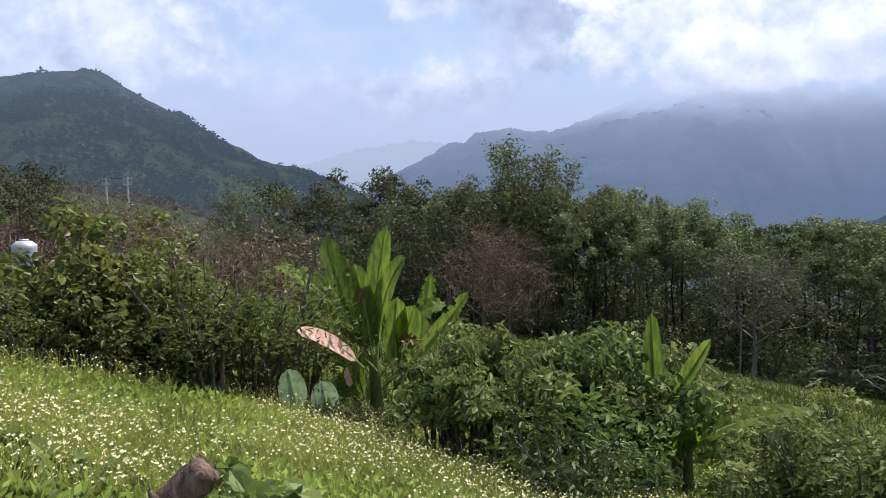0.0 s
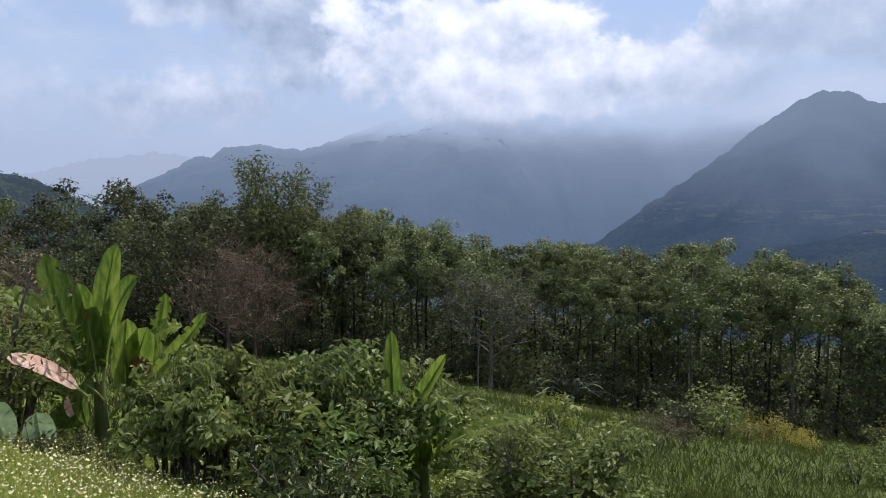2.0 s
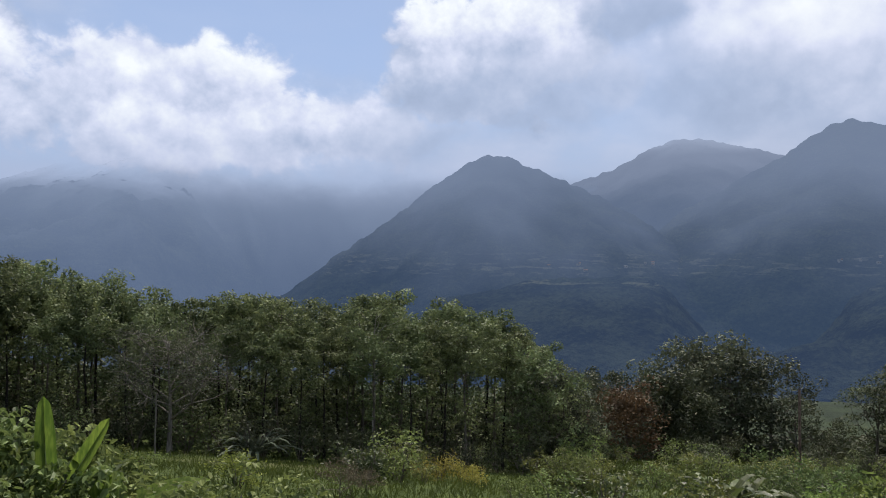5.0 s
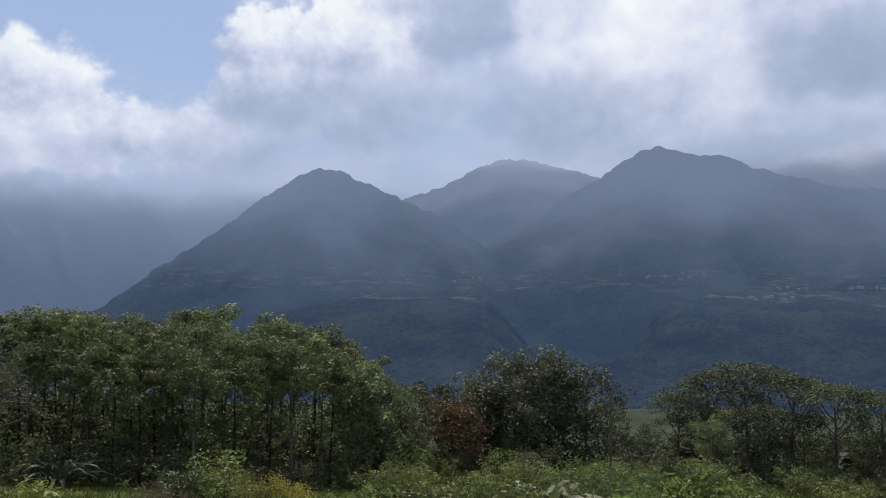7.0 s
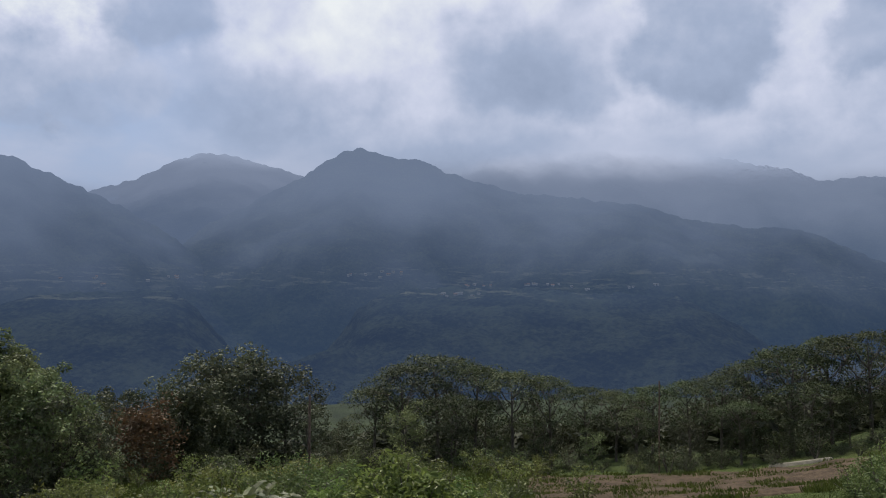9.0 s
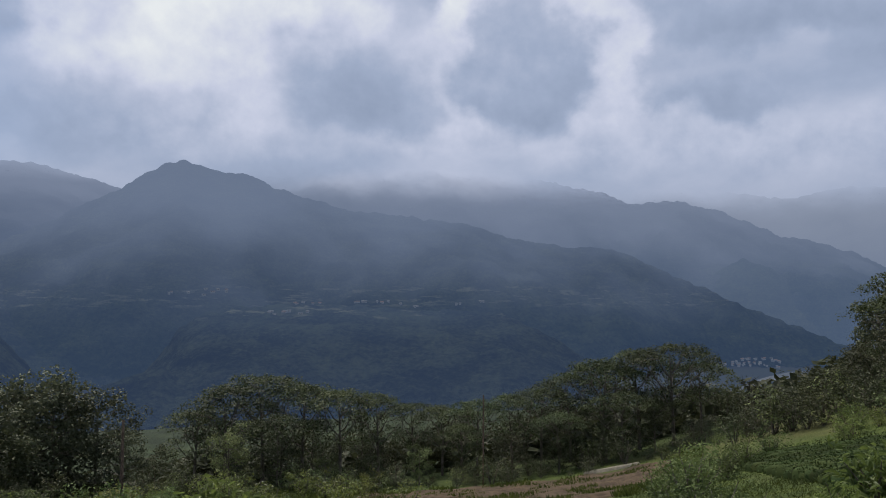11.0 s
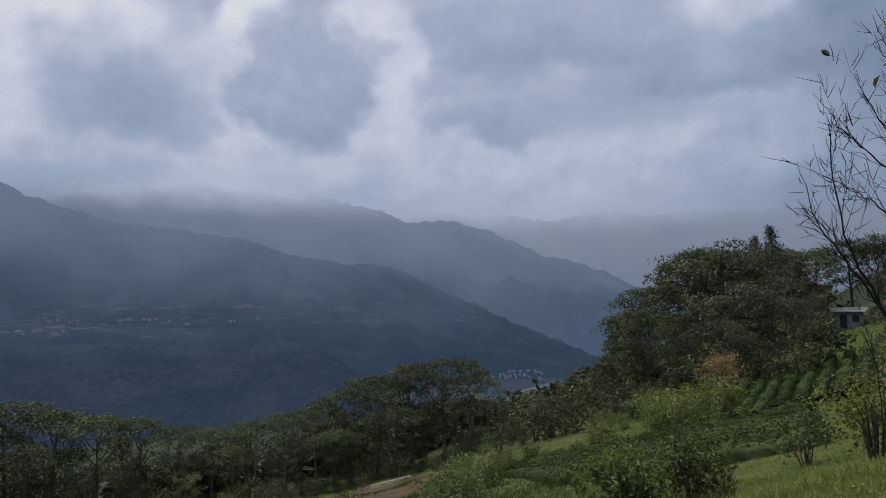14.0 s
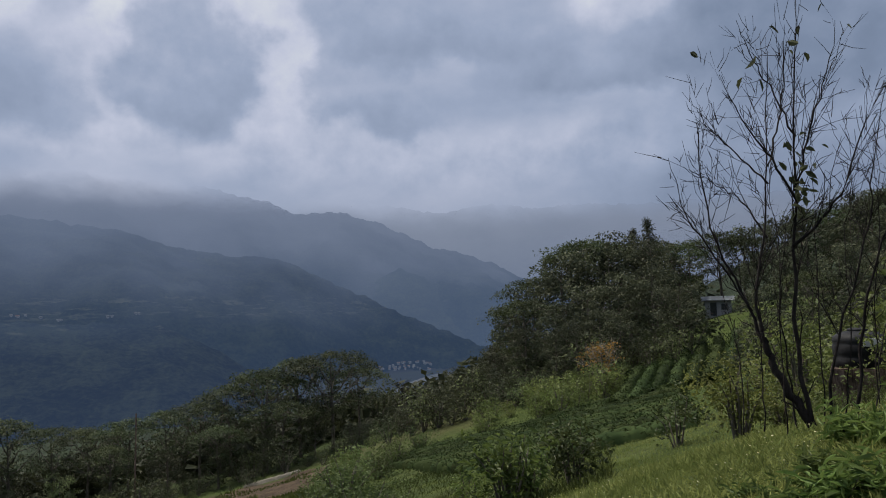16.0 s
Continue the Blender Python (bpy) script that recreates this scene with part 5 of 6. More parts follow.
def flower_patch(name, label, seed, n, a0, a1, d0, d1, high, size, petal_mat, heart_mat, stalk_mat):
    """Small open flowers on thin stalks, four petals round a yellow heart."""
    r = np.random.default_rng(seed)
    p = sector(r, n, a0, a1, d0, d1)
    lump = np.array([noise.noise(Vector((x * 0.5, y * 0.5, 9.0))) for x, y, _ in p])
    p = p[lump + r.uniform(-0.30, 0.30, len(p)) > -0.02]
    m = len(p)
    p[:, 2] += high * r.uniform(0.55, 1.2, m)
    tilt = r.normal(0, 0.35, (m, 2))
    nrm = np.column_stack([tilt[:, 0], tilt[:, 1] - 0.35, np.ones(m)])
    nrm /= np.linalg.norm(nrm, axis=1)[:, None]
    u = np.cross(nrm, [1, 0, 0])
    u /= np.linalg.norm(u, axis=1)[:, None]
    v = np.cross(nrm, u)
    rad = size * (0.45 + 1.1 * r.uniform(0, 1, m) ** 1.5)[:, None]
    s = Soup()
    for k in range(4):
        a0_, w_ = k * 1.5708, 0.6
        e = lambda ang: u * math.cos(ang) + v * math.sin(ang)
        s.add(np.stack([p, p + e(a0_ - w_) * rad * 0.7, p + e(a0_) * rad + nrm * rad * 0.1, p + e(a0_ + w_) * rad * 0.7], 1), np.arange(4 * m).reshape(m, 4))
    ob = tagged(new(name), label, "flowers", kind="stuff")
    petals = new("petals", s.mesh("petals", petal_mat))
    h = Soup()
    c = p + nrm * rad * 0.12
    h.add(np.stack([c - u * rad * 0.3, c - v * rad * 0.3, c + u * rad * 0.3, c + v * rad * 0.3], 1), np.arange(4 * m).reshape(m, 4))
    hearts = new("hearts", h.mesh("hearts", heart_mat))
    st = Soup()
    foot_p = p.copy()
    foot_p[:, 2] -= high * 0.8
    foot_p[:, :2] += r.normal(0, 0.4 * high, (m, 2))
    side = np.array([[0.004, 0.002, 0]])
    st.add(np.stack([foot_p - side, foot_p + side, p + side * 0.6, p - side * 0.6], 1), np.arange(4 * m).reshape(m, 4))
    stalks = new("stalks", st.mesh("stalks", stalk_mat))
    for o in (petals, hearts, stalks):
        o.parent = ob


PETAL = plain("petal_white", (0.48, 0.47, 0.31), (0.68, 0.66, 0.46), 0.7, 4.0, 0.0)
HEART = plain("flower_heart", (0.55, 0.42, 0.05), (0.75, 0.60, 0.10), 0.7, 4.0, 0.0)
LILAC = plain("petal_lilac", (0.28, 0.27, 0.55), (0.42, 0.40, 0.70), 0.7, 4.0, 0.0)
SOIL = plain("ploughed_soil", (0.030, 0.022, 0.014), (0.078, 0.056, 0.037), 0.95, 3.0, 0.8)
DIRT = plain("dirt_track", (0.10, 0.092, 0.074), (0.18, 0.165, 0.135), 0.95, 3.0, 0.4)

grass_patch("meadow_grass", "tall soft meadow grass full of small white flowers", 400, 62000, -34, 34, 5.5, 15.5, 0.33, GRASS, 0.06, lean=0.7)
grass_patch("near_grass", "short trodden grass where the viewer stands", 417, 16000, -40, 150, 1.2, 6.2, 0.16, GRASS_BANK, 0.07, lean=0.8)
grass_patch("meadow_straw", "dry straw-coloured seed stalks in the meadow", 401, 17000, -22, 20, 6.0, 15.0, 0.42, GRASS_DRY, 0.035, lean=0.7,
            keep=lambda p: np.array([noise.noise(Vector((x * 0.35, y * 0.35, 6.0))) > -0.12 for x, y, _ in p]))
grass_patch("meadow_leaves", "soft green leafy herbs between the flowers", 412, 60000, -34, 30, 5.5, 15.5, 0.10, LEAF_HERB, 0.5, lift=0.36, lean=0.9, rise=0.7)
flower_patch("white_flowers", "small white daisy-like flowers scattered over the meadow", 402, 30000, -33, 22, 5.8, 15.5, 0.48, 0.0108, PETAL, HEART, GRASS)
flower_patch("lilac_flowers", "tiny lilac flowers between the white ones", 403, 700, -30, 14, 6.0, 12.5, 0.30, 0.018, LILAC, HEART, GRASS)
grass_patch("slope_grass", "rough green grass on the open slope", 404, 60000, -30, 80, 15.5, 62, 0.36, GRASS_SLOPE, 0.11, lean=0.6)
grass_patch("lawn_grass", "short sunlit grass beyond the hedge and shrubs", 418, 20000, -30, 22, 11.5, 27, 0.2, GRASS, 0.12, lean=0.7)
grass_patch("bank_grass", "fine yellow-green grass on the bank", 405, 88000, 100, 142, 5.0, 34, 0.13, GRASS_BANK, 0.10, lean=1.1, rise=0.9,
            keep=lambda p: np.degrees(np.arctan2(p[:, 0], p[:, 1])) > 121 - 16 * sstep(np.hypot(p[:, 0], p[:, 1]), 30, 8) - 3)
grass_patch("thicket", "grey-brown leafless thicket covering the rise", 415, 34000, -31, -6.5, 42, 160, 1.2, TWIG, 0.035, lean=1.2, rise=0.8, lift=1.3,
            keep=lambda p: np.array([noise.noise(Vector((x * 0.05, y * 0.05, 4.0))) > -0.35 for x, y, _ in p]))
grass_patch("far_slope_grass", "rough green grass before the lower trees", 416, 16000, 44, 80, 58, 88, 0.5, GRASS_SLOPE, 0.12, lean=0.7)
flower_patch("bank_flowers", "few small white flowers in the bank grass", 406, 4200, 106, 140, 6.0, 26.0, 0.09, 0.009, PETAL, HEART, GRASS_BANK)


# ---------------------------------------------------------------- field, track and tea rows
def draped(name, label, category, a0, a1, d0, d1, mat, lift, na=60, nd=40, ridge=0.0, wave=0.9, uneven=0.0):
    """A sheet that lies on the hillside, with furrows if ridge is given."""
    A, D = np.meshgrid(np.linspace(a0, a1, na), np.linspace(d0, d1, nd), indexing="ij")
    D = D + uneven * np.sin(A * 1.7) * (D - d0) / (d1 - d0)
    a = np.radians(A)
    X, Y = D * np.sin(a), D * np.cos(a)
    rim = np.minimum(np.minimum(np.arange(na), np.arange(na)[::-1])[:, None] / 4.0, np.minimum(np.arange(nd), np.arange(nd)[::-1])[None, :] / (0.06 * nd))
    Z = ground_z(X, Y) + lift - (lift + 0.4) * (1 - sstep(rim, 0, 1)) + ridge * np.sin(D * 2 * math.pi / wave + 0.6 * np.sin(A))
    i, j = np.arange(na - 1)[:, None], np.arange(nd - 1)[None, :]
    Q = np.stack([i * nd + j, (i + 1) * nd + j, (i + 1) * nd + j + 1, i * nd + j + 1], -1).reshape(-1, 4)
    ob = new(name, mesh_of(name, np.stack([X, Y, Z], -1), Q, mat, True))
    return tagged(ob, label, category, kind="structure")


draped("field", "bare brown tilled field with weedy furrows", "field", 77, 99.5, 44, 77, SOIL, 0.22, 120, 200, 0.07, 0.9, 1.2)
draped("track", "pale dirt track along the field's far edge", "track", 93.0, 97.2, 77.5, 78.8, DIRT, 0.26, 50, 8)
grass_patch("field_weeds", "sparse green weeds over the tilled field", 410, 26000, 77, 101, 43, 79, 0.4, GRASS_SLOPE, 0.3,
            keep=lambda p: np.array([noise.noise(Vector((x * 0.25, y * 0.25, 1.0))) > -0.02 for x, y, _ in p]))

TEA = foliage("tea_leaf", (0.012, 0.022, 0.008), (0.046, 0.064, 0.022), 0.2, 0.8, 0.8, 0.05)


def tea_row(a0, d0, a1, d1, seed, high=0.6, half=0.42):
    """One clipped hedge row: a lumpy body under a skin of small leaves."""
    r = np.random.default_rng(seed)
    t = np.linspace(0, 1, 26)
    p0, p1 = at_polar(a0, d0), at_polar(a1, d1)
    x, y = p0.x + (p1.x - p0.x) * t, p0.y + (p1.y - p0.y) * t
    z = ground_z(x, y)
    along = np.array([p1.x - p0.x, p1.y - p0.y])
    length = np.linalg.norm(along)
    nx, ny = -along[1] / length, along[0] / length
    th = np.linspace(0, math.pi, 7)
    lump = 1 + 0.14 * r.normal(size=(26, 1))
    X = x[:, None] + nx * np.cos(th)[None] * half * lump
    Y = y[:, None] + ny * np.cos(th)[None] * half * lump
    Z = z[:, None] - 0.03 + np.sin(th)[None] ** 0.6 * high * lump
    i, j = np.arange(25)[:, None], np.arange(6)[None, :]
    Q = np.stack([i * 7 + j, i * 7 + j + 1, (i + 1) * 7 + j + 1, (i + 1) * 7 + j], -1).reshape(-1, 4)
    ob = thing("tea_row", "clipped dark green hedge row on the hillside", "hedge", group="hedge rows on the slope")
    V = np.stack([X, Y, Z], -1)
    base = V[0, 3].copy()
    base[2] = z[0]
    piece("body", V - base, Q, TEA, ob, smooth=True)
    n = int(length * 75)
    k, q = r.integers(0, 26, n), r.integers(0, 7, n)
    pts = V[k, q] + r.normal(0, 0.1, (n, 3)) + np.column_stack([along[0] / length * r.uniform(-0.5, 0.5, n) * length / 26, along[1] / length * r.uniform(-0.5, 0.5, n) * length / 26, np.zeros(n)])
    s = Soup()
    s.leaves(pts - base, 0.13, r, -0.3, 0.3, 0.5)
    piece("foliage", np.concatenate(s.v), np.concatenate(s.q), TEA, ob)
    ob.location = base


for k in range(7):
    tea_row(118.4 + 1.25 * k, 43 + 0.4 * k, 120.2 + 1.05 * k, 62 + 0.8 * k, 500 + k, 0.6, 0.36)
for k in range(24):
    tea_row(101.5 + 0.3 * k, 60 - 1.45 * k, 122.5 + 0.05 * k, 46 - 0.9 * k, 520 + k, 0.42, 0.34)

grass_patch("lower_grass", "rough grass below the hedge rows", 411, 36000, 84, 118, 13, 62, 0.2, GRASS_TEA, 0.10, lean=0.8,
            keep=lambda p: ~((np.degrees(np.arctan2(p[:, 0], p[:, 1])) < 100) & (np.hypot(p[:, 0], p[:, 1]) > 44)))
# ---------------------------------------------------------------- the wooded hill to the south-east
hill_trees = [(9.6, make_tree(560 + k, "hill_tree", "dark brownish green tree with an uneven crown", 9.0, 2.7, LEAF_HILL, BARK, 2600, 0.225, 0.8, 0.3, 13, 0.6, 0.7, 0.16, skirt=600, slim=0.7, per=1))
              for k in range(4)] + [(12.0, umbrella[1][1])]
HA = [108.5, 109.8, 111.5, 113.2, 115.6, 118.7, 120.4, 121.3, 122.4, 125.5, 128.7, 132.1, 135.9, 142]
HE = [-3.6, -2.4, 0.1, 2.4, 4.5, 5.2, 5.4, 5.4, 4.8, 5.2, 5.7, 6.6, 7.3, 8.0]
for d0, a0, a1, step, low_ in [(80, 110.5, 122.5, 1.5, 0.0), (90, 112, 142, 2.0, 0.0), (70, 112.5, 121.5, 1.8, 2.4), (66, 112.5, 120, 1.8, 4.8), (62, 123, 142, 2.2, 2.6), (48, 127, 142, 2.6, 3.8), (84, 121.5, 142, 1.5, 0.1)]:
    a = a0
    while a < a1:
        d = d0 + rng.uniform(-3, 3)
        h, proto = hill_trees[rng.integers(len(hill_trees))]
        if 123.2 < a < 127.8 and d < 88:
            a += 0.8
            continue
        by_top(proto, h, a, d, np.interp(a, HA, HE) - low_ - abs(rng.normal(0, 0.4)), group="trees of the wooded hill")
        a += step * rng.uniform(0.7, 1.3)
for a in np.arange(106.5, 124, 0.9):
    plant(brush[rng.integers(4)], a, 64 + rng.uniform(-3, 5) + 6 * (a < 111), rng.uniform(0.8, 1.5), group="undergrowth below the hill wood")
for a in np.arange(103.0, 112, 0.8):
    plant(brush[rng.integers(4)], a, 80 + rng.uniform(-6, 8), rng.uniform(0.8, 1.7), group="undergrowth below the hill wood")
for k in range(40):
    plant(brush[k % 4], rng.uniform(127.5, 143), rng.uniform(30, 70), rng.uniform(0.5, 1.1), group="bushes on the upper slope")
for k in range(30):
    plant(weed[2], rng.uniform(109, 120), rng.uniform(52, 66), rng.uniform(0.6, 1.4), group="weedy bushes below the hill wood")


def make_conifer():
    r = np.random.default_rng(600)
    ob = thing("conifer", "dark pointed conifer above the other trees", "conifer")
    s, lv = Soup(), Soup()
    s.tube([(0, 0, 0), (0, 0, 6), (0.05, 0, 12)], [0.22, 0.13, 0.02], 7)
    for k in range(70):
        z = 2.5 + 9.3 * (k / 70)
        L = 2.6 * (1 - (z - 2.5) / 9.8) + 0.2
        a = k * 2.4
        tip = np.array([math.cos(a) * L, math.sin(a) * L, z - 0.15 * L])
        s.tube([(0, 0, z), tip * np.array([0.5, 0.5, 1]) + [0, 0, 0.08], tip], [0.04, 0.025, 0.01], 3)
        f = r.uniform(0.2, 1, 60)[:, None]
        lv.leaves(np.array([0, 0, z]) * (1 - f) + tip * f + r.normal(0, 0.14, (60, 3)), 0.26, r, 0.2, 0.3, 0.3)
    piece("trunk", np.concatenate(s.v), np.concatenate(s.q), BARK, ob)
    piece("needle_foliage", np.concatenate(lv.v), np.concatenate(lv.q), LEAF_DARK, ob)
    return ob


conifer = make_conifer()
by_top(conifer, 12, 121.2, 84, 6.15)
by_top(conifer, 12, 120.2, 88, 5.5)
by_top(umbrella[1][1], 12.4, 112.6, 76, 0.9)
by_top(umbrella[2][1], 12.4, 117.0, 84, 4.9)
orange = make_bare(610, "orange_tree", "small half-bare tree with pale trunk and orange leaves", 4.0, 1.6, BARK_PALE, 12, 6, 0.09, 0.4, 0.6, 700, LEAF_ORANGE)
by_top(orange, 4.2, 117.7, 60, -1.9)
snag = make_bare(611, "dead_snag", "dead leafless tree snag", 6.0, 1.3, BARK_DARK, 9, 2, 0.16, 0.35, 1.0)
by_top(snag, 6.2, 104.0, 88, -4.3)

# ---------------------------------------------------------------- shrubs and the bare tree on the bank
bank_bush = make_shrub(620, "bank_bush", "small dark bush with thin stems and glossy leaves", 1.15, 0.48, LEAF_SCRUB, 1000, 0.085, clump=0.22, low=0.35, stems=8, fine=True)
by_top(bank_bush, 1.2, 115.3, 16.6, -6.8)
tall_bush = make_shrub(621, "upright_bush", "upright leafy bush, bright above and dark below", 1.9, 0.55, LEAF_HEDGE, 1700, 0.085, clump=0.2, low=0.3, stems=10, fine=True)
by_top(tall_bush, 2.0, 126.1, 16.5, -2.6)
light_bush = make_shrub(622, "light_green_bush", "loose bush with light green shoots", 1.6, 0.7, LEAF_LUSH, 620, 0.15, clump=0.15, low=0.25, stems=9, slim=0.35, fine=True)
by_top(light_bush, 1.75, 110.9, 14.0, -7.6)
by_top(light_bush, 1.75, 112.3, 14.6, -9.0)
by_top(light_bush, 1.75, 108.8, 15.0, -10.2)
grey_bush = make_shrub(623, "flowering_bush", "grey-green bush with small pale blossoms", 1.3, 0.9, LEAF_BAMBOO, 1900, 0.085, clump=0.24, low=0.1, stems=12)
by_top(grey_bush, 1.45, 101.6, 15.5, -9.9)
by_top(grey_bush, 1.45, 99.4, 16.0, -10.8)
by_top(grey_bush, 1.45, 103.6, 16.5, -10.6)
for az, d in ((100.5, 40), (102.2, 44), (99.0, 36), (103.4, 52), (101.0, 50), (105.2, 56), (98.0, 30), (100.0, 27)):
    plant(grey_bush, az, d, rng.uniform(0.9, 1.6))
thin_bush = make_shrub(624, "thin_shrub", "thin brownish shrub in the grass", 1.1, 0.45, LEAF_SCRUB, 420, 0.09, clump=0.22, low=0.3, stems=7)
by_top(thin_bush, 1.2, 122.3, 21.0, -4.6)


def bare_tree():
    """A young leafless tree: a leaning trunk that forks into many thin upright branches."""
    r = np.random.default_rng(630)
    ob = thing("bare_tree", "young leafless tree with many thin upright branches", "tree", facing_camera(130.3, 10.0))
    tops = []

    def stem(name, pts, r0, r1, twigs, reach):
        pts = np.array(pts, float)
        t = np.linspace(0, 1, len(pts))
        tt = np.linspace(0, 1, 16)
        smooth_p = np.column_stack([np.interp(tt, t, pts[:, c]) for c in range(3)])
        smooth_p[1:-1] = (smooth_p[:-2] + 2 * smooth_p[1:-1] + smooth_p[2:]) / 4
        smooth_p[1:-1] += r.normal(0, 0.012, (14, 3))
        s = Soup()
        s.tube(smooth_p, (r0 + (r1 - r0) * tt ** 0.8) * (1.0 if name == "trunk" else 0.62), 7)
        for k in range(twigs):
            f = r.uniform(0.25, 0.98)
            i = int(f * 15)
            b = smooth_p[i]
            along = smooth_p[min(i + 1, 15)] - smooth_p[i - 1]
            along /= np.linalg.norm(along)
            d = along * 0.9 + r.normal(0, 0.42, 3) + np.array([0, 0, 0.3])
            d /= np.linalg.norm(d)
            L = reach * r.uniform(0.4, 1.25) * (1.1 - 0.5 * f)
            e = b + d * L
            m_ = b + d * L * 0.5 + r.normal(0, 0.03, 3)
            rr = (r0 + (r1 - r0) * f) * 0.22
            s.tube([b, m_, e], [rr, rr * 0.7, 0.0022], 4)
            for _ in range(2):
                g = r.uniform(0.25, 0.9)
                b2 = b + d * L * g
                d2 = d + r.normal(0, 0.6, 3) + np.array([0, 0, 0.2])
                e2 = b2 + d2 / np.linalg.norm(d2) * L * r.uniform(0.25, 0.6)
                s.tube([b2, (b2 + e2) / 2 + r.normal(0, 0.01, 3), e2], [0.0045, 0.0035, 0.0018], 3)
            tops.append(e)
        piece(name, np.concatenate(s.v), np.concatenate(s.q), BARK_DARK, ob, smooth=True)

    stem("trunk", [(0, 0, -0.05), (-0.2, 0, 0.3), (-0.42, 0, 0.75), (-0.5, 0, 1.0)], 0.055, 0.034, 4, 0.5)
    stem("branch", [(-0.5, 0, 0.98), (-0.56, 0, 1.45), (-0.42, 0, 2.15), (-0.36, 0, 2.95), (-0.29, 0, 4.2)], 0.036, 0.005, 26, 0.8)
    stem("branch", [(-0.5, 0, 0.95), (-0.67, 0.1, 1.45), (-1.0, 0.1, 2.15), (-1.09, 0.1, 2.95), (-1.09, 0.1, 3.5)], 0.034, 0.005, 26, 0.7)
    stem("branch", [(-0.06, 0, 0.1), (-0.17, 0, 0.82), (-0.14, 0, 2.0), (-0.08, 0, 2.65), (-0.03, 0, 3.8), (0.03, 0, 4.8)], 0.05, 0.005, 34, 0.9)
    stem("branch", [(-0.08, 0, 2.5), (-0.3, -0.1, 2.95), (-0.55, -0.1, 3.35), (-0.8, -0.2, 3.95)], 0.03, 0.004, 18, 0.7)
    stem("branch", [(-0.14, 0, 2.0), (0.14, 0, 2.25), (0.4, 0, 2.55), (0.66, 0.1, 3.35), (1.0, 0.1, 3.95)], 0.034, 0.004, 26, 0.8)
    stem("branch", [(-0.4, 0, 2.1), (-0.62, 0.1, 2.5), (-0.85, 0.2, 2.7), (-1.2, 0.2, 2.95)], 0.022, 0.004, 16, 0.6)
    stem("branch", [(-0.1, 0, 2.6), (0.05, -0.1, 3.1), (0.25, -0.1, 3.7), (0.4, -0.1, 4.4)], 0.026, 0.004, 20, 0.7)
    stem("branch", [(-0.36, 0, 2.9), (-0.2, 0.1, 3.4), (-0.14, 0.1, 3.9), (-0.1, 0.1, 4.5)], 0.022, 0.004, 16, 0.6)
    stem("branch", [(0.37, 0.2, -0.05), (0.47, 0.2, 0.93), (0.55, 0.2, 1.42), (0.86, 0.2, 2.3), (1.0, 0.2, 2.75), (1.25, 0.2, 3.6)], 0.036, 0.005, 24, 0.8)
    stem("branch", [(0.13, 0.1, -0.05), (0.17, 0.1, 0.77), (0.4, 0.1, 1.5), (0.66, 0.1, 2.3), (0.68, 0.1, 2.8), (0.9, 0.1, 3.8)], 0.032, 0.005, 24, 0.8)
    stem("branch", [(0.7, 0.3, -0.05), (0.8, 0.3, 1.0), (1.2, 0.3, 2.0), (1.7, 0.3, 3.0)], 0.03, 0.005, 18, 0.8)
    stem("branch", [(-0.6, 0.05, 1.3), (-0.95, 0.0, 1.9), (-1.25, 0.0, 2.4), (-1.42, 0.0, 3.1)], 0.024, 0.004, 18, 0.6)
    stem("branch", [(-0.36, 0, 2.7), (-0.7, 0.1, 3.1), (-0.95, 0.1, 3.4), (-1.15, 0.1, 3.8)], 0.02, 0.004, 14, 0.6)
    stem("branch", [(-0.05, 0, 3.2), (-0.3, 0, 3.8), (-0.48, 0, 4.2), (-0.6, 0, 4.6)], 0.02, 0.004, 14, 0.6)
    stem("branch", [(-0.2, 0.2, -0.02), (-0.28, 0.2, 0.8), (-0.3, 0.2, 1.5), (-0.2, 0.2, 2.3)], 0.022, 0.004, 12, 0.6)
    for x0, x1, top_z in ((-0.75, -1.0, 1.9), (-0.55, -0.5, 2.5), (-0.3, -0.35, 3.0), (0.05, 0.12, 3.3), (0.25, 0.55, 2.9), (0.5, 0.95, 2.6), (0.62, 0.75, 3.4), (0.85, 1.5, 2.4), (1.0, 1.35, 3.1), (1.15, 1.9, 2.2)):
        y0 = r.uniform(-0.25, 0.35)
        stem("shoot", [(x0, y0, -0.05), (x0 + 0.2 * (x1 - x0) + r.normal(0, 0.04), y0, top_z * 0.35), (x0 + 0.6 * (x1 - x0) + r.normal(0, 0.05), y0, top_z * 0.7), (x1, y0 + r.normal(0, 0.1), top_z)], 0.014, 0.003, 14, 0.55)
    lv = Soup()
    pick = np.array([t for t in tops if t[2] > 3.9][:26:2])
    lv.leaves(pick, 0.15, r, 0.9, 0.2, 0.45, None, None, True)
    clump_p = np.array([-0.02, -0.1, 2.7]) + r.normal(0, 1, (34, 3)) * np.array([0.07, 0.07, 0.28])
    lv.leaves(clump_p, 0.13, r, 0.6, 0.2, 0.4, None, None, True)
    piece("last_foliage", np.concatenate(lv.v), np.concatenate(lv.q), LEAF_DARK, ob, "few withered leaves")
    return ob


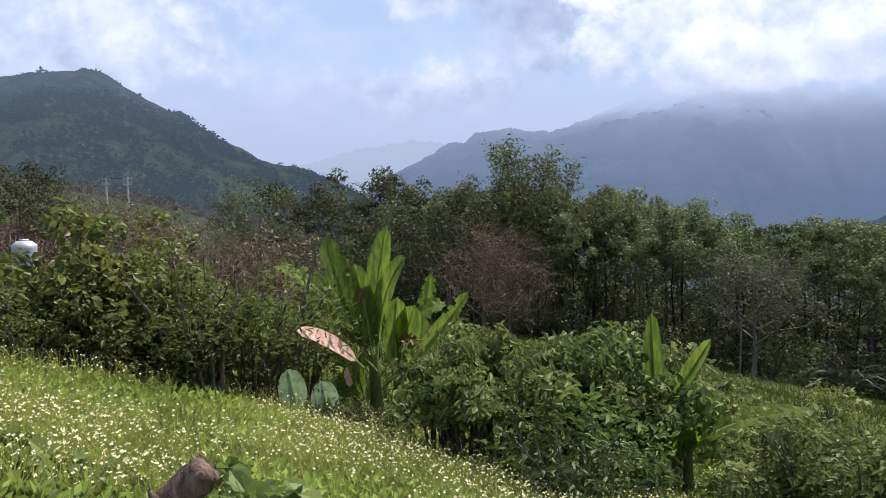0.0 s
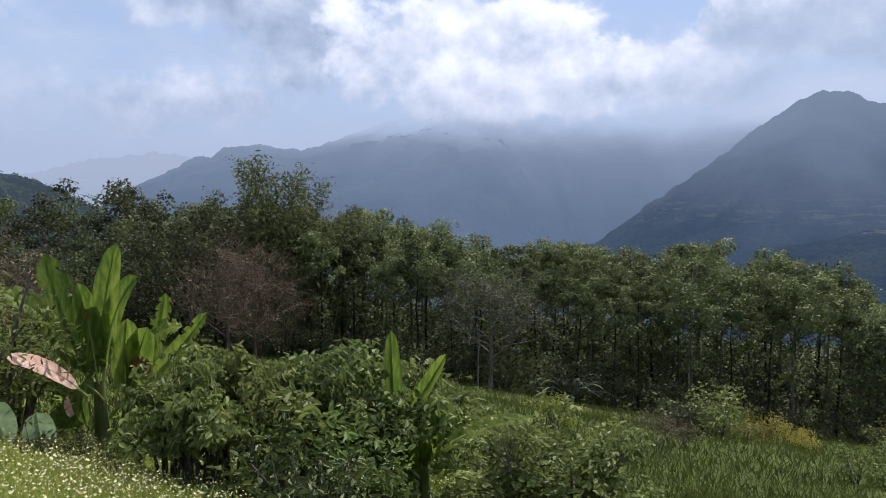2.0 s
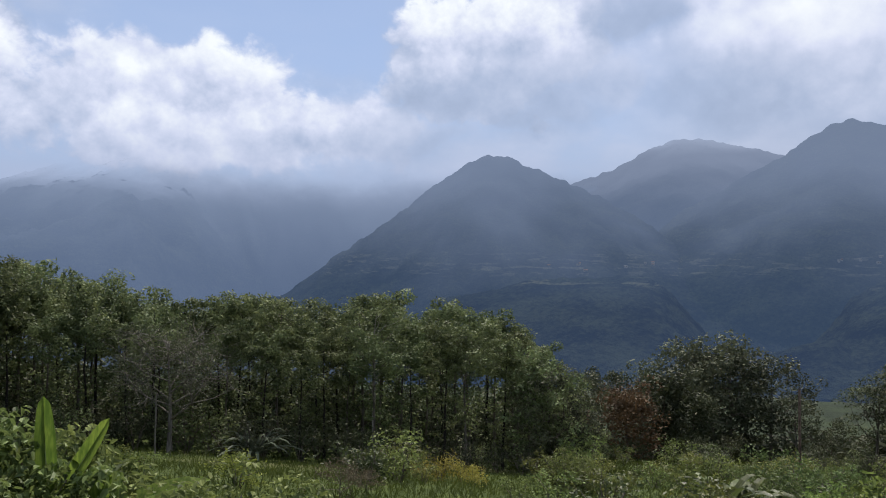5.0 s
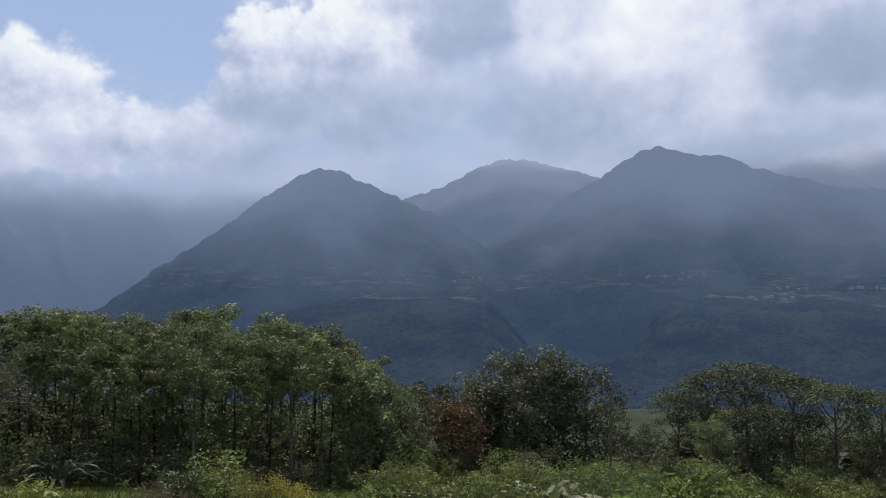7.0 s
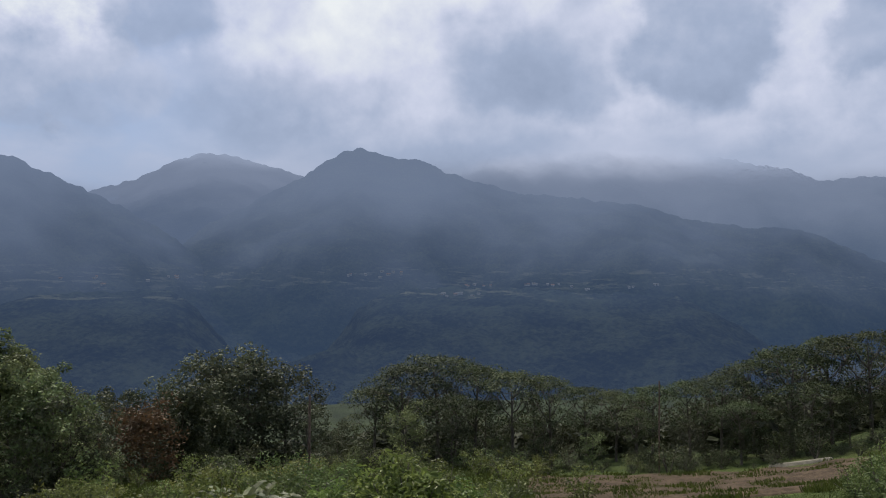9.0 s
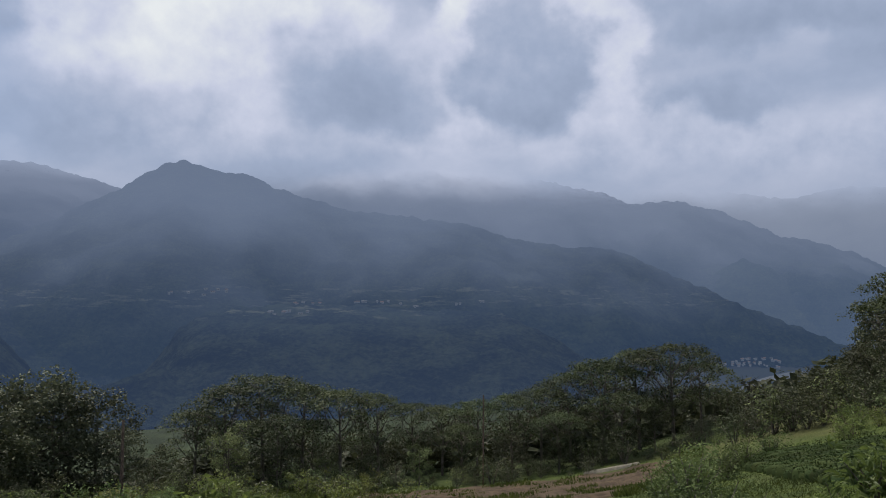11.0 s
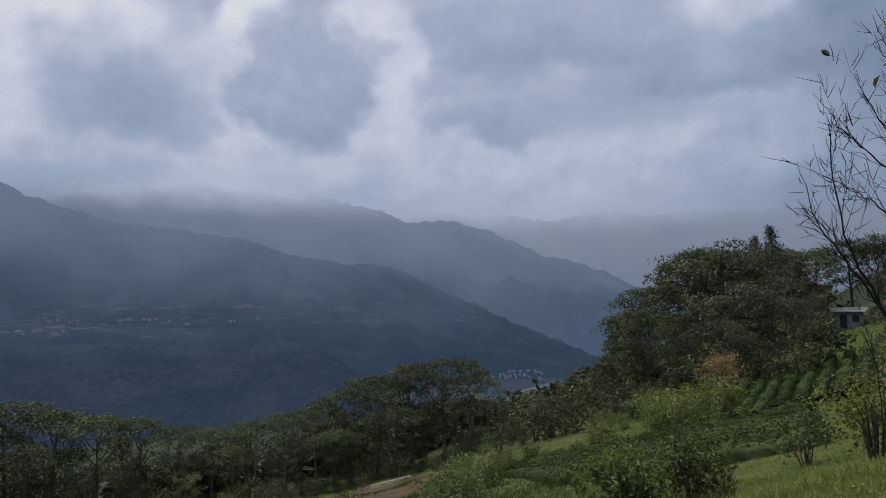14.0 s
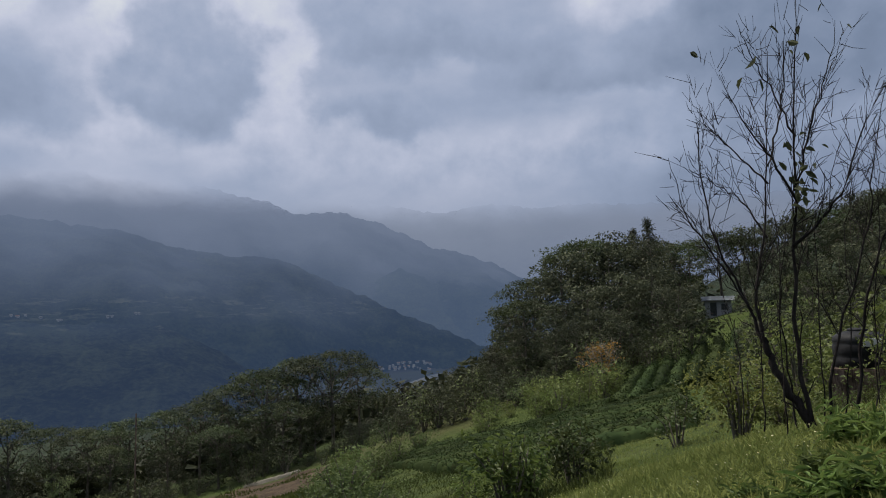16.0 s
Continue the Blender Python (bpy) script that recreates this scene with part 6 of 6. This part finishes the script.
bare_tree()
weeds = make_shrub(640, "long_leaved_weed", "lush weed clump with long narrow leaves", 0.7, 0.6, LEAF_LUSH, 460, 0.27, clump=0.3, low=0.05, stems=10, slim=0.2, fine=True, droop=0.1)
for az, d, sz in [(123, 6.2, 0.30), (125, 5.9, 0.38), (127, 6.0, 0.42), (129, 6.2, 0.42), (131, 6.3, 0.5), (133, 6.3, 0.45), (135, 6.2, 0.45), (137, 6.4, 0.5), (134.2, 7.6, 0.45), (136.5, 8.2, 0.5), (138.5, 7.6, 0.6), (130, 7.2, 0.4), (136, 5.6, 0.4), (126, 7.0, 0.32), (132, 8.2, 0.5)]:
    plant(weeds, az, d, sz, group="weeds on the bank")
scrub = make_shrub(641, "scrub_bush", "leafy green scrub behind the bare tree", 1.8, 0.9, LEAF_SHRUB, 1700, 0.095, clump=0.22, low=0.15, stems=9, slim=0.55, fine=True)
for az, d, el in [(130.6, 15, -5.2), (131.9, 14, -5.6), (133.6, 14.6, -4.4), (134.9, 15.2, -3.6), (136.4, 15, 0.4), (138, 13, 1.0), (131.9, 22, -1.2), (134.4, 21, 1.2), (128.8, 18, -3.6), (137.5, 18, 3.0), (130, 24, 0.2)]:
    by_top(scrub, 1.95, az, d, el, group="scrub behind the bare tree")
# ---------------------------------------------------------------- built things, near and far
WOOD_OLD = plain("weathered_wood", (0.030, 0.021, 0.017), (0.21, 0.15, 0.12), 0.9, 18.0, 0.9, stretch=(1, 1, 0.2))
CONCRETE = plain("concrete", (0.36, 0.35, 0.33), (0.52, 0.51, 0.49), 0.85, 3.0, 0.2)
STEEL = plain("brushed_steel", (0.30, 0.32, 0.35), (0.45, 0.47, 0.50), 0.5, 6.0, 0.05, 0.4)
PLASTER = plain("plaster", (0.40, 0.40, 0.40), (0.56, 0.56, 0.55), 0.9, 2.0, 0.1)
PLASTER_DIM = plain("plaster_dim", (0.17, 0.17, 0.175), (0.26, 0.26, 0.26), 0.9, 2.0, 0.1)
ROOF_TIN = plain("tin_roof", (0.13, 0.14, 0.15), (0.24, 0.25, 0.26), 0.85, 2.0, 0.1)
ROOF_RED = plain("red_roof", (0.15, 0.06, 0.045), (0.26, 0.11, 0.085), 0.8, 2.0, 0.1)
BLACK_PLASTIC = plain("black_plastic", (0.010, 0.010, 0.011), (0.028, 0.028, 0.030), 0.65, 8.0, 0.1)
GLASS_DARK = plain("dark_window", (0.015, 0.018, 0.022), (0.03, 0.035, 0.04), 0.15, 3.0, 0.0)
# river gravel, far walls and roofs: valley haze mixed in as emission
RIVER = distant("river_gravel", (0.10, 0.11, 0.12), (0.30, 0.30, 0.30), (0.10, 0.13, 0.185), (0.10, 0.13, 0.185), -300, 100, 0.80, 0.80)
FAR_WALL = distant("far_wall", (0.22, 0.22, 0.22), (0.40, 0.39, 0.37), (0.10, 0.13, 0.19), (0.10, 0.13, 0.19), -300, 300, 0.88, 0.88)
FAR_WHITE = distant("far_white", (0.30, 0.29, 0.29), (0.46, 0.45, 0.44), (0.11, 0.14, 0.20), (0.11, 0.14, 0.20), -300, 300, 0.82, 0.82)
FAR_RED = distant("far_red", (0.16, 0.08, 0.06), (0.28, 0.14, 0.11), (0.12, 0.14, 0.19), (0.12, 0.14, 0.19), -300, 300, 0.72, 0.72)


def box(bm, lo, hi):
    """A box between two corners."""
    m = bmesh.ops.create_cube(bm, size=1.0)
    for v in m["verts"]:
        v.co = Vector([lo[i] + (v.co[i] + 0.5) * (hi[i] - lo[i]) for i in range(3)])


def box_part(name, lo, hi, mat, parent, label="", bevel=0.0):
    bm = bmesh.new()
    box(bm, lo, hi)
    if bevel:
        bmesh.ops.bevel(bm, geom=bm.edges[:], offset=bevel, segments=2, affect="EDGES")
    return part(name, bm, mat, parent, label)


def gable(name, w_, d_, z0, rise, over, mat, parent, label="", thick=0.15):
    """A pitched roof, with eaves and thickness, its ridge along x."""
    x, y = w_ / 2 + over, d_ / 2 + over
    v = [(-x, -y, z0), (x, -y, z0), (x, 0, z0 + rise), (-x, 0, z0 + rise), (x, y, z0), (-x, y, z0)]
    v += [(a, b, c + thick) for a, b, c in v]
    bm = bmesh.new()
    vs = [bm.verts.new(c) for c in v]
    for f in [(0, 1, 2, 3), (3, 2, 4, 5), (6, 9, 8, 7), (9, 11, 10, 8), (0, 6, 7, 1), (4, 10, 11, 5), (1, 7, 8, 2), (2, 8, 10, 4), (0, 3, 9, 6), (3, 5, 11, 9)]:
        bm.faces.new([vs[i] for i in f])
    return part(name, bm, mat, parent, label)


def house(label, m, w_, d_, h, wall, roof, rise=None, windows=2, group=""):
    ob = thing("house", label, "house", m, group)
    body = box_part("wall", (-w_ / 2, -d_ / 2, -3), (w_ / 2, d_ / 2, h), wall, ob)
    gable("roof", w_, d_, h, rise if rise is not None else d_ * 0.22, 0.5, roof, ob)
    for k in range(windows):
        x = -w_ / 2 + w_ * (k + 0.5) / windows
        box_part("window", (x - w_ * 0.09, -d_ / 2 - 0.05, h * 0.35), (x + w_ * 0.09, -d_ / 2 + 0.1, h * 0.72), GLASS_DARK, ob)
    return ob


def at_el(grid, az, el):
    """The place on a far slope that lies at this elevation, coming from its foot."""
    A, R, Z = grid
    i = int(np.argmin(np.abs(A[:, 0] - az)))
    e = np.degrees(np.arctan((Z[i][::-1] - EYE_Z) / R[i][::-1]))
    k = int(np.argmax(e > el))
    f = (el - e[k - 1]) / (e[k] - e[k - 1])
    d = R[i][::-1][k - 1] * (1 - f) + R[i][::-1][k] * f
    return Vector((d * math.sin(radians(az)), d * math.cos(radians(az)), EYE_Z + d * math.tan(radians(el))))


r5 = np.random.default_rng(55)
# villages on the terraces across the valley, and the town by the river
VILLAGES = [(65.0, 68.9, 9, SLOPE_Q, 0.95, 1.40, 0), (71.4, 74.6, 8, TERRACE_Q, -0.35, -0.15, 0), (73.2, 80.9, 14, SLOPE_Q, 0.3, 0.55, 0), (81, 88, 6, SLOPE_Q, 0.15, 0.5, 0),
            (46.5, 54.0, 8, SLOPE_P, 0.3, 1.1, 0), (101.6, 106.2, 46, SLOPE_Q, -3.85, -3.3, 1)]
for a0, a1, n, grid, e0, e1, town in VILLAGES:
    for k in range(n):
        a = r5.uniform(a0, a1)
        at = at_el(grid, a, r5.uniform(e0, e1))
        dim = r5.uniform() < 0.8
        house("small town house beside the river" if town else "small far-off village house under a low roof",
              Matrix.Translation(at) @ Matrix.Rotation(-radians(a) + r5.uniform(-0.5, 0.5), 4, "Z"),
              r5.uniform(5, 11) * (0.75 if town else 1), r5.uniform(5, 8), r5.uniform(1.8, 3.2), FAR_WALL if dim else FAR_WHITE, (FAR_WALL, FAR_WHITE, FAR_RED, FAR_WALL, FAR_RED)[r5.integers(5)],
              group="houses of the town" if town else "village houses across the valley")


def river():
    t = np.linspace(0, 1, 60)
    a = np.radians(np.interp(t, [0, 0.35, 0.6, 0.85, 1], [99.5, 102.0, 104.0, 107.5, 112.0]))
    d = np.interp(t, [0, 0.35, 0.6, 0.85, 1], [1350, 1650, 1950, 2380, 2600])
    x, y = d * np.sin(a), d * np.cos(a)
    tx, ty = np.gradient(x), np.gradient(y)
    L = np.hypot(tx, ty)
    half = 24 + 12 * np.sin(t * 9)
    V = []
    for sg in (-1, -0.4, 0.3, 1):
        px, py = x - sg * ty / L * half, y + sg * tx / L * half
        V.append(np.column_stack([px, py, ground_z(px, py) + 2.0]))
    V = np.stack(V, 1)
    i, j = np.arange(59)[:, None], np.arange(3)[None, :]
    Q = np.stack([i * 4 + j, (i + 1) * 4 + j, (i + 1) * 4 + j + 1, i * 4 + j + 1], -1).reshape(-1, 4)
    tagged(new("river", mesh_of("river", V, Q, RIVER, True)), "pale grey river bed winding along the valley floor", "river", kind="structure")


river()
# a white house among the trees at the foot of the wooded hill, and two power poles
house("white house among trees at the hill's foot", facing_camera(-16.0, 240), 9, 7, 4, PLASTER, ROOF_RED)


def power_pole(az, d, h, arms):
    ob = thing("power_pole", "tall pale concrete power pole with cross arms", "power pole", facing_camera(az, d), "power poles on the rise")
    s = Soup()
    s.tube([(0, 0, 0), (0, 0, h * 0.5), (0, 0, h)], [0.17, 0.14, 0.10], 10)
    piece("pole", np.concatenate(s.v), np.concatenate(s.q), CONCRETE, ob, smooth=True)
    for z in arms:
        arm = box_part("cross_arm", (-0.55, -0.05, h - z - 0.05), (0.55, 0.05, h - z + 0.06), STEEL, ob)
        for x in (-0.48, -0.2, 0.2, 0.48):
            s = Soup()
            s.tube([(x, 0, h - z + 0.06), (x, 0, h - z + 0.16), (x, 0, h - z + 0.3)], [0.04, 0.06, 0.03], 6)
            piece("insulator", np.concatenate(s.v), np.concatenate(s.q), CONCRETE, arm, smooth=True)
    return ob


for az, d, el in ((-22.3, 120, 1.9), (-21.0, 118, 1.9)):
    power_pole(az, d, need(az, d, el), (0.3, 1.0))
wire_ob = thing("power_line", "thin sagging power lines between the poles", "cable")
for x in (-0.48, -0.2, 0.2, 0.48):
    p0, p1 = facing_camera(-22.3, 120) @ Vector((x, 0, need(-22.3, 120, 1.9))), facing_camera(-21.0, 118) @ Vector((x, 0, need(-21.0, 118, 1.9)))
    t = np.linspace(0, 1, 9)[:, None]
    pts = np.array(p0) * (1 - t) + np.array(p1) * t - np.array([0, 0, 1]) * 0.15 * np.sin(np.pi * t)
    s = Soup()
    s.tube(pts, np.full(9, 0.012), 4)
    piece("wire", np.concatenate(s.v), np.concatenate(s.q), BLACK_PLASTIC, wire_ob)


def lathe(name, prof, mat, parent, label="", sides=28):
    """A turned body from (radius, height) pairs."""
    s = Soup()
    pr = np.array(prof, float)
    th = np.linspace(0, 2 * np.pi, sides, endpoint=False)
    V = np.stack([pr[:, 0:1] * np.cos(th), pr[:, 0:1] * np.sin(th), np.repeat(pr[:, 1:2], sides, 1)], -1)
    i, j = np.arange(len(pr) - 1)[:, None] * sides, np.arange(sides)[None, :]
    j2 = (j + 1) % sides
    s.add(V, np.stack([i + j, i + j2, i + sides + j2, i + sides + j], -1).reshape(-1, 4))
    return piece(name, np.concatenate(s.v), np.concatenate(s.q), mat, parent, label, True)


# steel water tank behind the hedge
tank = thing("water_tank", "pale steel water tank on a frame beyond the hedge", "water tank", facing_camera(-27.0, 40))
top = need(-27.0, 40, -1.9)
lathe("shell", [(0.0, top - 1.75), (0.5, top - 1.75), (0.52, top - 1.6), (0.5, top - 1.4), (0.52, top - 1.2), (0.5, top - 1.0), (0.52, top - 0.8), (0.5, top - 0.6), (0.52, top - 0.4), (0.5, top - 0.25), (0.3, top - 0.08), (0.0, top - 0.05)], STEEL, tank)
lathe("lid", [(0.0, top), (0.18, top), (0.2, top - 0.08), (0.0, top - 0.09)], STEEL, tank)
for x, y in ((-0.35, -0.35), (0.35, -0.35), (-0.35, 0.35), (0.35, 0.35)):
    box_part("leg", (x - 0.03, y - 0.03, 0), (x + 0.03, y + 0.03, top - 1.7), STEEL, tank)


# broken log in the meadow
def log():
    ob = thing("log", "weathered broken log leaning in the meadow grass", "log", Matrix.Translation((0, 0, -0.02)) @ facing_camera(-18.6, 5.3) @ Matrix.Scale(1.15, 4))
    r = np.random.default_rng(77)
    t = np.linspace(0, 1, 22)
    pts = np.column_stack([-0.20 + 0.46 * t ** 1.2, 0.05 * np.sin(t * 3), -0.05 + 0.66 * t ** 0.85])
    sides = 18
    s = Soup()
    s.tube(pts, (0.135 - 0.035 * t + 0.008 * np.sin(t * 13)) * np.where(t > 0.93, 0.82, 1.0), sides)
    V = s.v[0].reshape(22, sides, 3)
    c = pts[:, None, :]
    rough_ = 1 + 0.06 * np.sin(np.arange(sides) * 2.1 + 3 * t[:, None])[:, :, None] + r.normal(0, 0.022, (22, sides, 1))
    V = c + (V - c) * rough_
    V[-1] += r.normal(0, 0.008, (sides, 3))
    capc = V[-1].mean(0) + np.array([0.008, 0, 0.012])
    verts = np.concatenate([V.reshape(-1, 3), capc[None]])
    cap = np.stack([21 * sides + np.arange(sides), 21 * sides + (np.arange(sides) + 1) % sides, np.full(sides, 22 * sides)], -1)
    piece("trunk", verts, [s.q[0], cap], WOOD_OLD, ob, smooth=True)
    for p0, p1, p2 in (((-0.12, 0, 0.1), (-0.26, -0.05, 0.2), (-0.33, -0.05, 0.36)), ((-0.2, 0, 0.02), (-0.34, 0, 0.06), (-0.42, 0, 0.2)), ((0.1, 0, 0.36), (0.0, -0.05, 0.5), (-0.02, -0.05, 0.55))):
        b = Soup()
        b.tube([p0, p1, p2], [0.035, 0.025, 0.012], 7)
        piece("broken_branch", np.concatenate(b.v), np.concatenate(b.q), WOOD_OLD, ob, smooth=True)


log()


def post(az, d, h, rad, label, lean=0.0, mat=None):
    ob = thing("post", label, "post", facing_camera(az, d))
    s = Soup()
    s.tube([(0, 0, -0.1), (lean * 0.5, 0, h * 0.5), (lean, 0, h)], [rad, rad * 0.9, rad * 0.8], 8)
    piece("shaft", np.concatenate(s.v), np.concatenate(s.q), mat or WOOD_OLD, ob, smooth=True)
    return ob


post(-14.9, 12.0, 0.85, 0.03, "thin brown wooden stake among the grass")
post(-2.6, 13.0, 0.85, 0.09, "short old tree stump post below the shrubs")
post(62.6, 58, need(62.6, 58, -7.0), 0.10, "thin dark pole beside the grassy mound")
post(86.4, 80, need(86.4, 80, -5.9), 0.08, "dark pole at the field's far edge", 0.1)
post(20.0, 50, 3.6, 0.05, "thin grey pole in front of the wood", 0.05, BARK_GREY)
# dead branch leaning out of the hedge
twig = thing("dead_branch", "leafless dark branch leaning out of the hedge", "branch", facing_camera(-15.4, 12.4))
for pts, r0 in (([(-0.55, 0, 0.6), (-0.25, 0, 1.25), (0.15, 0, 1.75), (0.36, 0, 2.25)], 0.016), ([(-0.2, 0, 1.3), (-0.3, 0, 1.7), (-0.28, 0, 2.1)], 0.009), ([(0.1, 0, 1.7), (-0.1, 0.05, 1.95), (-0.12, 0, 2.3)], 0.007),
                ([(-0.5, 0, 0.7), (-0.05, 0.1, 1.1), (0.3, 0.1, 1.3)], 0.009)):
    stem_tube(twig, pts, np.linspace(r0, r0 * 0.4, len(pts)), "limb", BARK_DARK)

# cabin on the hill and the things behind the bare tree
cabin = thing("cabin", "small grey hut with a pale low roof on the hill", "hut", facing_camera(125.5, 84) @ Matrix.Scale(0.72, 4))
box_part("wall", (-1.7, -1.3, -0.6), (1.7, 1.3, 2.0), PLASTER_DIM, cabin)
gable("roof", 3.4, 2.6, 2.0, 0.55, 0.5, ROOF_TIN, cabin, thick=0.08)
box_part("door", (-1.0, -1.34, 0.0), (-0.2, -1.25, 1.75), GLASS_DARK, cabin)
box_part("window", (0.4, -1.34, 0.8), (1.2, -1.25, 1.6), GLASS_DARK, cabin)
drum = thing("black_tank", "black plastic water tank with a screw lid and pale strap", "water tank", facing_camera(133.2, 16.0) @ Matrix.Diagonal((1.28, 1.28, 1.0, 1.0)))
dz = need(133.1, 16.0, -3.7)
box_part("stand", (-0.36, -0.36, -0.3), (0.36, 0.36, dz), WOOD_OLD, drum, "dark old timber stand", 0.02)
lathe("barrel", [(0.0, dz), (0.30, dz), (0.325, dz + 0.03), (0.33, dz + 0.16), (0.315, dz + 0.19), (0.33, dz + 0.22), (0.33, dz + 0.38), (0.315, dz + 0.41), (0.33, dz + 0.44), (0.32, dz + 0.52), (0.24, dz + 0.59), (0.14, dz + 0.61), (0.0, dz + 0.61)], BLACK_PLASTIC, drum)
lathe("lid", [(0.0, dz + 0.66), (0.12, dz + 0.66), (0.14, dz + 0.64), (0.14, dz + 0.60), (0.0, dz + 0.60)], BLACK_PLASTIC, drum)
box_part("strap", (0.04, -0.345, dz + 0.36), (0.26, -0.30, dz + 0.50), PLASTER, drum, "pale cloth strap", 0.01)
# a black hose or cable that hangs down at the edge of the bank
hose = thing("cable", "taut black cable running down from above", "cable")
p0, p1 = Vector((math.sin(radians(133.2)) * 7, math.cos(radians(133.2)) * 7, 1.6 + 7 * math.tan(radians(24)))), at_polar(143.0, 7.6)
s = Soup()
s.tube([p0, p0.lerp(p1, 0.5), p1], [0.013, 0.013, 0.013], 7)
piece("strand", np.concatenate(s.v), np.concatenate(s.q), BLACK_PLASTIC, hose)
